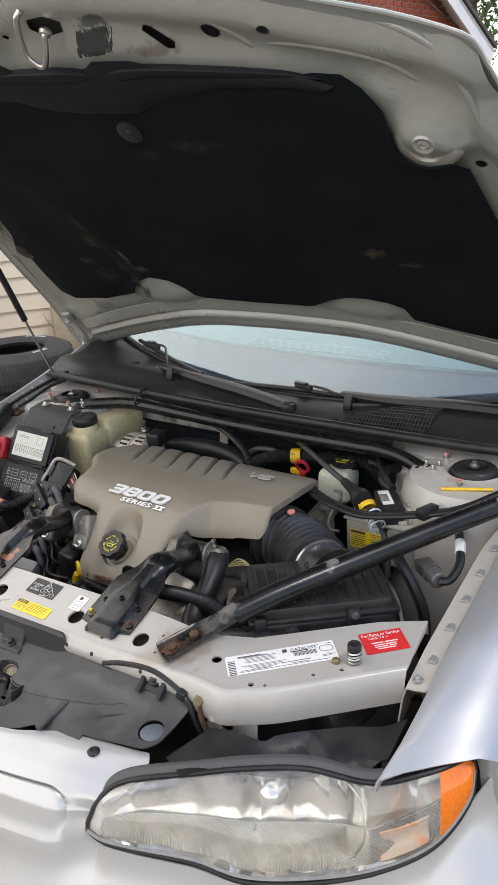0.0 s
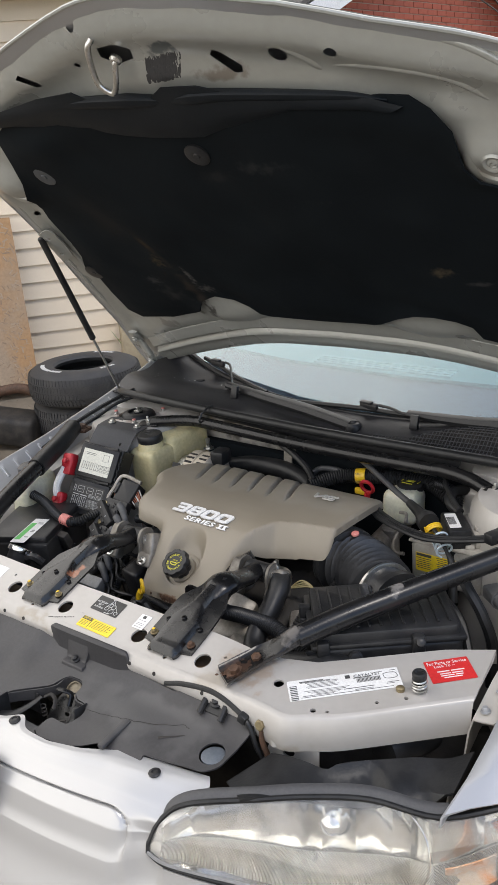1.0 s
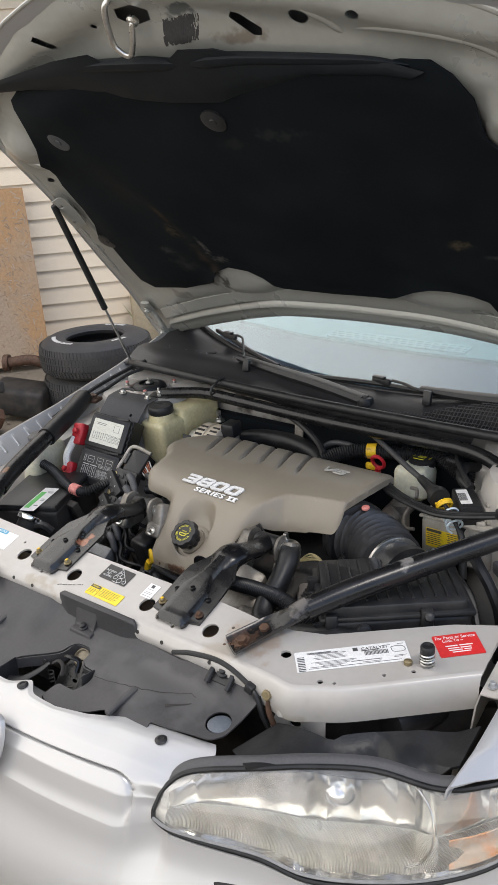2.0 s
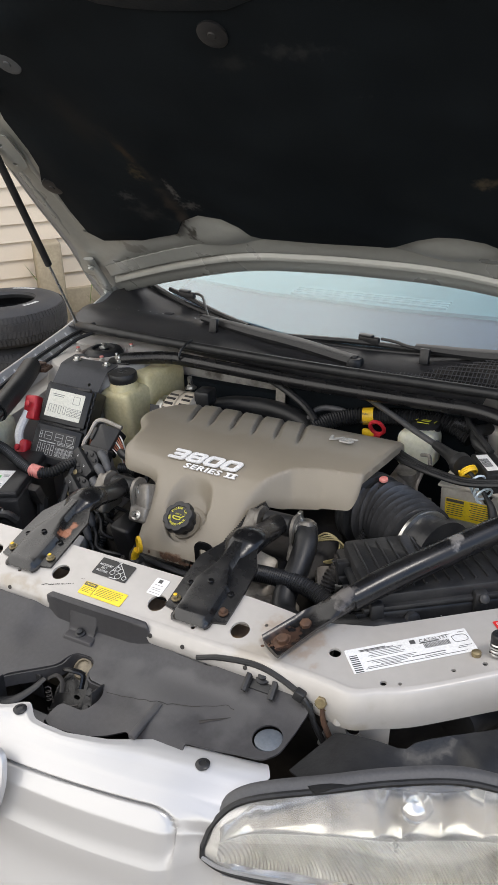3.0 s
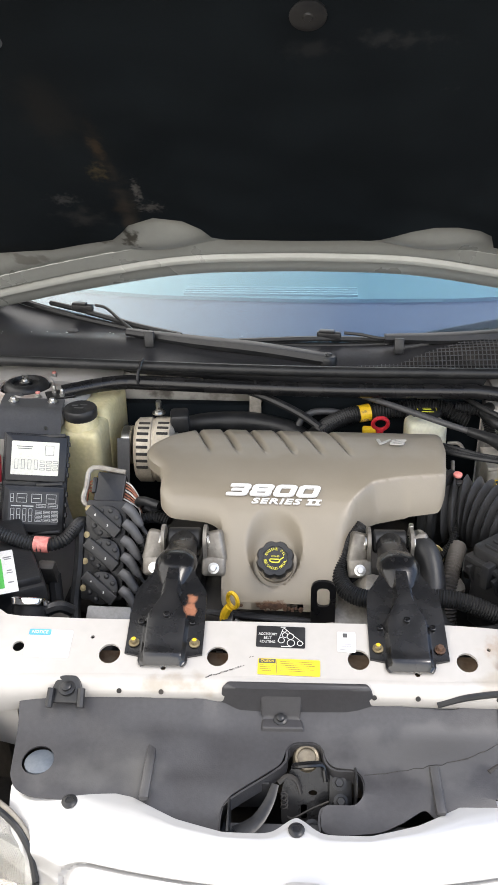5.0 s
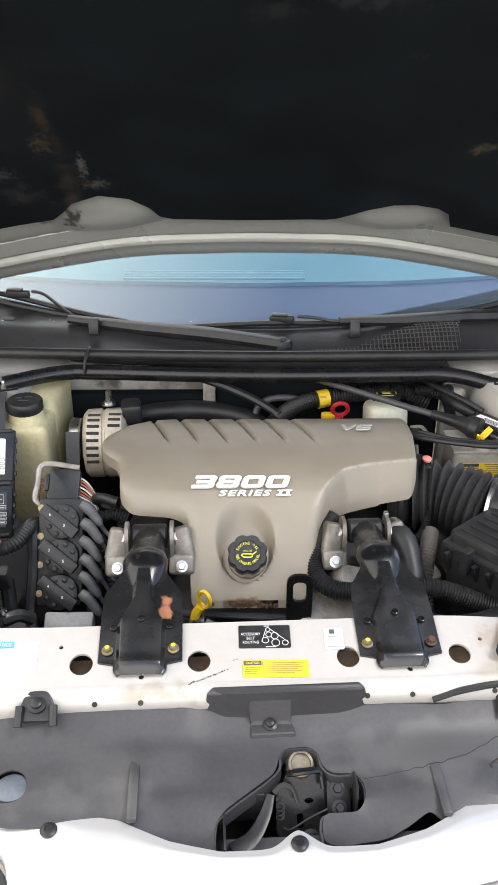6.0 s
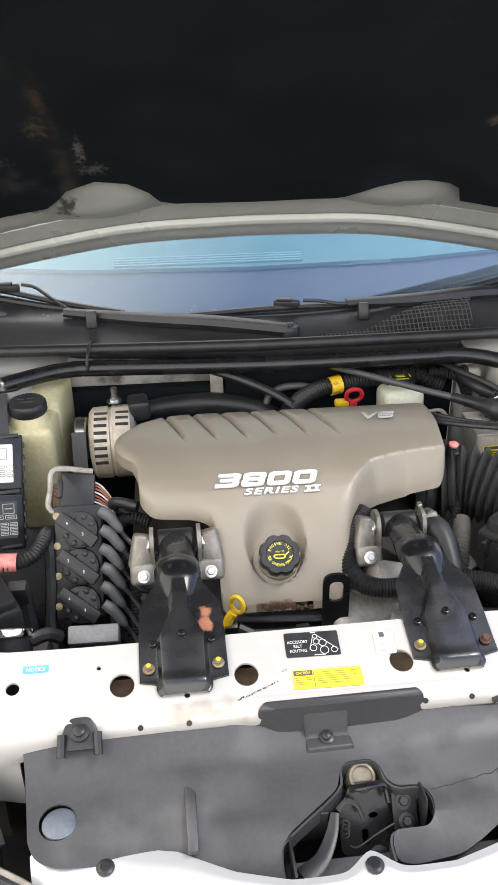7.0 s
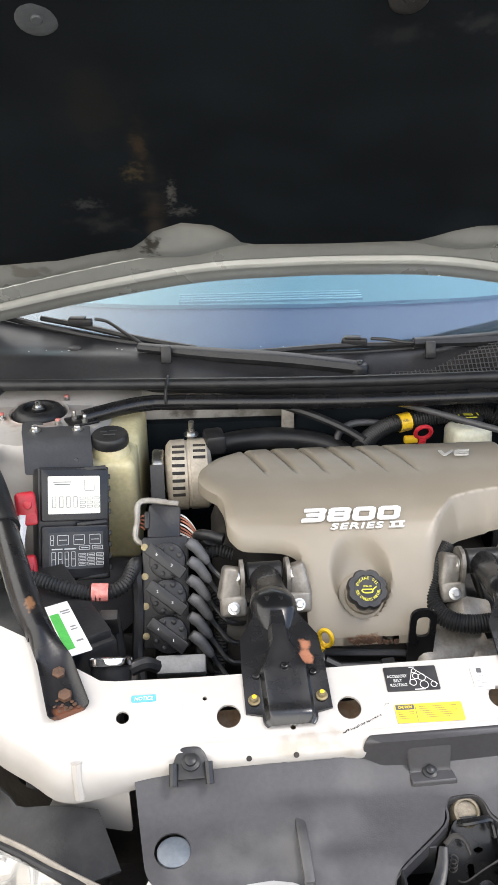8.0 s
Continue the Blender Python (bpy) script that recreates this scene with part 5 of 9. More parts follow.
# ---- gas strut that holds the bonnet ----
prop = thing("gas_strut", (-0.80, 0.794, 0.87), "black gas strut holding the bonnet open", "gas strut")
p0, p1 = V(-0.769, 0.785, 0.875), V(-0.741, 0.555, 1.367)
mid = p0.lerp(p1, 0.37)
bm = B()
cyl(bm, p0, mid, 0.0037, seg=12)
part("rod", bm, STEEL, prop, "bright steel rod")
bm = B()
cyl(bm, mid, p1, 0.0092, seg=16, bev=0.002)
part("cylinder", bm, BLACK, prop)
bm = B()
lathe(bm, [(0.009, -0.008), (0.011, 0), (0.009, 0.008)], p0, (1, 0, 0), 14)
box(bm, (p0.x + 0.02, p0.y + 0.01, p0.z - 0.012), (0.03, 0.04, 0.022), (0, 0, 20), 0.004)
part("ball_joint", bm, BLACK, prop)

# ---- scuttle, wipers, screen ----
def base_y(x):
    return 0.892 + 0.36 * x * x


bm = B()
poly = [(-0.80, 0.775), (-0.5, 0.752), (0, 0.742), (0.5, 0.752), (0.80, 0.775), (0.86, 1.02), (0.80, base_y(0.8) - 0.002)] + [(x / 10, base_y(x / 10) - 0.002) for x in range(7, -8, -1)] + [(-0.80, base_y(0.8) - 0.002), (-0.86, 1.02)]


def cowl_z(x, y):
    z = 0.876 + 0.05 * ease(0.78, 1.25, y) + 0.018 * math.exp(-((y - 0.87) / 0.06) ** 2) * ease(0.15, 0.45, abs(x))
    z -= 0.022 * math.exp(-((y - 0.80) / 0.03) ** 2) * (0.4 + 0.6 * ease(-0.3, 0.1, x))
    return z


sheet(bm, poly, lambda x, y: V(x, y, cowl_z(x, y)), (), 0.03, 0.004, None, (0, 0, 1))
scuttle = part("scuttle_panel", bm, COWL, car, "black plastic scuttle panel")
GRILLE = [(0.11, 0.778), (0.30, 0.770), (0.43, 0.782), (0.45, 0.905), (0.465, 0.975), (0.418, 0.975), (0.388, 0.933), (0.352, 0.874), (0.21, 0.818), (0.117, 0.811)]
bm = B()
sheet(bm, GRILLE, lambda x, y: V(x, y, cowl_z(x, y) + 0.0018), (), 0.02, 0.0012, None, (0, 0, 1))
part("intake_opening", bm, DIRTY, scuttle, "dark opening behind the intake mesh")
bm = B()
for lo, hi, gap, turned in ((0.11, 0.466, 0.0088, True), (0.772, 0.976, 0.0098, False)):
    for i in range(int((hi - lo) / gap)):
        a, run = lo + gap * i, []
        for k in range(0, 62):
            b = (0.768 if turned else 0.108) + k * (0.0036 if turned else 0.006)
            p = (a, b) if turned else (b, a)
            if inside(p, GRILLE):
                run.append(V(p[0], p[1], cowl_z(*p) + 0.0062))
            elif len(run) > 1:
                tube(bm, run[:-1:5] + run[-1:], 0.0012, 4, 1)
                run = []
        if len(run) > 1:
            tube(bm, run[:-1:5] + run[-1:], 0.0012, 4, 1)
part("intake_grille", bm, GREYRUB, scuttle, "fine black air intake mesh")
bm = B()
lathe(bm, [(0.014, 0), (0.014, 0.003), (0.011, 0.004)], (-0.551, 0.919, cowl_z(-0.551, 0.919)), (0, -0.1, 1), 18)
part("plug", bm, COWL, scuttle)
for x, y in ((-0.352, 0.845), (0.211, 0.852)):
    bm = B()
    box(bm, (x, y, cowl_z(x, y) + 0.016), (0.022, 0.012, 0.036), (-15, 0, 0), 0.003)
    part("wiper_park", bm, BLACK, scuttle)
# flakes of old sealer
bm = B()
for k in range(60):
    x, y = random.uniform(-0.75, 0.2), random.choice((random.gauss(0.775, 0.008), random.gauss(0.905, 0.012)))
    lathe(bm, [(random.uniform(0.0008, 0.0022), 0), (0.0008, 0.0008)], (x, y, cowl_z(x, y) + 0.0003), (0, 0, 1), 6)
part("flaked_dirt", bm, PRINT, scuttle)
bm = B()
pts = [(-0.79, 0.80, 0.868), (-0.70, 0.752, 0.884), (-0.55, 0.738, 0.886), (-0.3, 0.732, 0.883), (0, 0.728, 0.880), (0.3, 0.732, 0.880), (0.55, 0.738, 0.880), (0.70, 0.752, 0.882), (0.79, 0.80, 0.868)]
tube(bm, pts, 0.0115, 10, 8)
part("bulkhead_seal", bm, RUBBER, car, "black rubber bulkhead seal")
bm = B()
ribbon(bm, [(-0.40, 0.742, 0.874), (-0.10, 0.737, 0.873), (0, 0.735, 0.872), (0.39, 0.740, 0.872)], [(-0.37, 0.752, 0.862), (-0.10, 0.747, 0.850), (0, 0.745, 0.826), (0.37, 0.750, 0.826)], 4, 0.003, (0, -1, 0))
thicken(bm, 0.004)
part("seal_carrier", bm, BLACK, car, "black lip below the bulkhead seal")
bm = B()
tube(bm, [(x, y + 0.02, z - 0.006) for x, y, z in pts], 0.009, 8, 8)
part("seal_lip", bm, BLACK, scuttle)
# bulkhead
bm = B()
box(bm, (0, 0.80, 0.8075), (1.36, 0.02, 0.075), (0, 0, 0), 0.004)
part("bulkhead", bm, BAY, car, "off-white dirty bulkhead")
# insulation mat; its near-black liner colour also holds the recess's shade
bm = B()
box(bm, (0.150, 0.775, 0.575), (0.48, 0.03, 0.50), (0, 0, 0), 0.01)
box(bm, (-0.28, 0.776, 0.555), (0.39, 0.03, 0.46), (0, 0, 0), 0.01)
part("bulkhead_mat", bm, LINER, car)
bm = B()
box(bm, (0.54, 0.781, 0.57), (0.288, 0.03, 0.48), (0, 0, 0), 0.012, 3)
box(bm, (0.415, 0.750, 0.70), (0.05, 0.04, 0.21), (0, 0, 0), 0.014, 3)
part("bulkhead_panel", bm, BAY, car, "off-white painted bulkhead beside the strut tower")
for s in (1, -1):
    bm = B()
    sheet(bm, rounded([(s * x, y) for x, y in ((0.405, 0.752), (0.47, 0.728), (0.73, 0.728), (0.75, 0.80), (0.40, 0.80))], 0.012), lambda x, y: V(x, y, 0.846 + 0.22 * (y - 0.73) - 0.01 * ease(0.47, 0.41, abs(x))), (), 0.02, 0.003, lambda c: (0, -0.003, -0.02) if c.y < 0.74 else (0, 0, -0.004))
    part("scuttle_shelf", bm, BAY, car, "off-white painted shelf beside the bulkhead seal")
# screen
def screen(x, t):
    up = V(0, 0.893, 0.45)
    return V(x * (1 - 0.12 * t), base_y(x), 0.880 + 0.08 * x * x) + up * (t * 0.95) + V(0, 0.05 * x * x * t, -0.02 * x * x * t)


for nm, material, off in (("windscreen", GLASS, 0.0),):
    bm = B()
    rows = [[bm.verts.new(screen(-0.78 + 1.56 * i / 40, j / 16)) for i in range(41)] for j in range(17)]
    for r0, r1 in zip(rows, rows[1:]):
        for i in range(40):
            bm.faces.new((r0[i], r0[i + 1], r1[i + 1], r1[i]))
    thicken(bm, 0.005)
    glass = part(nm, bm, material, car, "tinted windscreen reflecting the sky")
    glass.visible_shadow = False
bm = B()
tube(bm, [screen(-0.78 + 1.56 * i / 24, 0.003) + V(0, -0.004, -0.002) for i in range(25)], 0.008, 8, 2)
part("screen_seal", bm, RUBBER, car)
for s in (1, -1):
    bm = B()
    pts = [screen(s * 0.79, t) + V(s * 0.02, 0, 0) for t in (-0.02, 0.3, 0.6, 1.0)]
    tube(bm, pts, 0.035, 10, 5, flat=0.6)
    part("pillar", bm, SILVER, car)
bm = B()
ribbon(bm, [screen(-0.78 + 1.56 * i / 12, 0.98) for i in range(13)], [screen(-0.78 + 1.56 * i / 12, 1.0) + V(0, 1.3, 0.06) for i in range(13)], 4, 0.05, (0, 0, 1))
thicken(bm, 0.02)
part("roof", bm, SILVER, car)
# cabin behind the glass
bm = B()
sheet(bm, [(-0.72, 1.11), (-0.4, 0.976), (0, 0.918), (0.4, 0.976), (0.72, 1.11), (0.72, 1.26), (0.4, 1.215), (0, 1.20), (-0.4, 1.215), (-0.72, 1.26)], lambda x, y: V(x, y, 0.858 + 0.05 * ease(0.95, 1.4, y)), (), 0.05, 0.01)
part("dash_ledge", bm, DASHL, car, "purplish grey ledge below the windscreen")
bm = B()
sheet(bm, [(-0.73, 1.25), (-0.4, 1.205), (0, 1.19), (0.4, 1.205), (0.73, 1.25), (0.74, 1.65), (-0.74, 1.65)], lambda x, y: V(x, y, 0.872 + 0.05 * ease(0.95, 1.4, y) + 0.03 * math.exp(-((x - 0.38) / 0.2) ** 2) * ease(1.2, 1.5, y)), (), 0.05, 0.01)
part("dashboard", bm, DASH, car, "dashboard top tinted like sky reflected in the screen")
bm = B()
for k in range(4):
    box(bm, (-0.10, 1.212 + k * 0.016, 0.9055 + k * 0.0012), (0.46, 0.009, 0.006), (0, 0, 0), 0.001)
pieces("defroster_slat", bm, SLAT, car)
bm = B()
for x in (-0.38, 0.38):
    box(bm, (x, 2.1, 0.85), (0.5, 0.16, 0.75), (-12, 0, 0), 0.06, 3)
    box(bm, (x, 2.2, 1.27), (0.26, 0.10, 0.17), (-8, 0, 0), 0.04, 3)
pieces("seat_back", bm, SEAT, car)
bm = B()
box(bm, (0, 2.9, 0.80), (1.5, 0.05, 0.6), (0, 0, 0), 0.01)
part("rear_bulkhead", bm, SEAT, car)
for s in (1, -1):
    bm = B()
    rows = []
    for y, w, belt in ((1.12, 0.885, 0.90), (1.5, 0.895, 0.93), (2.2, 0.90, 0.95), (3.0, 0.90, 0.96), (3.7, 0.88, 0.97), (4.2, 0.84, 0.96), (4.42, 0.74, 0.93)):
        rows.append([bm.verts.new((s * w * k, y, z)) for k, z in ((0.93, 0.22), (0.985, 0.30), (1.0, 0.42), (1.0, 0.62), (0.985, 0.80), (0.955, belt - 0.02), (0.93, belt))])
    for r0, r1 in zip(rows, rows[1:]):
        for i in range(6):
            bm.faces.new((r0[i], r0[i + 1], r1[i + 1], r1[i]))
    thicken(bm, 0.02)
    part("body_side", bm, SILVER, car)
    bm = B()
    ribbon(bm, [(s * 0.80, 1.20, 0.93), (s * 0.83, 2.0, 0.95), (s * 0.83, 3.0, 0.96), (s * 0.78, 3.62, 0.97)], [(s * 0.70, 1.70, 1.32), (s * 0.66, 2.1, 1.37), (s * 0.66, 2.7, 1.38), (s * 0.66, 3.02, 1.36)], 4, 0.02, (s, 0, 0))
    thicken(bm, 0.005)
    part("side_window", bm, GLASS, car).visible_shadow = False
bm = B()
ribbon(bm, [(-0.66, 3.0, 1.37), (0, 3.05, 1.40), (0.66, 3.0, 1.37)], [(-0.76, 3.62, 0.98), (0, 3.70, 0.99), (0.76, 3.62, 0.98)], 4, 0.02, (0, 0.5, 1))
thicken(bm, 0.005)
part("rear_window", bm, GLASS, car)
bm = B()
ribbon(bm, [(-0.80, 3.62, 0.97), (0, 3.70, 0.985), (0.80, 3.62, 0.97)], [(-0.70, 4.40, 0.93), (0, 4.47, 0.95), (0.70, 4.40, 0.93)], 4, 0.015, (0, 0, 1))
thicken(bm, 0.01)
part("boot_lid", bm, SILVER, car)
bm = B()
ribbon(bm, [(-0.72, 4.41, 0.93), (0, 4.48, 0.95), (0.72, 4.41, 0.93)], [(-0.76, 4.42, 0.30), (0, 4.52, 0.30), (0.76, 4.42, 0.30)], 5, 0.05, (0, 1, 0))
thicken(bm, 0.01)
part("rear_bumper", bm, SILVER, car)
# wipers
for rod, bladeline, pivot in (
        ([(-0.513, 0.997, 0.938), (-0.482, 0.984, 0.934), (-0.435, 0.930, 0.920), (-0.392, 0.882, 0.909)], [(-0.64, 1.045, 0.928), (-0.549, 1.009, 0.920), (-0.408, 0.951, 0.904), (-0.29, 0.912, 0.893)], (0.053, 0.825, 0.866)),
        ([(0.089, 0.893, 0.911), (0.127, 0.889, 0.909), (0.165, 0.876, 0.906), (0.20, 0.876, 0.906)], [(-0.18, 0.893, 0.886), (0.023, 0.897, 0.895), (0.176, 0.901, 0.893), (0.319, 0.909, 0.889)], (0.60, 0.92, 0.898))):
    wiper = part("wiper", B(), BLACK, car, "black wiper arm and blade")
    b = Vector(pivot)
    k = Vector(rod[-1])
    bm = B()
    tube(bm, rod, 0.0038, 8, 6)
    part("rod", bm, BLACK, wiper)
    bm = B()
    line = [k + V(-0.02, 0.002, 0), k.lerp(b, 0.3), k.lerp(b, 0.65) + V(0, 0, 0.006), b + V(-0.004, 0.0, 0.006)]
    tube(bm, line, 0.009, 8, 6, flat=0.8, radii=[0.012, 0.018, 0.020, 0.019])
    part("arm", bm, BLACK, wiper)
    bm = B()
    lathe(bm, [(0.020, -0.02), (0.021, 0.008), (0.017, 0.014), (0.009, 0.016), (0.008, 0.020), (0.003, 0.022)], b, (0, 0, 1), 18)
    part("pivot_cap", bm, BLACK, wiper)
    h = Vector(rod[0]) + V(-0.034, 0.006, -0.008)
    bm = B()
    box(bm, h, (0.056, 0.014, 0.018), (0, 0, -8), 0.005, 3)
    box(bm, h + V(-0.005, -0.004, 0.011), (0.035, 0.016, 0.006), (0, 0, -8), 0.002)
    part("hook", bm, BLACK, wiper)
    bm = B()
    tube(bm, bladeline, 0.0065, 6, 6)
    part("blade", bm, RUBBER, wiper)

# ---- black air guide between support and bumper ----
guide = thing("air_guide", (0, -0.1, 0.64), "black plastic air guide panel with cut-outs, cracked on one side", "panel")


def tray_z(x, y):
    z = 0.668 - 0.02 * ease(-0.03, -0.2, y) - 0.012 * ease(-0.165, -0.205, y) + 0.020 * ease(-0.080, -0.040, y)
    # low terrace beside the plug, stiffening step and rib
    edge = table([(-0.40, -0.074), (-0.27, -0.084), (-0.20, -0.120), (-0.13, -0.120), (-0.06, -0.14)], x)
    z += 0.007 * ease(edge - 0.007, edge + 0.007, y) * ease(-0.085, -0.115, x)
    z += 0.006 * math.exp(-((x + 0.175) / 0.012) ** 2) * ease(-0.09, -0.10, y)
    z += 0.005 * ease(0.135, 0.20, x) * ease(0.32, 0.22, x) * ease(-0.09, -0.12, y)
    return z


TR = [(-0.375, -0.040), (-0.33, -0.040), (-0.27, -0.040), (-0.20, -0.040), (-0.19, -0.05), (-0.125, -0.05), (-0.105, -0.042), (0.14, -0.042), (0.165, -0.050), (0.235, -0.052), (0.25, -0.046), (0.36, -0.042), (0.405, -0.045), (0.402, -0.06),
      (0.392, -0.135), (0.375, -0.152), (0.335, -0.158), (0.29, -0.168), (0.265, -0.172), (0.27, -0.185), (0.19, -0.20), (0.178, -0.185), (0.12, -0.215), (0.065, -0.222), (0.046, -0.216), (0.046, -0.192), (0.052, -0.182), (0.092, -0.182), (0.103, -0.168), (0.104, -0.148), (0.094, -0.134), (0.065, -0.132), (0.055, -0.122), (0.052, -0.105), (0.042, -0.095), (0.012, -0.096), (0.002, -0.106), (-0.004, -0.128), (-0.07, -0.175), (-0.082, -0.19), (-0.082, -0.232), (-0.13, -0.225), (-0.20, -0.205), (-0.205, -0.188), (-0.33, -0.182), (-0.352, -0.172), (-0.362, -0.155)]
bm = B()
sheet(bm, rounded(TR, 0.010, 3), lambda x, y: V(x, y, tray_z(x, y)), [ring(0.366, -0.118, 0.0215), ring(-0.330, -0.132, 0.0215)], 0.02, 0.003, None, (0, 0, 1))
part("panel", bm, TRAY, guide, "dark grey moulded plastic panel")
for x, y in ((0.366, -0.118), (-0.330, -0.132)):
    bm = B()
    lathe(bm, [(0.0205, -0.008), (0.0205, -0.003), (0.019, -0.002)], (x + 0.002, y + 0.001, tray_z(x, y)), (0, 0, 1), 24)
    part("knock_out", bm, DISC, guide, "dusty blue-grey plastic plug")
bm = B()
# raised hump above the latch
def frustum(bm, base, top, bev):
    a = [bm.verts.new(p) for p in base]
    b = [bm.verts.new(p) for p in top]
    n = len(a)
    bm.faces.new(b)
    for k in range(n):
        bm.faces.new((a[k], a[(k + 1) % n], b[(k + 1) % n], b[k]))
    eds = [ed for ed in bm.edges if ed.verts[0] in b or ed.verts[1] in b]
    bmesh.ops.bevel(bm, geom=eds, offset=bev, segments=3, affect="EDGES", profile=0.5)


zc = 0.655
frustum(bm, [(-0.096, -0.044, zc), (-0.060, -0.057, zc), (-0.038, -0.058, zc), (0.026, -0.058, zc), (0.084, -0.057, zc), (0.134, -0.044, zc), (0.124, -0.034, zc), (-0.090, -0.034, zc)],
        [(-0.089, -0.050, 0.714), (-0.068, -0.0535, 0.716), (-0.038, -0.0545, 0.716), (0.026, -0.0545, 0.716), (0.090, -0.0535, 0.716), (0.120, -0.050, 0.714), (0.113, -0.041, 0.719), (-0.080, -0.041, 0.719)], 0.004)
part("latch_hump", bm, TRAY, guide, "raised hump with a steep dark front face")
bm = B()
frustum(bm, [(-0.034, -0.050, zc), (-0.034, -0.080, zc), (0.025, -0.080, zc), (0.022, -0.050, zc)], [(-0.037, -0.053, 0.7125), (-0.029, -0.062, 0.674), (0.018, -0.063, 0.674), (0.025, -0.053, 0.7125)], 0.003)
frustum(bm, [(-0.036, -0.050, zc), (-0.034, -0.083, zc), (0.028, -0.083, zc), (0.026, -0.050, zc)], [(-0.033, -0.052, 0.6722), (-0.031, -0.080, 0.6712), (0.025, -0.080, 0.6712), (0.022, -0.052, 0.6722)], 0.002)
part("hump_ramp", bm, TRAY, guide)
for x, y, z in ((-0.006, -0.066, 0.672), (-0.304, -0.053, 0.708), (0.322, -0.046, 0.690), (0.012, -0.008, 0.70)):
    bm = B()
    if abs(x) > 0.2:
        prism(bm, rounded([(-0.028, -0.02), (0.028, -0.02), (0.015, 0.018), (-0.015, 0.018)], 0.010), plane_at((x, y + 0.004, z - 0.004), (1, 0, 0), (0, 0.8, 0.6)), 0.005, 0.002)
        for dx in (-0.021, 0.021):
            tube(bm, [(x + dx, y - 0.002, z + 0.002), (x + dx * 1.05, y - 0.022, z - 0.014)], 0.0055, 8, 3)
    k = 0.72 if abs(x) < 0.2 else 0.9
    lathe(bm, [(0.013 * k, 0), (0.013 * k, 0.003), (0.008 * k, 0.004), (0.008 * k, 0.008), (0.006 * k, 0.009)], (x, y, z), (0, -0.3, 1), 14)
    part("fixing", bm, BLACK, guide)
# turned-down lip round the latch opening, and ribs
bm = B()
rim = [(0.046, -0.214), (0.046, -0.193), (0.054, -0.184), (0.090, -0.184), (0.103, -0.170), (0.104, -0.148), (0.094, -0.135), (0.068, -0.133), (0.056, -0.123), (0.053, -0.105), (0.043, -0.095), (0.012, -0.096), (0.002, -0.106), (-0.006, -0.130), (-0.070, -0.176), (-0.082, -0.192), (-0.083, -0.230)]
rim = spline([V(x, y, tray_z(x, y) - 0.002) for x, y in rim], 4)
ribbon(bm, rim, [p + V(0, 0, -0.020) for p in rim], 2)
thicken(bm, 0.003)
part("opening_lip", bm, TRAY, guide)
bm = B()
box(bm, (-0.178, -0.150, tray_z(-0.178, -0.15) + 0.003), (0.013, 0.085, 0.009), (5, 0, 0), 0.003)
box(bm, (0.195, -0.165, tray_z(0.195, -0.165) + 0.001), (0.013, 0.07, 0.008), (5, 0, 0), 0.003)
pieces("rib", bm, TRAY, guide)
# crack across the panel
bm = B()
pts = [(0.105, -0.142), (0.14, -0.138), (0.18, -0.132), (0.215, -0.126), (0.25, -0.112), (0.285, -0.094), (0.30, -0.096), (0.303, -0.108), (0.29, -0.118), (0.272, -0.132), (0.262, -0.150)]
jag = [(x + random.uniform(-0.0015, 0.0015), y + random.uniform(-0.0015, 0.0015)) for x, y in [(a.x, a.y) for a in spline([V(x, y, 0) for x, y in pts[:7]], 4)]]
tube(bm, [(x, y, tray_z(x, y) + 0.0002) for x, y in jag], 0.0005, 5, 1)
tube(bm, [(x, y, tray_z(x, y) + 0.0004) for x, y in ((0.302, -0.109), (0.290, -0.118), (0.276, -0.127), (0.266, -0.135))], 0.002, 6, 4, flat=0.4, radii=[0.0006, 0.0016, 0.0024, 0.0034])
part("crack", bm, DIRTY, guide)
# shaded box behind the grille: deflector, ducts and floor
bm = B()
box(bm, (0.02, -0.212, 0.608), (0.50, 0.050, 0.008), (8, 0, 0), 0.003)
part("deflector", bm, GREYRUB, guide)
latch = thing("bonnet_latch", (0.03, -0.15, 0.6), "greasy steel bonnet latch below the air guide", "latch")
bm = B()
sheet(bm, rounded([(-0.034, 0.0), (0.038, 0.0), (0.042, 0.075), (0.022, 0.10), (-0.016, 0.10), (-0.034, 0.06)], 0.012), lambda x, y: V(0.03 + x, -0.165 + 0.01 * x + y * 0.52, 0.582 + y * 0.62), [ring(0.008, 0.052, 0.006, 0.004), rounded([(-0.008, 0.012), (0.0, 0.012), (0.0, 0.034), (-0.008, 0.034)], 0.003)], 0.02, 0.004)
part("latch_plate", bm, GLOSSY, latch)
bm = B()
lathe(bm, [(0.019, -0.03), (0.019, 0.004), (0.016, 0.009), (0.013, 0.010), (0.012, 0.006)], (0.030, -0.104, 0.640), (0, -0.55, 0.8), 18)
part("latch_drum", bm, GREASE, latch, "pale greased latch drum")
bm = B()
tube(bm, [(0.012, -0.128, 0.652), (0.022, -0.134, 0.660), (0.036, -0.134, 0.662), (0.050, -0.130, 0.656), (0.054, -0.142, 0.640)], 0.0055, 8, 5, flat=0.6)
part("catch_hook", bm, GLOSSY, latch, "worn black catch hook")
bm = B()
tube(bm, [(-0.008, -0.146, 0.640), (0.004, -0.140, 0.646), (0.016, -0.142, 0.640), (0.022, -0.152, 0.628)], 0.004, 8, 5, flat=0.6)
part("rusty_link", bm, DIRTY, latch)
bm = B()
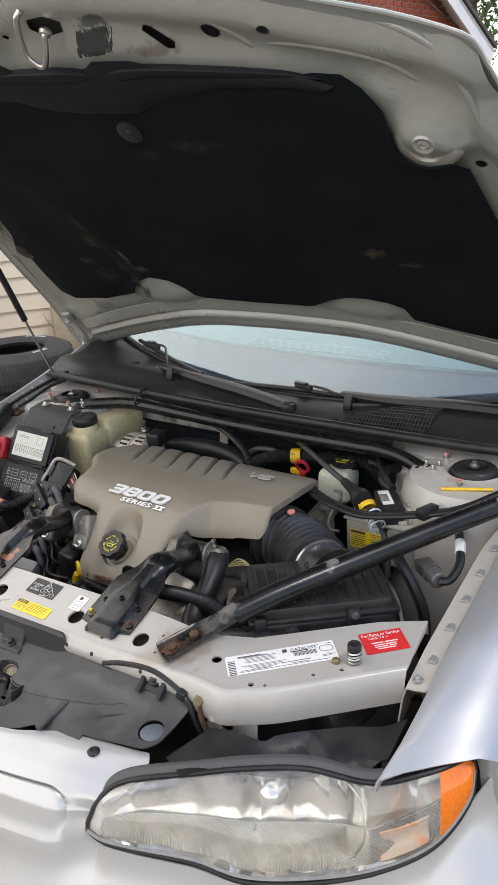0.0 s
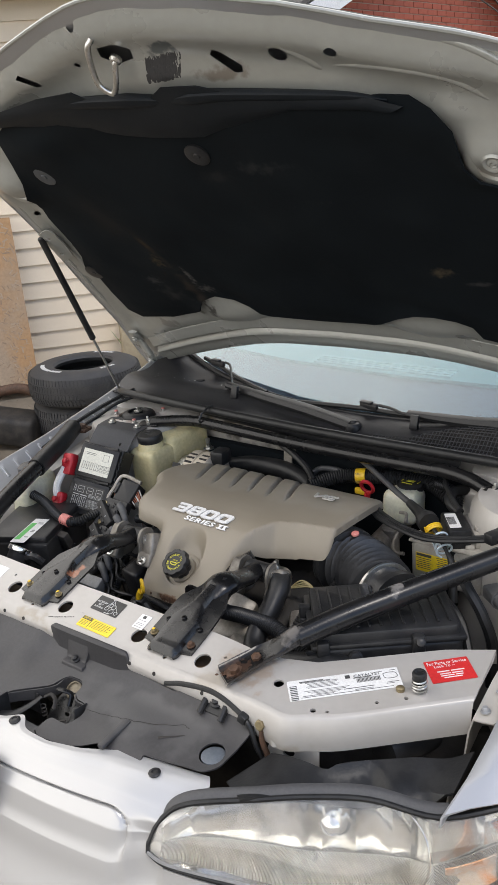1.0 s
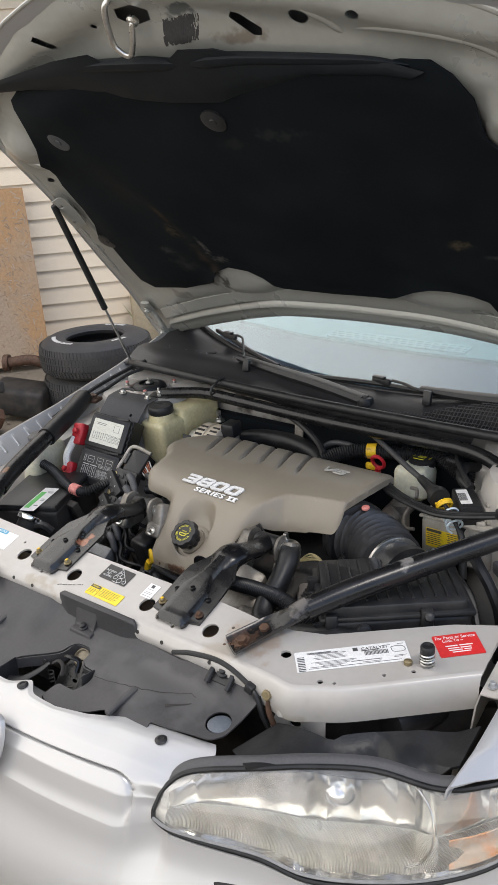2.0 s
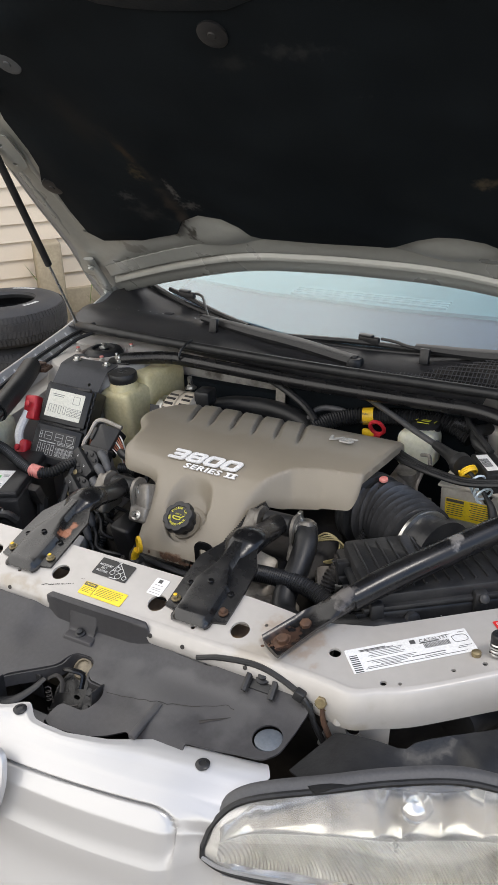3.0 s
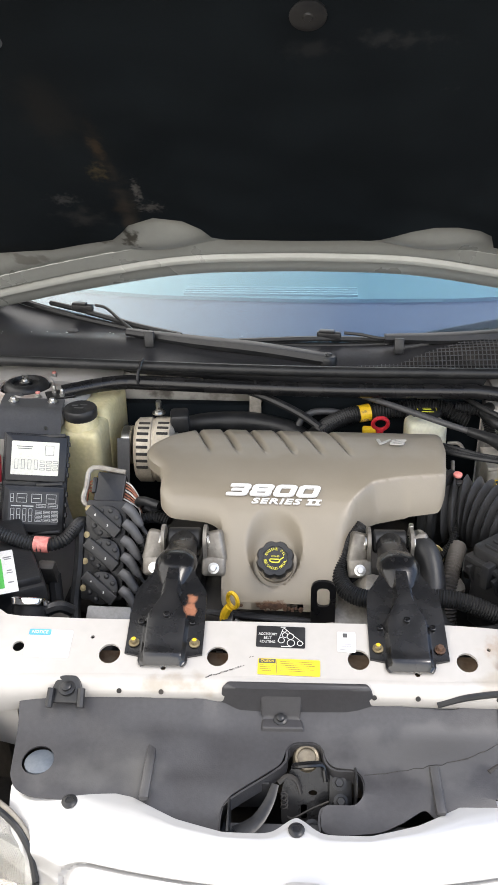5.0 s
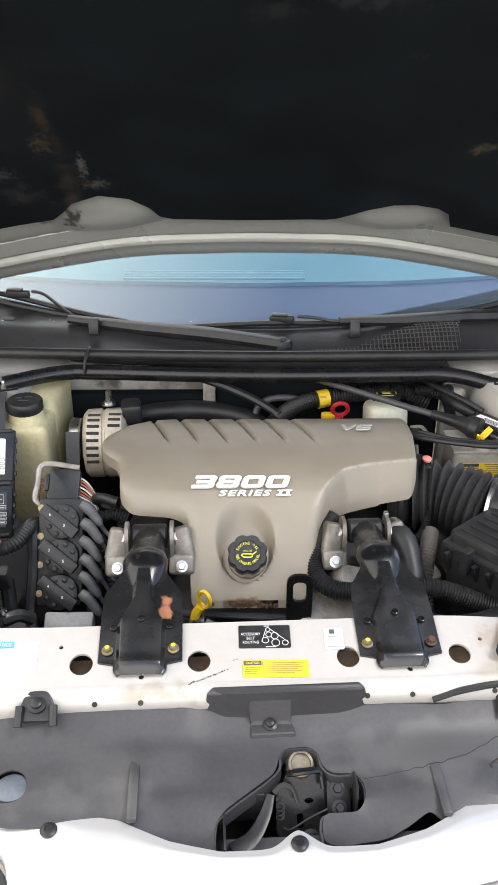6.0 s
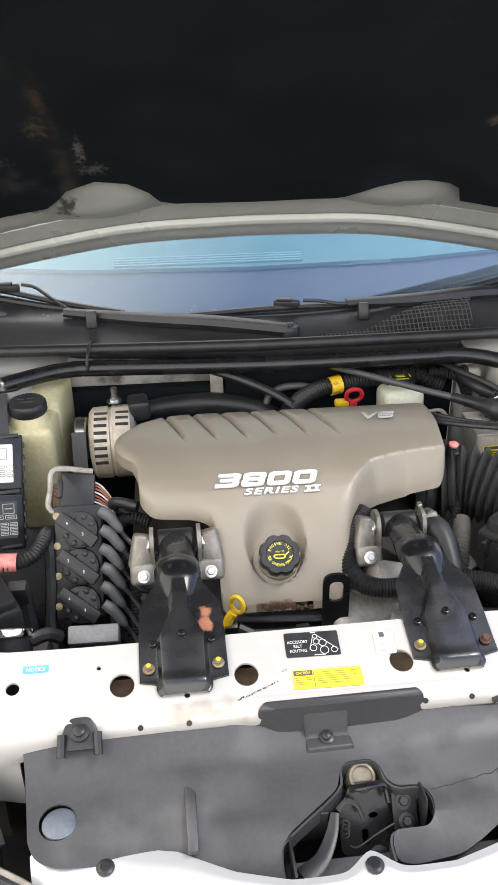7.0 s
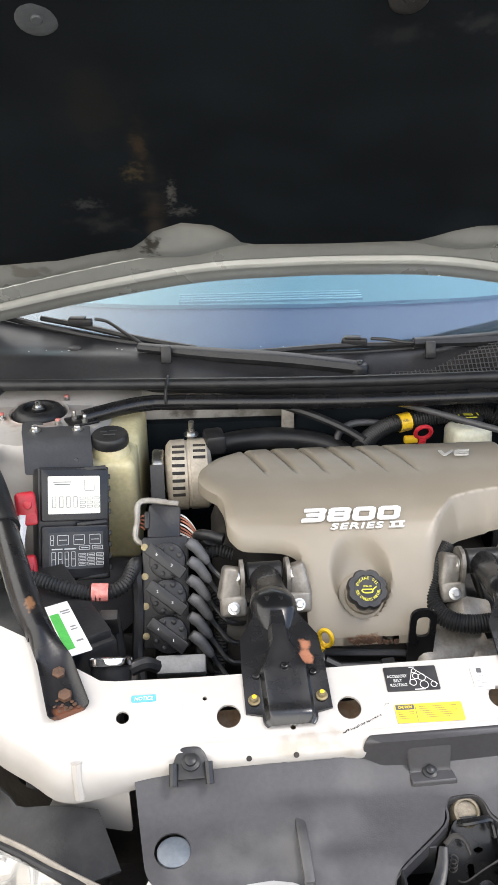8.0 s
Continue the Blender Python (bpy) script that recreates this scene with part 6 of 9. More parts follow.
tube(bm, [(-0.012, -0.150, 0.642), (-0.020, -0.172, 0.634), (-0.036, -0.196, 0.626), (-0.060, -0.212, 0.622)], 0.011, 8, 5, flat=0.2, radii=[0.005, 0.007, 0.009, 0.012])
part("release_lever", bm, BLACK, latch, "dull black release lever")
bm = B()
tube(bm, [(0.000 + 0.0045 * math.cos(k * 0.9), -0.158 + 0.0045 * math.sin(k * 0.9), 0.606 + k * 0.0011) for k in range(26)], 0.0010, 5, 2)
part("spring", bm, DIRTY, latch)
bm = B()
tube(bm, [(0.058, -0.158, 0.622), (0.034, -0.166, 0.616), (0.012, -0.172, 0.606), (0.004, -0.168, 0.604)], 0.0014, 5, 4)
part("return_wire", bm, DIRTY, latch)
bm = B()
box(bm, (0.074, -0.142, 0.628), (0.030, 0.004, 0.055), (-40, 0, 0), 0.002)
part("mounting_tab", bm, BLACK, latch)
bm = B()
hexbolt(bm, (0.072, -0.140, 0.636), (0, -0.6, 0.75), 0.006, 0.006)
hexbolt(bm, (0.074, -0.154, 0.618), (0, -0.6, 0.75), 0.006, 0.006)
hexbolt(bm, (0.036, -0.180, 0.598), (0, -0.6, 0.75), 0.007, 0.006)
pieces("latch_bolt", bm, BLACK, latch)
bm = B()
box(bm, (0.093, -0.152, 0.625), (0.003, 0.030, 0.07), (-8, 0, 0), 0.001)
part("brace", bm, BLACK, latch)
bm = B()
box(bm, (-0.070, -0.205, 0.628), (0.003, 0.050, 0.045), (0, 0, 0), 0.001)
box(bm, (-0.045, -0.150, 0.622), (0.050, 0.003, 0.045), (0, 0, 0), 0.001)
pieces("guide_plate", bm, BLACK, latch)
# ducts beside the lamps
for s in (1, -1):
    bm = B()
    sheet(bm, [(0.0, -0.14), (0.03, -0.06), (0.13, -0.05), (0.20, 0.02), (0.30, 0.10), (0.31, 0.0), (0.16, -0.09), (0.05, -0.17)], lambda x, y: V(s * (0.41 + x) + (0.02 if s < 0 else 0), y, 0.640 + 0.016 * math.sin(x * 22) + 0.020 * ease(0.05, 0.18, x) * ease(-0.1, 0.0, y) + 0.012 * ease(-0.004, 0.004, math.sin(x * 60) * 0.01 + 0.5 * (y + 0.03)) - 0.02 * ease(0.22, 0.28, x)), (), 0.011, 0.004)
    ribbon(bm, [(s * 0.43, -0.14, 0.646), (s * 0.45, -0.06, 0.646)], [(s * 0.40, -0.15, 0.55), (s * 0.42, -0.06, 0.55)], 2)
    part("lamp_duct", bm, RUBBER, guide)
bm = B()
lathe(bm, [(0.034, 0), (0.034, 0.03), (0.038, 0.05), (0.038, 0.12)], (0.575, 0.055, 0.632), (0.35, 0.9, 0), 24)
lathe(bm, [(0.034, 0), (0.034, 0.03), (0.038, 0.05), (0.038, 0.12)], (-0.50, 0.03, 0.635), (-0.35, 0.9, 0), 24)
pieces("intake_snorkel", bm, BLACK, guide)
bm = B()
box(bm, (0.505, -0.01, 0.675), (0.028, 0.012, 0.03), (-25, 0, 25), 0.003)
box(bm, (-0.495, -0.022, 0.672), (0.028, 0.012, 0.03), (-25, 0, -25), 0.003)
pieces("connector", bm, BLACK, guide)
bm = B()
tube(bm, [(0.21, -0.05, 0.69), (0.25, -0.048, 0.702), (0.31, -0.045, 0.708), (0.36, -0.05, 0.70), (0.395, -0.058, 0.685), (0.41, -0.06, 0.65), (0.42, -0.055, 0.62)], 0.0045, 8, 6)
box(bm, (0.385, -0.057, 0.692), (0.016, 0.014, 0.016), (0, 20, 0), 0.003)
part("release_cable", bm, RUBBER, guide)
# channel under the support's holes
bm = B()
box(bm, (0, 0.010, 0.684), (0.72, 0.07, 0.004), (17, 0, 0), 0.001)
part("support_channel", bm, RUSTY, support, "rust-stained channel")
# closed bottom and radiator below
bm = B()
box(bm, (0, -0.13, 0.48), (1.0, 0.20, 0.02), (0, 0, 0), 0.005)
part("front_floor", bm, DIRTY, car)
bm = B()
box(bm, (0, 0.02, 0.46), (0.86, 0.05, 0.44), (0, 0, 0), 0.008)
part("radiator", bm, DIRTY, car)
bm = B()
box(bm, (0.55, 0.10, 0.44), (0.36, 0.02, 0.40), (0, 0, 38), 0.005)
box(bm, (-0.55, 0.10, 0.44), (0.36, 0.02, 0.40), (0, 0, -38), 0.005)
pieces("side_baffle", bm, DIRTY, car)


# ---- engine bay ----
bm = B()
box(bm, (0, 0.42, 0.30), (1.24, 0.84, 0.02), (0, 0, 0), 0.004)
part("undertray", bm, DIRTY, car)
block = thing("engine", (0, 0.42, 0.3), "grimy aluminium and black engine block", "engine")
bm = B()
box(bm, (-0.02, 0.46, 0.50), (0.50, 0.34, 0.36), (12, 0, 0), 0.03, 3)
box(bm, (0.0, 0.30, 0.58), (0.34, 0.10, 0.14), (35, 0, 0), 0.02, 3)
part("cylinder_block", bm, DIRTY, block)
bm = B()
box(bm, (0.10, 0.255, 0.60), (0.13, 0.10, 0.10), (30, 0, 15), 0.02, 3)
box(bm, (0.16, 0.24, 0.54), (0.10, 0.10, 0.16), (40, 10, 20), 0.02, 3)
pieces("front_casting", bm, ALU, block, "dull cast aluminium casing")
bm = B()
box(bm, (-0.185, 0.285, 0.60), (0.055, 0.07, 0.14), (12, 0, -8), 0.008, 3)
part("sensor_housing", bm, BLACK, block, "black plastic housing")
bm = B()
tube(bm, [(-0.20, 0.335, 0.655), (-0.15, 0.315, 0.66), (-0.11, 0.305, 0.665), (-0.07, 0.305, 0.665)], 0.013, 12, 8, 0.005, 0.0012)
part("heater_hose", bm, RUBBER, block)
for dz, dy, r in ((0.016, 0.012, 0.006), (0.006, -0.012, 0.007)):
    bm = B()
    tube(bm, [(-0.15, 0.225 + dy, 0.60 + dz), (-0.07, 0.208 + dy, 0.608 + dz), (0.01, 0.204 + dy, 0.606 + dz), (0.07, 0.208 + dy, 0.597 + dz), (0.13, 0.215 + dy, 0.58 + dz)], r, 8, 6)
    part("engine_cable", bm, GREYRUB, block, "greyed black cable sleeve")
bm = B()
tube(bm, [(-0.13, 0.215, 0.60), (-0.06, 0.20, 0.605), (0.02, 0.205, 0.60), (0.06, 0.20, 0.59), (0.12, 0.20, 0.57)], 0.012, 8, 5)
tube(bm, [(-0.10, 0.20, 0.625), (-0.05, 0.19, 0.60), (0.0, 0.18, 0.57), (0.03, 0.17, 0.52)], 0.009, 8, 5)
tube(bm, [(-0.14, 0.19, 0.58), (-0.05, 0.18, 0.585), (0.08, 0.175, 0.57)], 0.008, 8, 5)
pieces("wiring_loom", bm, RUBBER, block)
bm = B()
box(bm, (0.0, 0.195, 0.61), (0.022, 0.018, 0.03), (10, 0, 8), 0.003)
box(bm, (-0.11, 0.20, 0.63), (0.02, 0.02, 0.02), (20, 0, 0), 0.003)
pieces("loom_clip", bm, BLACK, block)
# lifting loop
bm = B()
sheet(bm, rounded([(-0.02, -0.11), (0.02, -0.11), (0.021, 0.024), (-0.021, 0.024)], 0.019, 5), lambda x, y: V(0.051 + x, 0.205 - 0.02 * y, 0.692 + y), [rounded([(-0.0105, -0.028), (0.0105, -0.028), (0.0105, 0.010), (-0.0105, 0.010)], 0.0105, 5)], 0.02, 0.005)
part("lifting_loop", bm, GLOSSY, block, "black steel lifting loop")

# engine cover
cover = thing("engine_cover", (0, 0.4, 0.65), "taupe plastic engine cover with silver lettering", "engine cover")
CZ = [(0.20, 0.655), (0.215, 0.668), (0.26, 0.722), (0.30, 0.765), (0.325, 0.785), (0.345, 0.796), (0.38, 0.806), (0.43, 0.812), (0.50, 0.816), (0.56, 0.813), (0.595, 0.804), (0.62, 0.788)]
CO = [(-0.122, 0.212), (0.074, 0.212), (0.079, 0.262), (0.090, 0.30), (0.112, 0.335), (0.145, 0.36), (0.19, 0.374), (0.257, 0.386), (0.266, 0.40), (0.277, 0.50), (0.277, 0.588), (0.265, 0.602), (0.15, 0.607), (0.0, 0.608), (-0.15, 0.604), (-0.21, 0.59), (-0.258, 0.55), (-0.286, 0.505), (-0.292, 0.47), (-0.278, 0.44), (-0.255, 0.42), (-0.247, 0.39), (-0.244, 0.345), (-0.225, 0.325), (-0.155, 0.32), (-0.132, 0.31), (-0.126, 0.29)]
CO = rounded(CO, 0.012, 3)


ARM = [(0.074, 0.20), (0.079, 0.262), (0.090, 0.30), (0.112, 0.335), (0.145, 0.36), (0.19, 0.374), (0.32, 0.394)]


def run_gap(p, line):
    """Distance from a point of the plan to an open line."""
    q, best = Vector(p), 9.0
    for a, b in zip(line, line[1:]):
        a, b = Vector(a), Vector(b)
        t = max(0.0, min(1.0, (q - a).dot(b - a) / (b - a).length_squared))
        best = min(best, (q - a.lerp(b, t)).length)
    return best


def cz(x, y):
    z = table(CZ, y)
    z += 0.5 * (table(CZ, y + 0.012) + table(CZ, y - 0.012)) - z
    g = edge_gap((x, y), CO)
    z -= (0.008 if x < 0.2 else 0.005) * (1 - min(1, g / (0.020 if x < 0.2 else 0.010))) ** 2
    for k in range(6):
        gx, gy = -0.19 + k * 0.053, 0.525
        dx, dy = x - gx, y - gy
        along, across = dx * -0.35 + dy * 0.94, dx * 0.94 + dy * 0.35
        z -= 0.010 * ease(0.013, 0.0, across) * ease(-0.003, 0.001, across) * ease(-0.075, -0.02, along) * ease(0.10, 0.06, along)
    d2 = ((x + 0.034) / 0.050) ** 2 + ((y - 0.275) / 0.049) ** 2
    z -= 0.035 * (1 - ease(0.42, 1.0, d2))
    # shoulder bevel along the right arm
    # steep facet below the crease of the right arm
    if x > 0.06 and y < 0.45:
        z -= 1.7 * max(0.0, 0.026 * ease(0.065, 0.15, x) * ease(0.22, 0.32, y) - run_gap((x, y), ARM))
    return z


bm = B()
sheet(bm, CO, lambda x, y: V(x, y, cz(x, y)), (), 0.0043, 0, lambda c: (0, -0.004 if c.y < 0.42 else 0.002, -0.012 if c.y < 0.26 else (-0.014 if c.x > 0.1 else -0.022)))
part("cover_shell", bm, TAN, cover, "taupe moulded cover shell", 50)


def on_cover(x, y):
    d = 0.006
    uy = V(0, 2 * d, table(CZ, y + d) - table(CZ, y - d))
    return plane_at((x, y, table(CZ, y) + 0.0008), (1, 0, 0), uy)


BAND = [(0.14, 1), (0.86, 1), (1, 0.88), (1, 0.60), (0.94, 0.5), (1, 0.40), (1, 0.12), (0.86, 0), (0.14, 0), (0, 0.12), (0, 0.40), (0.06, 0.5), (0, 0.60), (0, 0.88)]
GLYPHS = {"3": ([(0, 1), (0.86, 1), (1, 0.88), (1, 0.60), (0.94, 0.5), (1, 0.40), (1, 0.12), (0.86, 0), (0, 0), (0, 0.23), (0.72, 0.23), (0.72, 0.39), (0.14, 0.39), (0.14, 0.61), (0.72, 0.61), (0.72, 0.77), (0, 0.77)], ()),
          "8": (BAND, ([(0.27, 0.62), (0.73, 0.62), (0.73, 0.77), (0.27, 0.77)], [(0.27, 0.23), (0.73, 0.23), (0.73, 0.39), (0.27, 0.39)])),
          "0": ([(0.16, 1), (0.84, 1), (1, 0.86), (1, 0.14), (0.84, 0), (0.16, 0), (0, 0.14), (0, 0.86)], ([(0.27, 0.25), (0.73, 0.25), (0.73, 0.75), (0.27, 0.75)],)),
          "V": ([(0, 1), (0.20, 1), (0.50, 0.26), (0.86, 1), (1, 1), (0.58, 0), (0.42, 0)], ()),
          "6": ([(1, 1), (0.22, 1), (0, 0.84), (0, 0.14), (0.14, 0), (0.86, 0), (1, 0.14), (1, 0.48), (0.86, 0.62), (0.22, 0.62), (0.22, 0.83), (0.92, 0.83)], ([(0.22, 0.16), (0.78, 0.16), (0.78, 0.45), (0.22, 0.45)],)),
          "I": ([(0, 1), (1, 1), (1, 0.80), (0.72, 0.80), (0.72, 0.20), (1, 0.20), (1, 0), (0, 0), (0, 0.20), (0.28, 0.20), (0.28, 0.80), (0, 0.80)], ())}


def wide_glyph(name, ch, m, w, h, lean, depth, material, parent, label=""):
    """A broad slanting character cut from sheet, in the plane of m."""
    outer, inner = GLYPHS[ch]

    def put(q):
        return [((x - 0.5) * w + lean * (y - 0.5) * h, (y - 0.5) * h) for x, y in q]
    bm = B()
    sheet(bm, rounded(put(outer), h * 0.075, 3), lambda x, y: m @ V(x, y, depth), [rounded(put(q), h * 0.055, 2) for q in inner], 0.012, depth * 0.9, None, m.to_3x3().col[2])
    return part(name, bm, material, parent, label)


for body, dx in (("3", -0.0615), ("8", -0.0205), ("0", 0.0205), ("0", 0.0615)):
    wide_glyph("numeral", body, on_cover(-0.040 + dx, 0.350), 0.0375, 0.0275, 0.32, 0.0035, SILVERTXT, cover, "raised silver numeral")
lettering("series_badge", "SERIES", on_cover(-0.034, 0.330), 0.088, 0.0112, 0.003, SILVERTXT, cover, 0.25, "raised silver lettering", 1.14, 0.020)
for dx in (0.025, 0.0375):
    wide_glyph("series_numeral", "I", on_cover(dx, 0.330), 0.0125, 0.0112, 0.3, 0.0028, SILVERTXT, cover)
for ch, x, w in (("V", 0.158, 0.029), ("6", 0.188, 0.027)):
    wide_glyph("cylinder_badge", ch, on_cover(x, 0.513) @ pose(0, 0, 0.004), w, 0.022, 0.35, 0.003, BADGE, cover, "raised grey lettering")
capd = V(0, -0.62, 0.78).normalized()
cb = V(-0.031, 0.265, 0.697)
bm = B()
lathe(bm, [(0.040, -0.006), (0.040, 0.004), (0.036, 0.006), (0.031, 0.006), (0.030, 0.012)], cb, capd, 28)
part("filler_ring", bm, TAN, cover)
bm = B()
lathe(bm, [(0.023, 0.0), (0.023, 0.026), (0.030, 0.030), (0.0325, 0.033), (0.0325, 0.043), (0.030, 0.047), (0.022, 0.047), (0.0212, 0.0455), (0.004, 0.0455)], cb, capd, 56, lobes=8, depth=0.10)
cap = part("oil_cap", bm, BLACK, cover, "black oil filler cap with yellow print")
pm = plane_at(cb + capd * 0.0458, (1, 0, 0), (0, 0.78, 0.62))
bm = B()
tube(bm, [pm @ V(x, y, 0.0) for x, y in ((-0.010, -0.002), (-0.006, -0.006), (0.006, -0.006), (0.008, -0.002), (0.014, 0.003))], 0.0012, 5, 4)
tube(bm, [pm @ V(x, y, 0.0) for x, y in ((-0.009, -0.001), (0.007, -0.001))], 0.0012, 5, 2)
part("oil_symbol", bm, CAPINK, cap)
lettering("cap_word", "10W-30", pm @ pose(0, 0.004, 0), 0.013, 0.0032, 0.0003, CAPINK, cap)
for txt, r, a0, a1, flip in (("ENGINE OIL", 0.0170, 155, 25, False), ("SEE OWNER'S MANUAL", 0.0170, 190, 350, True)):
    for i, ch in enumerate(txt):
        if ch == " ":
            continue
        a = radians(a0 + (a1 - a0) * i / (len(txt) - 1))
        rot = math.degrees(a) - 90 if not flip else math.degrees(a) + 90
        lettering("cap_letter", ch, pm @ pose(r * math.cos(a), r * math.sin(a), 0, 0, 0, rot), 0.0013 if ch in "I'" else 0.0032, 0.0044, 0.0003, CAPINK, cap)
bm = B()
for k in range(40):
    x = random.gauss(-0.03, 0.018)
    lathe(bm, [(random.uniform(0.002, 0.005), 0), (0.001, 0.0006)], (x, 0.209, 0.652 + random.uniform(-0.004, 0.006)), (0, -1, 0.3), 7)
tagged(part("rust_stain", bm, RUST, cover), kind="stuff")

# dipsticks
dip = thing("oil_dipstick", (-0.107, 0.196, 0.60), "yellow ring-pull oil dipstick", "dipstick")
bm = B()
c = V(-0.100, 0.198, 0.672)
tube(bm, [c + V(0.009 * math.cos(t * 0.65), -0.006 * math.cos(t * .65), 0.0145 * math.sin(t * 0.65)) for t in range(11)], 0.0036, 8, 3)
tube(bm, [c + V(-0.006, 0, -0.014), c + V(-0.013, 0.0, -0.026), c + V(-0.016, 0.0, -0.04)], 0.008, 8, 3)
part("ring_pull", bm, YELLOW, dip)
bm = B()
tube(bm, [(-0.118, 0.198, 0.635), (-0.125, 0.205, 0.58), (-0.13, 0.22, 0.5)], 0.006, 8, 4)
part("dipstick_tube", bm, STEEL, dip)
dip = thing("gearbox_dipstick", (0.17, 0.70, 0.72), "red ring-pull gearbox dipstick", "dipstick")
bm = B()
c = V(0.168, 0.698, 0.775)
tube(bm, [c + V(0.016 * math.cos(t * 0.65), -0.006 * math.sin(t * .65), 0.016 * math.sin(t * 0.65)) for t in range(11)], 0.0045, 8, 3)
tube(bm, [c + V(0, 0, -0.016), c + V(-0.004, 0, -0.05)], 0.0075, 8, 3)
part("ring_pull", bm, RED, dip)

# engine mount struts
def mount(cx, rusty):
    s = thing("engine_mount_strut", (cx, 0.02, 0.73), "black pressed-steel engine mount strut" + (" with a rusty flaked patch" if rusty else " with chipped edges"), "engine mount", "engine mount struts")
    # bracket plate: wide flanges with a raised channel
    def base(y):
        return table([(-0.03, zs(cx, -0.02) + 0.004), (0.0, zs(cx, 0.0) + 0.004), (0.05, zs(cx, 0.05) + 0.005), (0.09, 0.757), (0.16, 0.775), (0.19, 0.775)], y)

    def chan(y):
        return table([(-0.022, 0.024), (-0.016, 0.029), (0.052, 0.030), (0.090, 0.0125), (0.14, 0.0105), (0.19, 0.020)], y)

    def bz(x, y):
        w = chan(y)
        return base(y) + 0.012 * (1 - ease(w - 0.003, w + 0.003, abs(x - cx)))
    bm = B()
    rows = []
    for k in range(46):
        y = -0.022 + 0.187 * k / 45
        w = chan(y)
        plate_w = table([(-0.022, 0.0), (-0.0045, 0.0), (-0.004, 0.056), (0.06, 0.056), (0.105, 0.054), (0.142, 0.032), (0.165, 0.030)], y)
        plate_w = max(plate_w, w + 0.0062)
        up = 0.012 * ease(-0.0225, -0.016, y)
        cols = [(-plate_w, 0), (-(w + 0.006), 0), (-(w + 0.003), 0.06), (-w, 0.5), (-(w - 0.002), 0.94), (-(w - 0.004), 1), (-w * 0.4, 1), (w * 0.4, 1), (w - 0.004, 1), (w - 0.002, 0.94), (w, 0.5), (w + 0.003, 0.06), (w + 0.006, 0), (plate_w, 0)]
        rows.append([bm.verts.new((cx + u, y, base(y) + up * f)) for u, f in cols])
    for r0, r1 in zip(rows, rows[1:]):
        for q in range(13):
            bm.faces.new((r0[q], r0[q + 1], r1[q + 1], r1[q]))
    thicken(bm, 0.004)
    plate = part("bracket", bm, GLOSSL, s, "glossy black pressed bracket")
    for dx, y, material in ((-0.044, 0.014, BRASS), (0.044, 0.014, BRASS if cx < 0 else RUST)):
        bm = B()
        hexbolt(bm, (cx + dx, y, bz(cx + dx, y) + 0.001), (0, -0.2, 1), 0.0054, 0.006, 1.45)
        pieces("bolt", bm, material, plate)
    bm = B()
    for dx, y in ((-0.038, 0.048), (0.0, 0.05), (0.038, 0.048)):
        lathe(bm, [(0.005, 0), (0.005, 0.0025), (0.0035, 0.003), (0.003, 0.001)], (cx + dx, y, bz(cx + dx, y) + 0.001), (0, -0.2, 1), 14)
    pieces("rivet", bm, GLOSSY, plate)
    bm = B()
    for dx in ((-0.044, 0.044) if rusty else (-0.044,)):
        lathe(bm, [(0.0034, 0), (0.0022, 0.0006)], (cx + dx, 0.0125, bz(cx + dx, 0.014) + 0.0099), (0, -0.2, 1), 7)
    pieces("paint_dab", bm, YELLOW, plate)
    # waisted arm up to the rubber bush
    bm = B()
    pts = [(cx, 0.098, 0.752), (cx, 0.128, 0.760), (cx, 0.155, 0.767), (cx, 0.18, 0.766), (cx, 0.205, 0.758), (cx, 0.24, 0.749), (cx, 0.278, 0.747)]
    tube(bm, pts, 0.03, 18, 8, flat=0.6, radii=[0.006, 0.022, 0.032, 0.034, 0.031, 0.027, 0.025, 0.025])
    part("arm", bm, GLOSSY, s)
    bm = B()
    cyl(bm, (cx - 0.028, 0.282, 0.742), (cx + 0.028, 0.282, 0.742), 0.020, seg=24, bev=0.003)
    part("bush", bm, RUBBER, s)
    bm = B()
    for sx in (-1, 1):
        prism(bm, rounded([(-0.022, -0.055), (0.030, -0.055), (0.026, 0.012), (0.012, 0.026), (-0.012, 0.026), (-0.024, 0.008)], 0.010), plane_at((cx + sx * 0.036 - 0.003, 0.278, 0.742), (0, 1, 0), (0, 0, 1)), 0.006)
        box(bm, (cx + sx * 0.053, 0.280, 0.728), (0.034, 0.034, 0.056), (-28, sx * -14, 0), 0.007, 3)
        box(bm, (cx + sx * 0.051, 0.260, 0.702), (0.042, 0.028, 0.034), (-28, 0, 0), 0.007, 3)
    pieces("bush_bracket", bm, CASTB if rusty else GRIMY, s, "dull cast alloy bush bracket")
    bm = B()
    for sx in (-1, 1):
        hexbolt(bm, (cx + sx * 0.040, 0.278, 0.742), (sx, 0, 0), 0.009, 0.009)
        hexbolt(bm, (cx + sx * 0.051, 0.246, 0.706), (0, -0.75, 0.65), 0.0065, 0.008, 1.5)
    pieces("pivot_bolt", bm, STEEL, s)
    return s


struts = [mount(-0.178, True), mount(0.173, False)]
# the nose sits turned a little against the bay
for ob in [support, stop, guide, latch] + struts + [o for o in car.children if o.name.split(".")[0] in ("support_face", "support_flange", "radiator")]:
    settle(ob, (0.10, 0, 0.7), 2.3, (-0.003 if ob in (guide, latch) else 0, 0.003, 0))
for ob in [fascia] + [o for o in car.children if o.name.split(".")[0] == "headlamp"]:
    settle(ob, (0.10, 0, 0.7), 2.3, (-0.010, 0.003, 0))

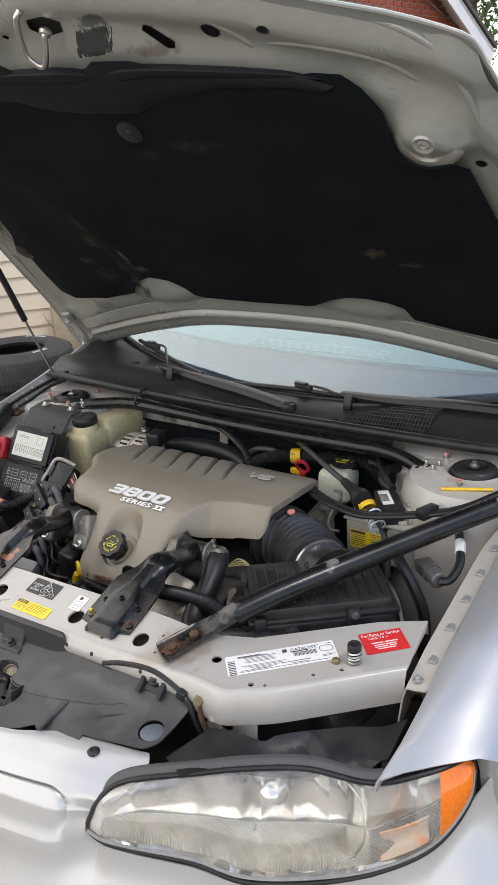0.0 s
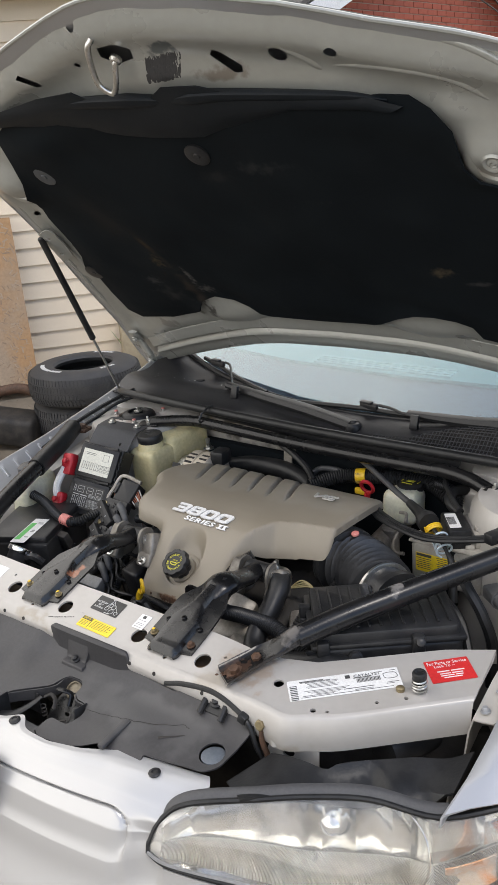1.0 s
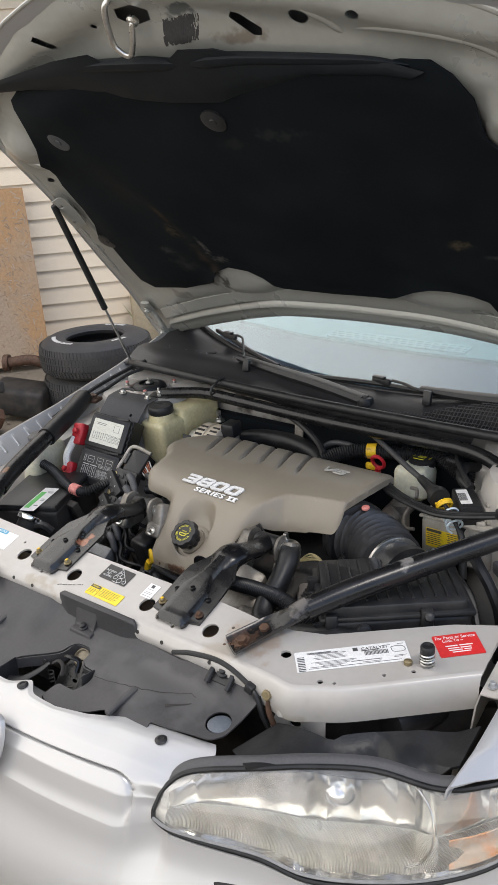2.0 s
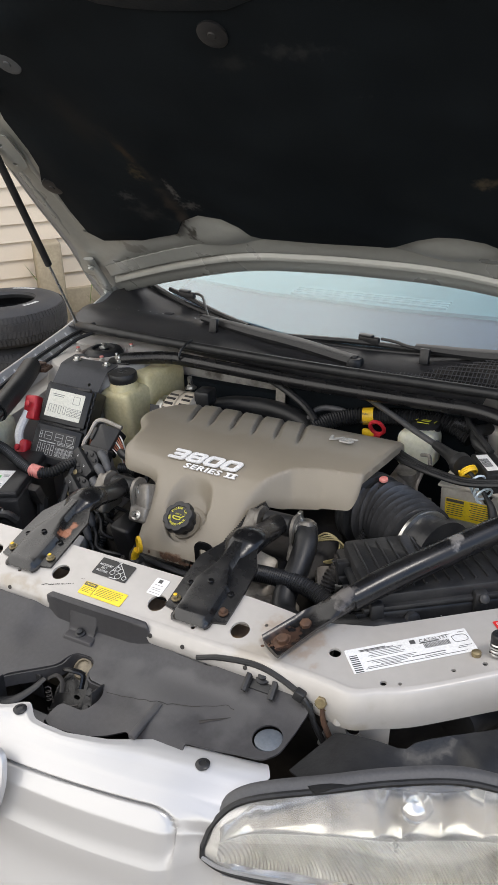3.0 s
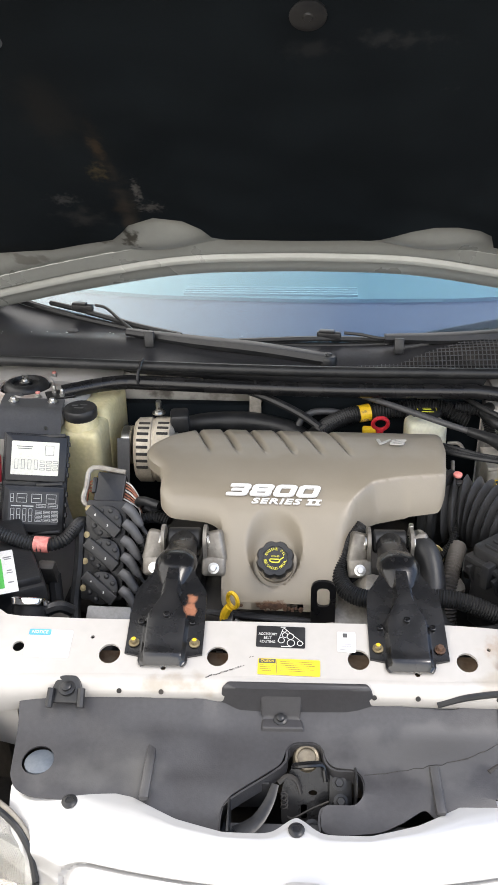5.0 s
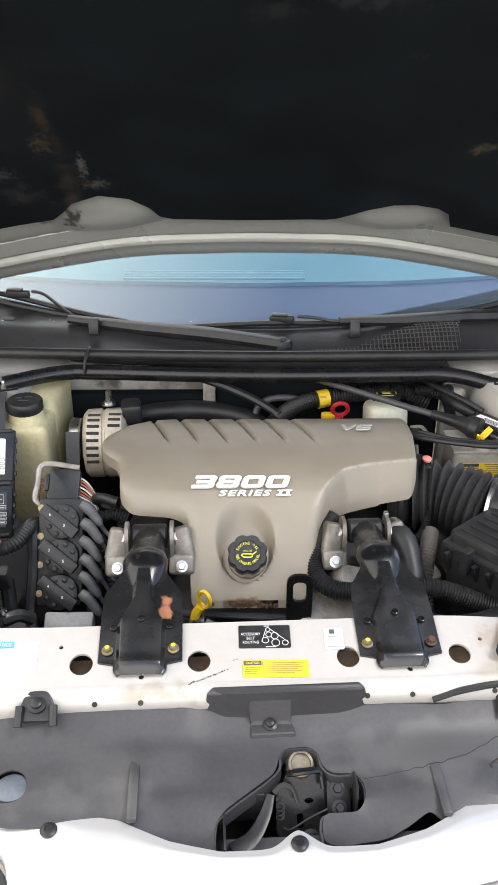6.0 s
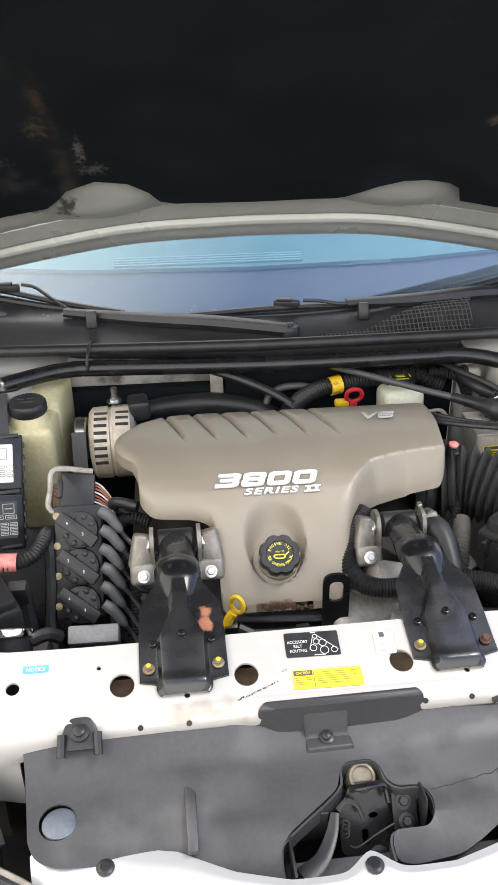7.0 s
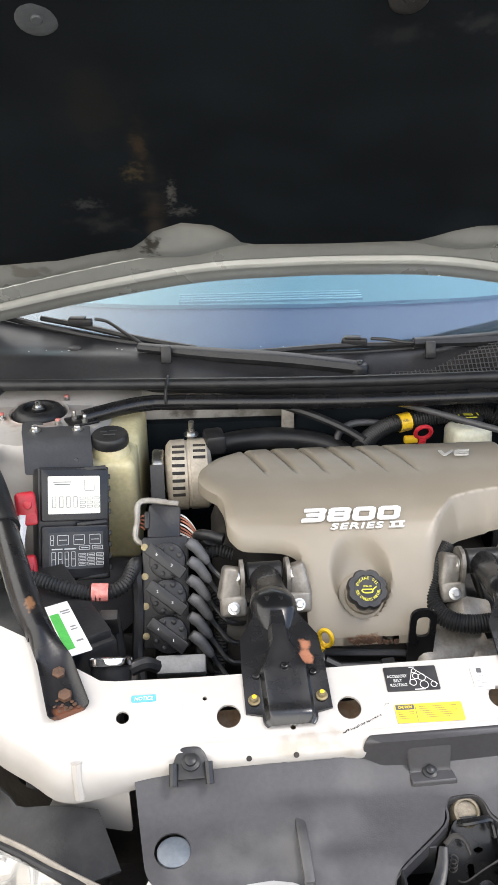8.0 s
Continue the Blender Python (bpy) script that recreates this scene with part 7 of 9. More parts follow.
# alternator and belt
alt = thing("alternator", (-0.31, 0.64, 0.63), "pale cast aluminium alternator with vent slots", "alternator")
bm = B()
ax = V(1, 0.08, 0).normalized()
lathe(bm, [(0.030, -0.005), (0.060, 0.0), (0.069, 0.008), (0.070, 0.036), (0.067, 0.038), (0.067, 0.042), (0.070, 0.044), (0.070, 0.076), (0.060, 0.084), (0.03, 0.088)], V(-0.352, 0.645, 0.725), ax, 40)
body = part("housing", bm, CASTP, alt)
bm = B()
for k in range(8):
    t = radians(12 + k * 12)
    d = V(0, -math.sin(t), math.cos(t))
    for off in ((0.024, 0.064) if k < 3 else (0.024,)):
        p = V(-0.352, 0.645, 0.725) + ax * off + d * 0.0688
        box(bm, p, (0.024, 0.0062, 0.005), (math.degrees(t), 0, 0), 0.001)
pieces("vent_slot", bm, DIRTY, alt)
bm = B()
cyl(bm, (-0.303, 0.665, 0.80), (-0.302, 0.662, 0.832), 0.006, seg=10)
hexbolt(bm, (-0.303, 0.665, 0.803), (0, 0, 1), 0.009)
pieces("through_bolt", bm, STEEL, alt)
bm = B()
box(bm, (-0.258, 0.66, 0.79), (0.04, 0.05, 0.04), (0, 0, 10), 0.008)
part("regulator_cover", bm, BLACK, alt)
bm = B()
cyl(bm, (-0.38, 0.648, 0.735), (-0.358, 0.648, 0.735), 0.042, seg=30, bev=0.003)
part("pulley", bm, STEEL, alt)
belt = thing("drive_belt", (-0.37, 0.55, 0.6), "grey ribbed drive belt", "belt")
bm = B()
ribbon(bm, [(-0.382, 0.606, 0.77), (-0.382, 0.585, 0.70), (-0.382, 0.54, 0.60), (-0.382, 0.50, 0.48)], [(-0.356, 0.606, 0.77), (-0.356, 0.585, 0.70), (-0.356, 0.54, 0.60), (-0.356, 0.50, 0.48)], 3)
thicken(bm, 0.004)
part("belt_run", bm, GREYRUB, belt)

# ignition coil pack
coil = thing("coil_pack", (-0.34, 0.29, 0.6), "black ignition coil pack with three coils and six plug leads", "coil pack")
cn = V(0, -0.82, 0.57).normalized()
bm = B()
m = plane_at((-0.345, 0.312, 0.690), (1, 0, 0), (0, 0.57, 0.82))
prism(bm, rounded([(-0.040, -0.092), (0.036, -0.092), (0.036, 0.088), (-0.040, 0.088)], 0.006), m @ pose(0, 0, -0.022), 0.018, 0.003)
part("base_plate", bm, BLACK, coil)
bm = B()
for k in range(4):
    lathe(bm, [(0.006, 0), (0.006, 0.0012), (0.003, 0.0016)], m @ V(-0.036, -0.072 + k * 0.048, -0.004), cn, 10)
pieces("mounting_tab", bm, BRASS, coil)
BOOTS = []
for k in range(3):
    y = 0.048 - k * 0.059
    unit = part("coil", B(), BLACK, coil)
    bm = B()
    lathe(bm, [(0.028, -0.006), (0.030, 0.004), (0.029, 0.012), (0.024, 0.014)], m @ V(0.002, y, 0), cn, 28)
    part("coil_body", bm, BLACK, unit)
    bm = B()
    q = m @ pose(0.0, y, 0.014, 0, 0, -38)
    prism(bm, rounded([(-0.036, -0.010), (0.036, -0.010), (0.036, 0.010), (-0.036, 0.010)], 0.003), q, 0.014, 0.002)
    part("core", bm, BLACK, unit)
    bm = B()
    for j in range(8):
        t = j * math.pi / 4 + 0.4
        lathe(bm, [(0.0045, 0), (0.0045, 0.004), (0.003, 0.005)], m @ V(0.002 + 0.022 * math.cos(t), y + 0.022 * math.sin(t), 0.012), cn, 10)
    pieces("terminal_post", bm, BLACK, unit)
    for x, ch in ((-0.018, "624"[k]), (0.012, "351"[k])):
        lettering("coil_mark", ch, q @ pose(x, 0, 0.0142, 0, 0, 38), 0.0013 if ch == "1" else 0.0028, 0.0044, 0.0003, LABW, unit)
    BOOTS += [(0.044, y + 0.024), (0.046, y - 0.006)]
for k, (x, y) in enumerate(BOOTS):
    a = m @ V(x - 0.002, y + 0.006, 0.022)
    b = m @ V(x + 0.024, y - 0.030, 0.012)
    lead = part("plug_lead", B(), RUBBER, coil)
    bm = B()
    tube(bm, [a + V(-0.006, 0, 0), a.lerp(b, 0.3), a.lerp(b, 0.7), b], 0.01, 12, 5, radii=[0.0080, 0.0100, 0.0090, 0.0085, 0.0080, 0.0052])
    part("boot", bm, BOOT, lead)
    bm = B()
    tube(bm, [a.lerp(b, 0.9), b + (b - a) * 0.4, b + V(0.034, -0.016 - 0.003 * k, -0.030), b + V(0.075, 0.0, -0.05)], 0.0042, 8, 6)
    part("lead", bm, RUBBER, lead)
bm = B()
box(bm, (-0.325, 0.235, 0.598), (0.08, 0.03, 0.03), (35, 0, 0), 0.004)
part("module_plug", bm, GREYP, coil, "pale grey connector")

# relay box with bundle of wires
rb = thing("relay_box", (-0.36, 0.40, 0.74), "black relay box in a pale bracket with copper wires", "relay box")
bm = B()
mm = plane_at((-0.355, 0.408, 0.760), (1, 0.05, -0.12), (0, 0.75, 0.66))
prism(bm, rounded([(-0.026, -0.030), (0.028, -0.030), (0.028, 0.028), (-0.026, 0.028)], 0.004), mm @ pose(0.004, 0, -0.02), 0.034, 0.003)
box(bm, mm @ V(-0.024, 0.0, 0.012), (0.008, 0.03, 0.01), (40, 0, 0), 0.002)
part("case", bm, BLACK, rb)
bm = B()
tube(bm, [mm @ V(x, y, 0.006) for x, y in ((0.026, -0.040), (-0.036, -0.036), (-0.040, 0.0), (-0.034, 0.036), (0.028, 0.034))], 0.005, 8, 5)
part("bracket", bm, ALU, rb)
for k in range(7):
    bm = B()
    f = k / 6
    tube(bm, [mm @ V(0.028, 0.018 - 0.034 * f, 0.004), mm @ V(0.046, 0.006 - 0.03 * f, 0.006 + 0.004 * math.sin(k)), mm @ V(0.064, -0.02 - 0.014 * f, -0.004), mm @ V(0.07, -0.06, -0.03)], 0.0016, 5, 5)
    part("wire", bm, COPPER if k % 3 else PRINT, rb)
for k in range(4):
    bm = B()
    tube(bm, [mm @ V(-0.026, -0.012 + 0.008 * k, 0.0), mm @ V(-0.036, -0.008 + 0.005 * k, 0.0), mm @ V(-0.038, -0.03, -0.02)], 0.0016, 5, 4)
    part("wire", bm, COPPER, rb)

# fuse box
fuse = thing("fuse_box", (-0.5, 0.41, 0.66), "black underbonnet fuse box with two printed lids", "fuse box")
tl, tr, br, bl = V(-0.555, 0.446, 0.852), V(-0.446, 0.478, 0.832), V(-0.444, 0.388, 0.671), V(-0.552, 0.350, 0.694)
fm = plane_at((tl + tr + br + bl) / 4, tr - tl, tl - bl)
W, H = 0.114, 0.186
bm = B()
prism(bm, rounded([(-W / 2 - 0.004, -H / 2 - 0.004), (W / 2 + 0.004, -H / 2 - 0.004), (W / 2 + 0.004, H / 2 + 0.004), (-W / 2 - 0.004, H / 2 + 0.004)], 0.004), fm @ pose(0, 0, -0.075), 0.062, 0.003)
part("tray", bm, BLACK, fuse)
for nm, y0, y1 in (("upper_lid", 0.004, H / 2), ("lower_lid", -H / 2, -0.004)):
    bm = B()
    prism(bm, rounded([(-W / 2, y0), (W / 2, y0), (W / 2, y1), (-W / 2, y1)], 0.005), fm @ pose(0, 0, -0.022), 0.022, 0.003)
    for k in range(4):
        box(bm, fm @ V(W / 2 + 0.003, y0 + 0.015 + k * 0.02, -0.012), (0.006, 0.009, 0.012), (60, 0, 10), 0.001)
    part(nm, bm, BLACK, fuse)
um = fm @ pose(-0.002, 0.048, 0.0004)
decal("lid_label", um, 0.088, 0.064, LABC, fuse, "cream printed fuse chart")
rows = [(0.026, 0.016, 0.016, 0.018), (-0.02, 0.022, 0.03, 0.0012), (-0.02, 0.018, 0.026, 0.0012)] + [(-0.034 + k * 0.012, -0.012, 0.006, 0.018) for k in range(4)] + [(0.014 + (k % 3) * 0.012, -0.006 - (k // 3) * 0.007, 0.009, 0.0035) for k in range(9)]
outl = []
for x, y, w, h in rows:
    outl += [(x, y + h / 2, w, 0.0006), (x, y - h / 2, w, 0.0006), (x - w / 2, y, 0.0006, h), (x + w / 2, y, 0.0006, h)] if h > 0.002 else [(x, y, w, h)]
bars("chart_print", um, outl, INK, fuse)
lm = fm @ pose(0.0, -0.046, 0.0004)
decal("lid_label", lm, 0.092, 0.062, LABK, fuse, "black fuse chart with pale print")
rows = [(-0.022, 0.018, 0.018, 0.016), (0.005, 0.018, 0.018, 0.016), (0.032, 0.018, 0.018, 0.016), (0.014, 0.004, 0.018, 0.006), (0.036, 0.004, 0.018, 0.006), (-0.04, 0.018, 0.005, 0.016)] + [(-0.038 + k * 0.011, -0.014, 0.006, 0.024) for k in range(4)] + [(0.010 + (k % 3) * 0.015, -0.008 - (k // 3) * 0.0075, 0.012, 0.005) for k in range(9)]
outl = []
for x, y, w, h in rows:
    outl += [(x, y + h / 2, w, 0.0007), (x, y - h / 2, w, 0.0007), (x - w / 2, y, 0.0007, h), (x + w / 2, y, 0.0007, h), (x, y, w * 0.7, 0.001)]
outl += [(-0.032, 0.003, 0.018, 0.002), (-0.01, 0.003, 0.02, 0.002)]
bars("chart_print", lm, outl, PRINT, fuse)
bm = B()
for y in (0.093, 0.0, -0.092):
    box(bm, fm @ V(0.028, y, -0.002), (0.05, 0.006, 0.006), (60, 0, 10), 0.001)
pieces("lid_hinge", bm, BLACK, fuse)
# red power posts
for p, sc in ((V(-0.578, 0.415, 0.80), 1.0), (V(-0.576, 0.362, 0.712), 0.9)):
    post = thing("power_post", p, "red plastic power terminal cover", "terminal cover", "power terminal covers")
    bm = B()
    box(bm, p, (0.034 * sc, 0.030 * sc, 0.046 * sc), (-30, 0, 12), 0.007, 3)
    box(bm, p + V(0.006, -0.012, -0.02), (0.026 * sc, 0.028 * sc, 0.020 * sc), (-30, 0, 12), 0.004)
    part("shell", bm, RED, post)
    bm = B()
    lathe(bm, [(0.007, 0), (0.007, 0.006), (0.005, 0.007)], p + V(0.008, -0.02, 0.012), (0, -0.8, 0.6), 14)
    part("button", bm, RED, post)
bm = B()
tube(bm, [(-0.582, 0.40, 0.79), (-0.588, 0.37, 0.75), (-0.582, 0.36, 0.72)], 0.010, 8, 5)
ob = part("link_cover", bm, LABW, fuse)
# shield over the tower
shield = thing("heat_shield", (-0.52, 0.55, 0.83), "thin black shield bolted to the strut tower", "shield")
bm = B()
HOOK = [(-0.600, 0.545), (-0.590, 0.488), (-0.476, 0.520), (-0.484, 0.576), (-0.492, 0.629), (-0.545, 0.612), (-0.570, 0.600), (-0.588, 0.597), (-0.596, 0.603), (-0.592, 0.612), (-0.580, 0.611), (-0.573, 0.614), (-0.582, 0.622), (-0.600, 0.623), (-0.611, 0.606), (-0.606, 0.57)]


def shield_z(x, y):
    return 0.855 - 0.16 * (x + 0.55) - 0.72 * max(0.0, 0.545 + 0.295 * (x + 0.591) - y)


sheet(bm, rounded(HOOK, 0.004, 2), lambda x, y: V(x, y, shield_z(x, y)), [ring(-0.507, 0.534, 0.0036, n=10)], 0.008, 0.002, None, (0, 0, 1))
part("sheet", bm, GREYRUB, shield, "thin satin black sheet with a hooked corner")
bm = B()
for x, y in ((-0.584, 0.581), (-0.512, 0.606)):
    hexbolt(bm, (x, y, shield_z(x, y)), (0, 0, 1), 0.006, 0.007, 1.7)
pieces("bolt", bm, STEEL, shield)

# battery
bat = thing("battery", (-0.53, 0.24, 0.5), "black car battery with a white and green label", "battery")
bm = B()
box(bm, (-0.545, 0.255, 0.60), (0.17, 0.235, 0.19), (0, 0, 28), 0.008)
box(bm, (-0.545, 0.255, 0.70), (0.16, 0.22, 0.02), (0, 0, 28), 0.006)
part("case", bm, BLACK, bat)
bmx = pose(-0.490, 0.200, 0.7105, 0, 0, 24)
decal("battery_label", bmx, 0.038, 0.13, LABW, bat, "white and green printed label")
bars("green_band", bmx, [(-0.009, -0.005, 0.014, 0.090)], GREEN, bat)
bars("label_print", bmx, [(0.008, 0.042, 0.014, 0.0025), (0.009, 0.036, 0.012, 0.0018), (0.009, 0.0, 0.008, 0.0025), (0.009, -0.007, 0.010, 0.0018), (0.009, -0.036, 0.010, 0.003)], GREYP, bat, 0.0014)
# loom across the front of the fuse box
loom = thing("battery_cable", (-0.45, 0.28, 0.70), "ribbed black cable loom with faded red tape", "cable")
bm = B()
tube(bm, [(-0.60, 0.30, 0.745), (-0.56, 0.30, 0.735), (-0.50, 0.285, 0.722), (-0.45, 0.278, 0.714), (-0.415, 0.295, 0.715), (-0.398, 0.34, 0.722), (-0.395, 0.38, 0.70)], 0.0115, 10, 8, 0.0055, 0.0012)
part("sleeve", bm, RUBBER, loom)
bm = B()
tube(bm, [(-0.462, 0.28, 0.716), (-0.436, 0.281, 0.714)], 0.0145, 12, 4)
part("tape", bm, PINK, loom)
bm = B()
tube(bm, [(-0.395, 0.345, 0.72), (-0.392, 0.30, 0.66), (-0.395, 0.26, 0.60), (-0.385, 0.22, 0.54)], 0.010, 8, 6)
tube(bm, [(-0.43, 0.27, 0.66), (-0.425, 0.25, 0.60), (-0.43, 0.22, 0.52)], 0.012, 8, 6)
pieces("branch", bm, RUBBER, loom)
bm = B()
box(bm, (-0.435, 0.26, 0.67), (0.03, 0.02, 0.05), (20, 0, 0), 0.004)
box(bm, (-0.43, 0.22, 0.56), (0.06, 0.06, 0.10), (20, 10, 0), 0.01)
pieces("connector", bm, DIRTY, loom)
# radiator filler with its bright band
fil = thing("radiator_filler", (-0.417, 0.105, 0.69), "black filler neck with a bright steel band", "filler neck")
bm = B()
lathe(bm, [(0.028, -0.05), (0.029, 0.0), (0.030, 0.003)], (-0.418, 0.118, 0.702), (0, 0.62, 0.78), 28)
tube(bm, [(-0.39, 0.115, 0.70), (-0.37, 0.12, 0.705), (-0.355, 0.13, 0.69)], 0.010, 8, 4)
part("neck", bm, BLACK, fil)
bm = B()
lathe(bm, [(0.030, 0.0), (0.0305, 0.002), (0.0305, 0.010), (0.028, 0.0115), (0.014, 0.0125), (0.010, 0.0125)], (-0.418, 0.116, 0.708), (0, 0.62, 0.78), 32)
part("band", bm, CHROME, fil, "bright steel band")

# coolant tank
tank = thing("coolant_tank", (-0.44, 0.66, 0.55), "yellowed translucent coolant tank with a black cap", "coolant tank")
bm = B()
box(bm, (-0.452, 0.602, 0.697), (0.092, 0.110, 0.222), (4, 0, 0), 0.015, 4)
box(bm, (-0.446, 0.690, 0.725), (0.094, 0.145, 0.205), (0, 0, -4), 0.016, 4)
box(bm, (-0.447, 0.645, 0.806), (0.060, 0.030, 0.018), (12, 0, 0), 0.006, 3)
part("body", bm, TANK, tank)
bm = B()
lathe(bm, [(0.044, -0.010), (0.036, 0.008), (0.030, 0.026)], (-0.452, 0.585, 0.80), (0, 0, 1), 28)
part("neck", bm, TANK, tank)
bm = B()
lathe(bm, [(0.033, 0), (0.0345, 0.003), (0.0345, 0.018), (0.032, 0.022), (0.012, 0.0225), (0.008, 0.0215)], (-0.452, 0.585, 0.822), (0, -0.05, 1), 48, lobes=24, depth=0.03)
part("cap", bm, BLACK, tank)
tm = pose(-0.452, 0.585, 0.8447, -2)
bars("cap_print", tm, [(-0.012, 0.006, 0.012, 0.004), (0.006, 0.009, 0.014, 0.003), (0.0, -0.008, 0.02, 0.003)], GREYRUB, tank)
settle(tank, (0, 0, 0), 0, (0, 0.011, 0))

# strut bar and diagonal braces
bar = thing("strut_bar", (0, 0.72, 0.86), "glossy black tubular strut bar across the bay", "strut bar")
bm = B()
tube(bm, [(-0.505, 0.655, 0.850), (-0.475, 0.668, 0.853), (-0.43, 0.69, 0.855), (-0.385, 0.703, 0.856), (-0.33, 0.706, 0.855), (0, 0.706, 0.847), (0.30, 0.710, 0.847), (0.36, 0.712, 0.847), (0.42, 0.708, 0.841), (0.475, 0.69, 0.832), (0.50, 0.68, 0.832)], 0.0155, 14, 8, radii=[0.016, 0.0155, 0.0155, 0.0155, 0.0155, 0.0155, 0.0155, 0.0155, 0.0155, 0.0155, 0.016])
part("tube", bm, GLOSSY, bar)
for s, x, y, z in ((-1, -0.51, 0.655, 0.843), (1, 0.505, 0.675, 0.838)):
    bm = B()
    prism(bm, rounded([(-0.03, -0.022), (0.03, -0.022), (0.03, 0.022), (-0.03, 0.022)], 0.006), pose(x, y, z, 0, 0, s * -25), 0.005, 0.001)
    plate = part("end_plate", bm, GLOSSY, bar)
    bm = B()
    for dx, dy in ((-0.014, 0.006), (0.008, -0.012), (0.012, 0.014)):
        lathe(bm, [(0.0062, 0), (0.0062, 0.005), (0.0036, 0.006), (0.0036, 0.014), (0.003, 0.015)], (x + dx, y + dy, z + 0.005), (0, 0, 1), 8)
    pieces("stud", bm, STEEL, plate)
bm = B()
for x in (-0.349,):
    tube(bm, [(x, 0.700, 0.886), (x - 0.001, 0.688, 0.868), (x, 0.700, 0.850)], 0.003, 6, 4)
    tube(bm, [(x + 0.004, 0.74, 0.897), (x + 0.002, 0.722, 0.895), (x, 0.702, 0.884)], 0.003, 6, 4)
part("cable_tie", bm, BLACK, bar)


def diagonal(name_pts, foam, nuts):
    d = thing("diagonal_brace", name_pts[0], "black tubular diagonal brace with rusty bolts" + (" and a foam sleeve" if foam else ""), "brace", "diagonal braces")
    bm = B()
    tube(bm, name_pts[2:], 0.02, 16, 8, radii=[0.0195, 0.021, 0.021, 0.0205, 0.020])
    part("tube", bm, GLOSSY, d)
    a, b, c = (Vector(p) for p in name_pts[:3])
    # flattened end that folds up into the tube
    bm = B()
    rows = []
    for k in range(13):
        t = k / 12
        p = a.lerp(b, t * 2) if t < 0.5 else b.lerp(c, t * 2 - 1)
        dirv = (c - a).normalized()
        sd = dirv.cross(V(0, 0, 1)).normalized()
        w = 0.027 * (1 - t) + 0.018 * t
        fold = ease(0.35, 1.0, t)
        sec = []
        for q in range(16):
            ang = 2 * math.pi * q / 16
            cx2, cz2 = math.cos(ang) * w, math.sin(ang) * (0.004 + 0.014 * fold)
            lip = 0.010 * (1 - fold) * abs(math.cos(ang)) ** 6
            sec.append(bm.verts.new(p + sd * cx2 + V(0, 0, cz2 + lip + 0.004)))
        rows.append(sec)
    for r0, r1 in zip(rows, rows[1:]):
        for q in range(16):
            bm.faces.new((r0[q], r0[(q + 1) % 16], r1[(q + 1) % 16], r1[q]))
    bm.faces.new(rows[0])
    bm.faces.new(rows[-1][::-1])
    end = part("flat_end", bm, GLOSSY, d, "flattened bolted end with rust")
    for p in nuts:
        bm = B()
        hexbolt(bm, p, (0, -0.2, 1), 0.009, 0.009, 1.7)
        pieces("bolt", bm, RUST, end, "rusty flange bolt")
    bm = B()
    for k in range(16):
        p = a.lerp(b, random.uniform(-0.02, 0.3)) + V(random.uniform(-0.016, 0.016), random.uniform(-0.004, 0.004), 0.0086)
        lathe(bm, [(random.uniform(0.0015, 0.0035), 0), (0.001, 0.0005)], p, (0, 0, 1), 7)
    part("rust_stain", bm, RUST, end)
    if foam:
        bm = B()
        tube(bm, foam, 0.025, 14, 8)
        part("foam_sleeve", bm, RUBBER, d)
    bm = B()
    e = Vector(name_pts[-1])
    sx = 1 if e.x > 0 else -1
    prism(bm, rounded([(-0.03, -0.02), (0.03, -0.02), (0.03, 0.02), (-0.03, 0.02)], 0.008), pose(e.x + sx * 0.008, e.y + 0.01, e.z - 0.012, 0, 0, 50 * sx), 0.006)
    hexbolt(bm, (e.x + sx * 0.016, e.y + 0.016, e.z - 0.006), (0, 0, 1), 0.009)
    part("rear_plate", bm, RUST, d)
    return d


diagonal([(0.322, -0.014, 0.722), (0.356, 0.062, 0.738), (0.39, 0.105, 0.764), (0.432, 0.168, 0.78), (0.485, 0.245, 0.796), (0.58, 0.395, 0.818), (0.685, 0.555, 0.842)], None, [(0.332, 0.004, 0.732), (0.348, 0.045, 0.738)])
diagonal([(-0.456, -0.008, 0.735), (-0.482, 0.062, 0.756), (-0.505, 0.105, 0.772), (-0.535, 0.165, 0.788), (-0.575, 0.27, 0.808), (-0.63, 0.42, 0.832), (-0.688, 0.53, 0.85)], [(-0.592, 0.318, 0.815), (-0.64, 0.44, 0.836), (-0.682, 0.52, 0.848)], [(-0.463, 0.014, 0.745), (-0.475, 0.048, 0.752)])

# brake fluid reservoir
br_ = thing("brake_fluid_reservoir", (0.266, 0.70, 0.70), "cream plastic brake fluid reservoir with a black cap", "reservoir")
bm = B()
box(bm, (0.272, 0.70, 0.735), (0.082, 0.078, 0.078), (-8, 0, 6), 0.017, 4)
lathe(bm, [(0.03, 0), (0.026, 0.03)], (0.276, 0.715, 0.745), (0, 0, 1), 24)
part("tank", bm, TANKW, br_)
bm = B()
lathe(bm, [(0.031, 0), (0.032, 0.003), (0.032, 0.014), (0.028, 0.017), (0.004, 0.018)], (0.276, 0.728, 0.766), (0, -0.1, 1), 40, lobes=20, depth=0.03)
part("cap", bm, BLACK, br_)
cm = pose(0.276, 0.727, 0.7845, -6)
bars("cap_print", cm, [(0, 0, 0.018, 0.012), (0, 0.020, 0.026, 0.0025), (0, -0.020, 0.026, 0.0025), (-0.020, 0, 0.002, 0.016), (0.020, 0, 0.002, 0.016)], CAPINK, br_)
bm = B()
cyl(bm, (0.26, 0.72, 0.69), (0.255, 0.60, 0.665), 0.026, seg=18, bev=0.004)
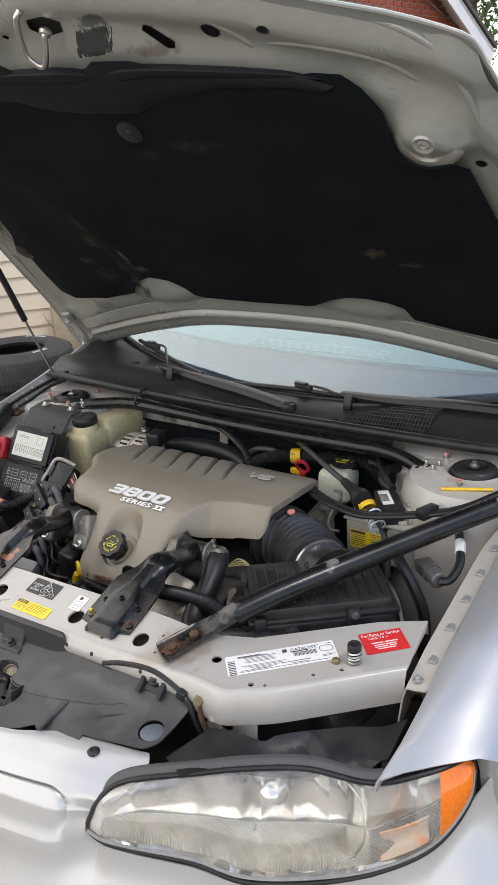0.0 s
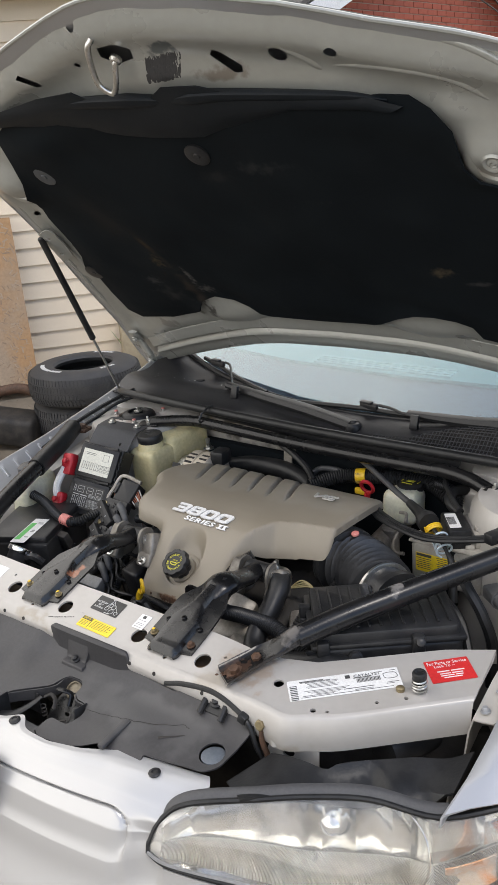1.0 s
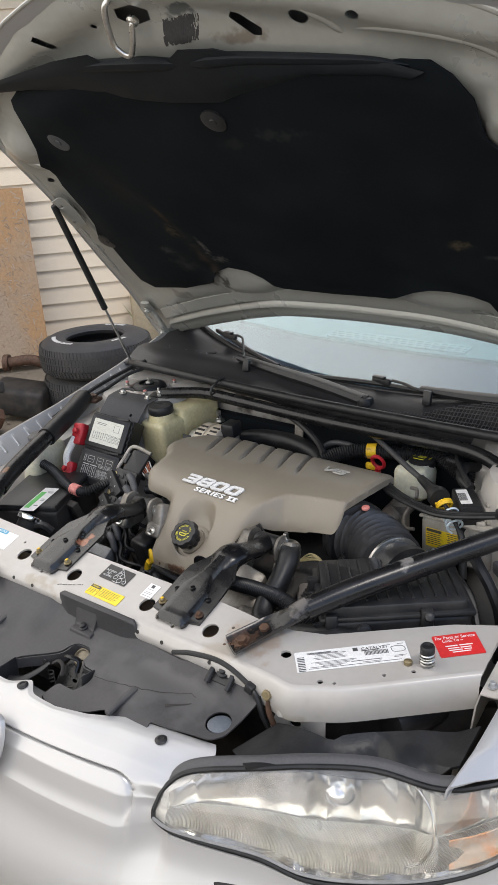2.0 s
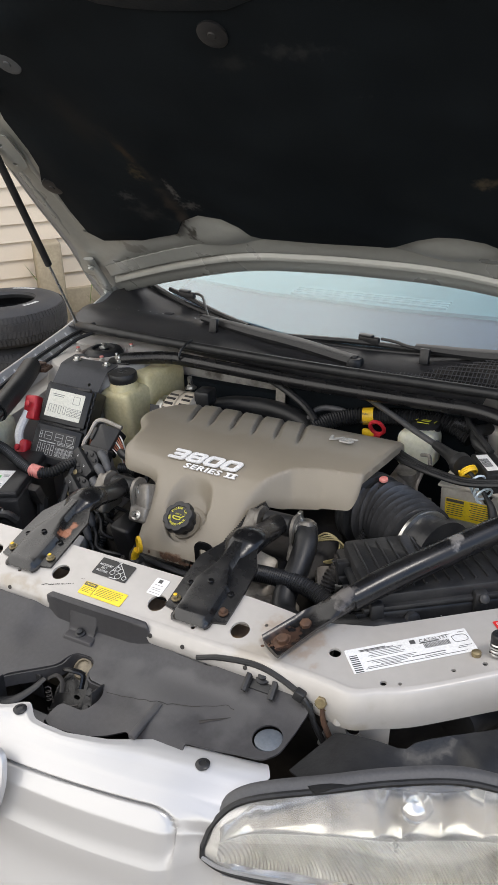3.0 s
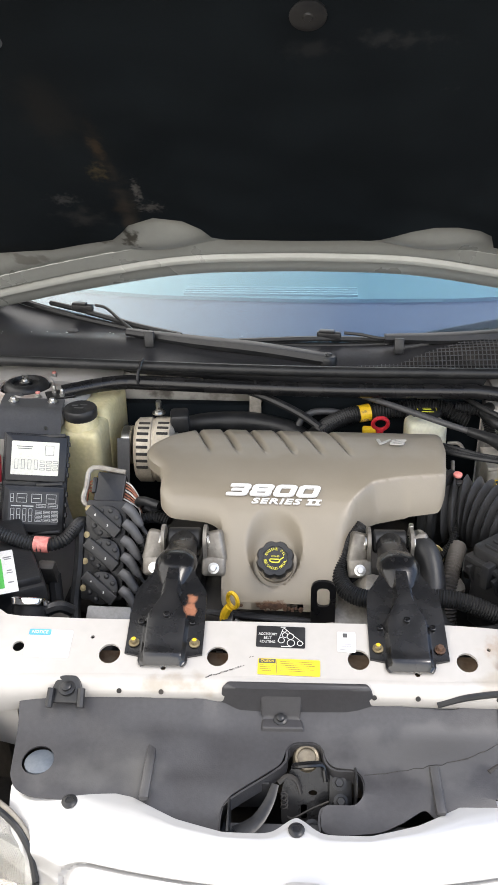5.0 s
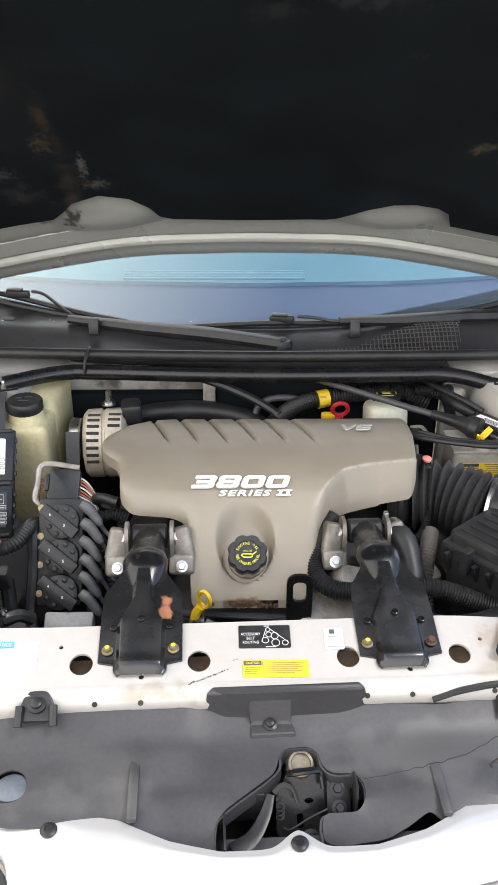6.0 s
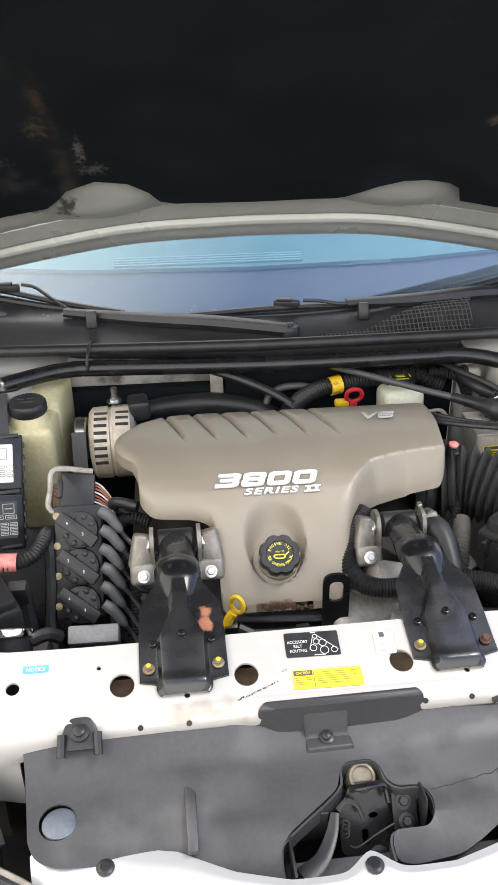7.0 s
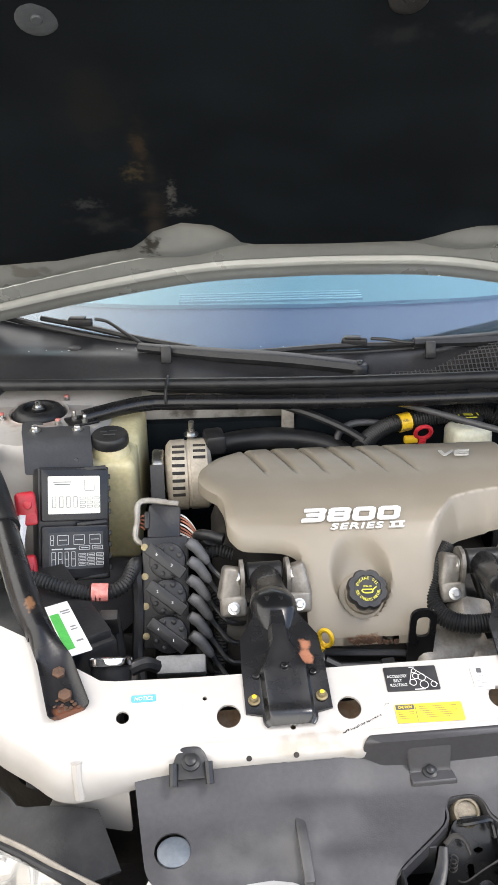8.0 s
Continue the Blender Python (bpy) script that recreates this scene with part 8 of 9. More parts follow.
cyl(bm, (0.27, 0.64, 0.62), (0.27, 0.64, 0.70), 0.02, seg=16)
part("cylinder", bm, ALU, br_)
settle(br_, (0, 0, 0), 0, (-0.009, 0.003, 0.013))

# rear hoses and fuel line
hose = thing("heater_hose", (0.05, 0.74, 0.74), "ribbed black heater hose with a yellow fuel caution tag", "hose")
bm = B()
tube(bm, [(0.03, 0.655, 0.765), (0.06, 0.69, 0.775), (0.10, 0.72, 0.782), (0.15, 0.735, 0.786), (0.22, 0.745, 0.79), (0.30, 0.755, 0.79), (0.36, 0.74, 0.77)], 0.017, 12, 8, 0.006, 0.0014)
part("sleeve", bm, RUBBER, hose)
bm = B()
tube(bm, [(0.122, 0.726, 0.784), (0.145, 0.733, 0.786)], 0.0195, 14, 4)
box(bm, (0.145, 0.705, 0.757), (0.03, 0.012, 0.016), (0, 0, 0), 0.004)
tag = part("caution_tag", bm, YELLOW, hose, "yellow fuel caution tag")
lettering("tag_word", "FUEL", plane_at((0.1335, 0.7105, 0.797), (1, 0.3, 0.05), (0, 0.7, 0.7)), 0.012, 0.0045, 0.0003, INK, tag)
lettering("tag_word", "CAUTION", plane_at((0.1345, 0.708, 0.778), (1, 0.3, 0.05), (0, 0.3, 1)), 0.018, 0.004, 0.0003, INK, tag)
pipes = thing("coolant_pipe", (0, 0.72, 0.75), "dark metal loop of coolant pipe", "pipe")
bm = B()
tube(bm, [(-0.01, 0.70, 0.72), (-0.005, 0.715, 0.765), (0.02, 0.725, 0.785), (0.06, 0.73, 0.787), (0.10, 0.73, 0.78)], 0.0075, 10, 7)
pieces("pipe", bm, GREYRUB, pipes)
duct = thing("rear_duct", (-0.12, 0.70, 0.72), "large black rear air duct", "duct")
bm = B()
tube(bm, [(-0.30, 0.72, 0.735), (-0.22, 0.735, 0.75), (-0.12, 0.74, 0.752), (-0.03, 0.72, 0.745), (0.03, 0.68, 0.73)], 0.024, 14, 8, radii=[0.018, 0.022, 0.024, 0.022, 0.018])
part("tube", bm, RUBBER, duct)
bm = B()
tube(bm, [(-0.14, 0.74, 0.835), (-0.06, 0.715, 0.815), (0.0, 0.69, 0.795), (0.04, 0.66, 0.78)], 0.0085, 8, 7)
part("hose", bm, RUBBER, duct)
strap = thing("bracket_strap", (-0.105, 0.76, 0.74), "dull grey steel strap", "bracket")
bm = B()
box(bm, (-0.104, 0.752, 0.79), (0.026, 0.004, 0.11), (-6, 0, 0), 0.001)
part("strap", bm, ALU, strap)
rod = thing("cruise_cable", (0.25, 0.66, 0.80), "grey sheathed cable with rubber boot and coil ends", "cable")
bm = B()
tube(bm, [(0.13, 0.738, 0.822), (0.20, 0.69, 0.818), (0.28, 0.635, 0.812), (0.335, 0.60, 0.808)], 0.0065, 10, 6)
part("sheath", bm, GREYRUB, rod)
bm = B()
tube(bm, [(0.335, 0.60, 0.808), (0.375, 0.57, 0.806), (0.40, 0.55, 0.804)], 0.016, 14, 5, radii=[0.009, 0.012, 0.020])
cyl(bm, (0.40, 0.55, 0.804), (0.412, 0.54, 0.803), 0.022, seg=18)
tube(bm, [(0.412, 0.543, 0.80), (0.440, 0.520, 0.794), (0.466, 0.510, 0.766), (0.483, 0.500, 0.742), (0.50, 0.47, 0.68)], 0.008, 10, 6, radii=[0.004, 0.004, 0.004, 0.008, 0.009])
part("boot", bm, RUBBER, rod)
for material, r0, p, axis, pitch, n in ((YELLOW, 0.016, V(0.418, 0.542, 0.797), (0.55, -0.45, -0.45), 0.0005, 26), (BLUEW, 0.0160, V(0.440, 0.527, 0.789), (0.654, -0.71, -0.36), 0.0014, 34)):
    bm = B()
    d, u, w = frame_of(axis)
    tube(bm, [p + d * (pitch * k) + (u * math.cos(k * 0.8) + w * math.sin(k * 0.8)) * r0 for k in range(n)], 0.0022, 6, 2)
    part("coil_spring", bm, material, rod)
lines = thing("brake_pipes", (0.45, 0.55, 0.79), "thin dark brake pipes running across the bay", "pipe")
bm = B()
for k in range(3):
    tube(bm, [(0.27, 0.56 + 0.008 * k, 0.785 + 0.004 * k), (0.30, 0.533 + 0.008 * k, 0.79 + 0.003 * k), (0.364, 0.505 + 0.009 * k, 0.792), (0.44, 0.486 + 0.010 * k, 0.796), (0.532, 0.502 + 0.010 * k, 0.81), (0.617, 0.522 + 0.010 * k, 0.832), (0.677, 0.598 + 0.010 * k, 0.85)], 0.0036 if k else 0.005, 8, 7)
pieces("pipe", bm, RUBBER, lines)
bm = B()
tube(bm, [(0.34, 0.76, 0.82), (0.37, 0.70, 0.82), (0.41, 0.65, 0.815), (0.44, 0.62, 0.805)], 0.006, 8, 6)
tube(bm, [(0.40, 0.74, 0.80), (0.385, 0.70, 0.805), (0.40, 0.66, 0.80), (0.43, 0.64, 0.79)], 0.012, 10, 6)
tube(bm, [(0.33, 0.74, 0.80), (0.36, 0.73, 0.80), (0.39, 0.72, 0.79), (0.40, 0.68, 0.75)], 0.011, 10, 6, 0.005, 0.001)
pieces("vacuum_hose", bm, RUBBER, lines)
bm = B()
tube(bm, [(0.31, 0.60, 0.74), (0.31, 0.57, 0.72), (0.325, 0.55, 0.71), (0.35, 0.545, 0.715)], 0.004, 8, 5)
tube(bm, [(0.30, 0.62, 0.77), (0.32, 0.61, 0.775), (0.33, 0.59, 0.765)], 0.004, 8, 5)
pieces("steel_pipe", bm, ALU, lines)
bm = B()
box(bm, (0.565, 0.516, 0.822), (0.022, 0.045, 0.022), (0, 0, -20), 0.003)
part("pipe_clip", bm, BLACK, lines)

# control module with the yellow label, and the boxes beside the tower
pcm = thing("control_module", (0.43, 0.50, 0.70), "grey module box with a yellow caution label", "control module")
bm = B()
box(bm, (0.447, 0.582, 0.709), (0.154, 0.09, 0.092), (0, 0, 0), 0.010, 3)
box(bm, (0.447, 0.582, 0.757), (0.160, 0.096, 0.006), (0, 0, 0), 0.002)
for k in range(3):
    box(bm, (0.395 + 0.05 * k, 0.555, 0.763), (0.018, 0.014, 0.008), (0, 0, 12 * k), 0.002)
part("case", bm, PALEP, pcm)
m = plane_at((0.430, 0.5362, 0.713), (1, 0, 0), (0, 0, 1))
decal("caution_label", m, 0.094, 0.042, LABY, pcm, "yellow caution label")
bars("label_print", m, [(-0.028, 0.0165, 0.034, 0.006)] + [(0.022, 0.0175 - k * 0.0045, 0.044 - 0.004 * (k % 3), 0.0013) for k in range(8)] + [(-0.028, 0.009 - k * 0.0045, 0.034 - 0.005 * (k % 2), 0.0013) for k in range(6)], INK, pcm)
mod = thing("relay_module", (0.50, 0.60, 0.77), "black module with a white bar code label", "module")
bm = B()
box(bm, (0.450, 0.582, 0.768), (0.046, 0.094, 0.066), (0, 0, 37), 0.005)
part("case", bm, BLACK, mod)
m = pose(0.445, 0.579, 0.8012, 0, 0, 127)
decal("barcode_label", m, 0.068, 0.023, LABW, mod, "white bar code label")
bars("bar_code", m, [(-0.018 + k * 0.003, 0.003, (0.001, 0.0018)[k % 2], 0.016) for k in range(12)], INK, mod)
bm = B()
box(bm, (0.487, 0.613, 0.752), (0.044, 0.105, 0.080), (0, 0, 37), 0.008)
box(bm, (0.487, 0.613, 0.794), (0.030, 0.082, 0.012), (0, 0, 37), 0.004)
for k in range(3):
    box(bm, V(0.487, 0.613, 0.745) + V(0.60, -0.80, 0) * 0.052 + V(0, 0, 0.025 - 0.03 * k), (0.036, 0.008, 0.018), (0, 0, 37), 0.003)
part("grey_case", bm, PALEP, mod)
bm = B()
box(bm, (0.502, 0.645, 0.810), (0.045, 0.03, 0.022), (0, 0, 30), 0.006)
tube(bm, [(0.502, 0.64, 0.812), (0.53, 0.605, 0.81), (0.555, 0.575, 0.815)], 0.011, 8, 5)
pieces("connector", bm, BLUE, mod, "dark blue connector")
bm = B()
box(bm, (0.50, 0.705, 0.812), (0.05, 0.03, 0.02), (0, 0, 10), 0.006)
tube(bm, [(0.47, 0.72, 0.815), (0.50, 0.705, 0.825), (0.53, 0.70, 0.822)], 0.007, 8, 4)
part("sensor_bracket", bm, ALU, mod)
con = thing("wing_connector", (0.63, 0.42, 0.74), "grey wiring connector with taped loom on the inner wing", "connector")
bm = B()
box(bm, (0.592, 0.455, 0.735), (0.045, 0.034, 0.026), (0, 0, -40), 0.006)
part("plug", bm, PLUGG, con)
bm = B()
cyl(bm, (0.602, 0.446, 0.735), (0.632, 0.42, 0.735), 0.016, seg=18, bev=0.003)
lathe(bm, [(0.019, 0), (0.019, 0.005)], (0.606, 0.4425, 0.735), (0.03, -0.026, 0), 18)
part("socket", bm, PLUGG, con)
bm = B()
tube(bm, [(0.632, 0.42, 0.735), (0.650, 0.428, 0.740), (0.654, 0.462, 0.757), (0.640, 0.50, 0.775), (0.62, 0.54, 0.785)], 0.0085, 8, 6)
part("elbow", bm, BLACK, con)
bm = B()
tube(bm, [(0.646, 0.483, 0.767), (0.640, 0.50, 0.775), (0.636, 0.508, 0.777)], 0.0105, 8, 4)
part("white_tape", bm, LABW, con)
bm = B()
tube(bm, [(0.530, 0.430, 0.785), (0.556, 0.413, 0.758), (0.589, 0.402, 0.72), (0.612, 0.400, 0.66), (0.615, 0.39, 0.58)], 0.011, 8, 6)
tube(bm, [(0.50, 0.41, 0.73), (0.55, 0.40, 0.69), (0.60, 0.345, 0.62)], 0.009, 8, 6)
pieces("loom", bm, RUBBER, con)
bm = B()
tube(bm, [(0.50, 0.36, 0.715), (0.515, 0.375, 0.735), (0.54, 0.36, 0.735), (0.565, 0.335, 0.705)], 0.008, 8, 6)
part("bent_pipe", bm, ALU, con)
bm = B()
tube(bm, [(0.566, 0.580, 0.846), (0.60, 0.590, 0.848), (0.66, 0.614, 0.850)], 0.0035, 6, 5)
part("yellow_strap", bm, YELLOW, con)

# air intake
air = thing("air_intake_hose", (0.33, 0.43, 0.70), "ribbed black air intake hose with a bright clamp", "intake hose")
a, b = V(0.280, 0.442, 0.720), V(0.392, 0.382, 0.722)
bm = B()
tube(bm, [a, a.lerp(b, 0.4) + V(0.004, 0.008, 0.004), b], 0.058, 32, 14, 0.0158, 0.0088)
part("bellows", bm, BELLOWS, air, "ribbed rubber bellows", 40)
bm = B()
d = (b - a).normalized()
lathe(bm, [(0.058, 0.004), (0.060, 0.005), (0.060, 0.011), (0.058, 0.012)], b, d, 36)
part("clamp", bm, STEEL, air)
bm = B()
lathe(bm, [(0.052, 0), (0.054, 0.03), (0.060, 0.035), (0.060, 0.05)], b + d * 0.012, d, 30)
part("sensor_neck", bm, BLACK, air)
bm = B()
lathe(bm, [(0.060, -0.034), (0.072, -0.030), (0.074, -0.022), (0.070, -0.018), (0.070, -0.014), (0.074, -0.010), (0.073, -0.002), (0.062, 0.002)], a, d, 40)
part("throttle_collar", bm, RUBBER, air)
bm = B()
lathe(bm, [(0.0065, 0), (0.0082, 0.001), (0.0082, 0.005), (0.005, 0.006)], (0.294, 0.446, 0.788), (0, -0.2, 1), 14)
part("sensor_cap", bm, PINK, air, "faded red sensor cap")
bm = B()
cyl(bm, (0.293, 0.447, 0.75), (0.294, 0.446, 0.789), 0.006, seg=12)
box(bm, (0.296, 0.436, 0.773), (0.014, 0.012, 0.022), (15, 0, 0), 0.003)
tube(bm, [(0.296, 0.434, 0.766), (0.293, 0.410, 0.742), (0.289, 0.386, 0.716), (0.280, 0.362, 0.692), (0.255, 0.345, 0.675)], 0.0075, 10, 8, 0.0042, 0.0011)
part("sensor_lead", bm, RUBBER, air)
for k in range(4):
    bm = B()
    tube(bm, [(0.20, 0.335, 0.69), (0.225 + 0.008 * k, 0.345, 0.71 - 0.003 * k), (0.25 + 0.006 * k, 0.35, 0.695 - 0.008 * k), (0.25, 0.335, 0.67 - 0.004 * k), (0.23, 0.325, 0.66)], 0.0018, 5, 6)
    part("wire", bm, WIREY, air)
bx = thing("air_filter_box", (0.46, 0.24, 0.62), "black ribbed air filter box held by clips", "air filter box")
m = pose(0.455, 0.275, 0.70, 0, 0, 40)
bm = B()
box(bm, m @ V(0, 0.008, -0.036), (0.26, 0.170, 0.13), (0, 0, 40), 0.012, 3)
part("base", bm, BLACK, bx)
bm = B()
box(bm, m @ V(0, 0.012, 0.030), (0.272, 0.182, 0.012), (0, 0, 40), 0.005)
prism(bm, rounded([(-0.125, -0.072), (0.125, -0.072), (0.125, 0.098), (-0.125, 0.098)], 0.012), m @ pose(0, 0, 0.034), 0.020, 0.006)
part("lid", bm, BLACK, bx)
bm = B()
for k in range(12):
    box(bm, m @ V(-0.11 + k * 0.02, 0.012, 0.055), (0.004, 0.14, 0.005), (0, 0, 40), 0.001)
for k in range(14):
    box(bm, m @ V(-0.13 + k * 0.02, 0.098, 0.014), (0.003, 0.012, 0.03), (0, 0, 40), 0.0008)
pieces("lid_rib", bm, BLACK, bx)
bm = B()
for k in range(7):
    prism(bm, [(-0.015, 0.0), (0.004, 0.0), (0.004, -0.040)], plane_at(m @ V(-0.132, -0.068 + 0.026 * k, 0.024), m.to_3x3() @ V(1, 0, 0), (0, 0, 1)), 0.006, 0.0008)
pieces("gusset", bm, BLACK, bx)
bm = B()
for x, y in ((-0.115, -0.078), (0.05, -0.078), (-0.136, 0.05), (0.10, 0.104)):
    box(bm, m @ V(x, y, 0.022), (0.022, 0.016, 0.045), (0, 0, 40), 0.004)
pieces("clip", bm, BLACK, bx)
bm = B()
lathe(bm, [(0.013, 0), (0.013, 0.008), (0.009, 0.012), (0.005, 0.012)], m @ V(-0.06, -0.079, 0.008), m.to_3x3() @ V(0, -1, 0.5), 16)
lathe(bm, [(0.008, 0), (0.008, 0.008), (0.005, 0.01)], m @ V(0.052, -0.084, 0.032), m.to_3x3() @ V(0, -1, 0.8), 12)
pieces("screw", bm, BLACK, bx)
bm = B()
for k in range(12):
    lathe(bm, [(random.uniform(0.0012, 0.0028), 0), (0.001, 0.0006)], m @ V(random.uniform(-0.03, 0.08), -0.0765, random.uniform(-0.012, 0.006)), m.to_3x3() @ V(0, -1, 0.1), 7)
part("paint_spot", bm, PRINT, bx)

# cooling hoses in front of the engine
rad = thing("radiator_hose", (0.25, 0.16, 0.62), "thick black radiator hose", "hose")
bm = B()
tube(bm, [(0.205, 0.30, 0.735), (0.225, 0.27, 0.73), (0.232, 0.225, 0.70), (0.228, 0.19, 0.672), (0.245, 0.155, 0.655), (0.29, 0.130, 0.665), (0.35, 0.125, 0.685), (0.42, 0.14, 0.70), (0.47, 0.17, 0.69)], 0.021, 16, 8)
part("hose", bm, RUBBER, rad)
bm = B()
lathe(bm, [(0.0235, -0.006), (0.0235, 0.006)], (0.208, 0.297, 0.735), (0.5, -0.8, -0.1), 24)
box(bm, (0.198, 0.30, 0.762), (0.008, 0.010, 0.016), (0, 0, 0), 0.002)
part("hose_clip", bm, STEEL, rad)
cor = thing("loom_conduit", (0.13, 0.23, 0.66), "corrugated black wiring conduit", "conduit")
bm = B()
tube(bm, [(0.118, 0.325, 0.745), (0.090, 0.295, 0.725), (0.076, 0.262, 0.70), (0.088, 0.228, 0.682), (0.125, 0.206, 0.680), (0.19, 0.20, 0.690), (0.26, 0.195, 0.694), (0.32, 0.185, 0.680), (0.38, 0.175, 0.66)], 0.0148, 14, 10, 0.0044, 0.0010)
part("conduit", bm, RUBBER, cor)
bm = B()
tube(bm, [(0.292, 0.36, 0.69), (0.277, 0.31, 0.68), (0.266, 0.27, 0.65), (0.27, 0.24, 0.59)], 0.014, 12, 8, 0.006, 0.0014)
part("dusty_conduit", bm, DUSTY, cor)
bm = B()
tube(bm, [(-0.25, 0.36, 0.755), (-0.275, 0.37, 0.757), (-0.292, 0.385, 0.748), (-0.29, 0.40, 0.73), (-0.26, 0.395, 0.715), (-0.235, 0.385, 0.71)], 0.009, 10, 7)
tube(bm, [(-0.285, 0.37, 0.72), (-0.26, 0.37, 0.725), (-0.235, 0.365, 0.72)], 0.010, 10, 6, 0.005, 0.001)
tube(bm, [(-0.285, 0.34, 0.70), (-0.262, 0.30, 0.66), (-0.258, 0.27, 0.62), (-0.27, 0.24, 0.56)], 0.010, 10, 6, 0.005, 0.001)
pieces("vacuum_hose", bm, RUBBER, cor)
low = thing("front_loom", (0.15, 0.28, 0.62), "tangled black engine wiring and metal brackets", "wiring")
bm = B()
for k in range(10):
    x = random.uniform(-0.28, 0.30)
    tube(bm, [(x, 0.33, 0.62 + random.uniform(0, 0.08)), (x + random.uniform(-0.05, 0.05), 0.27, 0.60), (x + random.uniform(-0.08, 0.08), 0.22, 0.54), (x + random.uniform(-0.1, 0.1), 0.18, 0.46)], random.uniform(0.005, 0.011), 8, 6)
for k in range(12):
    box(bm, (random.uniform(-0.45, 0.5), random.uniform(0.15, 0.36), random.uniform(0.42, 0.58)), (random.uniform(0.03, 0.08), random.uniform(0.03, 0.07), random.uniform(0.03, 0.09)), (random.uniform(0, 50), random.uniform(0, 40), random.uniform(0, 90)), 0.006)
pieces("loom", bm, DIRTY, low)
bm = B()
box(bm, (0.13, 0.26, 0.645), (0.06, 0.05, 0.10), (35, 20, 10), 0.01)
box(bm, (0.26, 0.30, 0.63), (0.06, 0.05, 0.08), (25, 0, 30), 0.012)
pieces("casting", bm, ALU, low)
# cable along the wing edge
wc = thing("wing_cable", (-0.72, 0.6, 0.84), "thin black cable along the wing gutter", "cable")
bm = B()
tube(bm, [(-0.66, 0.78, 0.88), (-0.69, 0.70, 0.868), (-0.70, 0.62, 0.845), (-0.70, 0.50, 0.825), (-0.69, 0.40, 0.80)], 0.005, 8, 7)
tube(bm, [(-0.72, 0.80, 0.88), (-0.735, 0.70, 0.862), (-0.735, 0.58, 0.84), (-0.74, 0.45, 0.80)], 0.006, 8, 7)
pieces("cable", bm, RUBBER, wc)
bm = B()
box(bm, (-0.665, 0.545, 0.838), (0.03, 0.04, 0.01), (0, 0, 20), 0.003)
hexbolt(bm, (-0.668, 0.548, 0.843), (0, 0, 1), 0.008)
pieces("clip", bm, RUST, wc)
washer = thing("washer_bottle", (-0.64, 0.36, 0.6), "pale plastic washer bottle beside the battery", "washer bottle")
bm = B()
box(bm, (-0.655, 0.34, 0.70), (0.06, 0.12, 0.16), (0, 10, 10), 0.02, 3)
part("bottle", bm, TANKW, washer)
bm = B()
lathe(bm, [(0.03, 0), (0.03, 0.012), (0.02, 0.02)], (-0.665, 0.345, 0.785), (-0.1, 0, 1), 20)
part("cap", bm, GREYRUB, washer)


# ---- yard and houses ----
def gnd(x, y):
    far = ease(6, 30, math.hypot(x, y))
    return 0.03 * noise.noise(V(x * 0.8, y * 0.8, 0)) * ease(1.2, 3, math.hypot(x, y)) * (1 - far)


bm = B()
side_n = 70
gv = []
for i in range(side_n + 1):
    row = []
    for j in range(side_n + 1):
        u, w = 2 * i / side_n - 1, 2 * j / side_n - 1
        x, y = math.copysign(abs(u) ** 3, u) * 400 + u * 6, math.copysign(abs(w) ** 3, w) * 400 + w * 6
        row.append(bm.verts.new((x, y, gnd(x, y) - 0.03)))
    gv.append(row)
for i in range(side_n):
    for j in range(side_n):
        bm.faces.new((gv[i][j], gv[i + 1][j], gv[i + 1][j + 1], gv[i][j + 1]))
tagged(part("ground", bm, GROUND), "bare brown earth yard with scattered debris", "ground", kind="structure")

# siding house: wall through C, running towards wd, looking towards wn
C, wd, wnm = V(-3.30, 3.70, 0), V(-0.62, -0.78, 0).normalized(), V(0.78, -0.62, 0).normalized()
house = thing("house", C, "house with cream vinyl siding and a white corner trim", "house")
bm = B()
m = plane_at(C, wd, (0, 0, 1))
prism(bm, [(0, -0.1), (9, -0.1), (9, 2.75), (0, 2.75)], m, 0.15 if (m.to_3x3() @ V(0, 0, 1)).dot(wnm) < 0 else -0.15)
part("wall", bm, VINYL, house)
bd_me = None
for k in range(21):
    z = 0.128 + k * 0.122
    if bd_me is None:
        bm = B()
        prism(bm, [(0.0, 0.0), (0.022, 0.0), (0.020, 0.010), (0.004, 0.122), (0.0, 0.122)], Matrix.Identity(4), 9.0)
        bmesh.ops.recalc_face_normals(bm, faces=bm.faces[:])
        bd_me = bpy.data.meshes.new("siding_board")
        bm.to_mesh(bd_me)
        bm.free()
        bd_me.materials.append(VINYL)
    ob = new("siding_board", bd_me)
    # profile x out of the wall, profile y up, length along the wall
    ob.matrix_basis = Matrix(((wnm.x, 0, wd.x, C.x), (wnm.y, 0, wd.y, C.y), (0, 1, 0, z), (0, 0, 0, 1)))
    ob.parent = house
    ob.matrix_parent_inverse = house.matrix_basis.inverted()
bm = B()
box(bm, (C.x - wd.x * 0.05, C.y - wd.y * 0.05, 1.33), (0.16, 0.12, 2.76), (0, 0, math.degrees(math.atan2(wd.y, wd.x))), 0.008)
part("corner_trim", bm, TRIMW, house, "white corner trim")
bm = B()
a0, a1 = C - wd * 0.3 + wnm * 0.35 + V(0, 0, 2.70), C + wd * 9.2 + wnm * 0.35 + V(0, 0, 2.70)
ribbon(bm, [a0, a1], [a0 - wnm * 3.0 + V(0, 0, 1.3), a1 - wnm * 3.0 + V(0, 0, 1.3)], 2)
thicken(bm, 0.12)
part("roof", bm, ROOFM, house, "dark shingled roof")
bm = B()
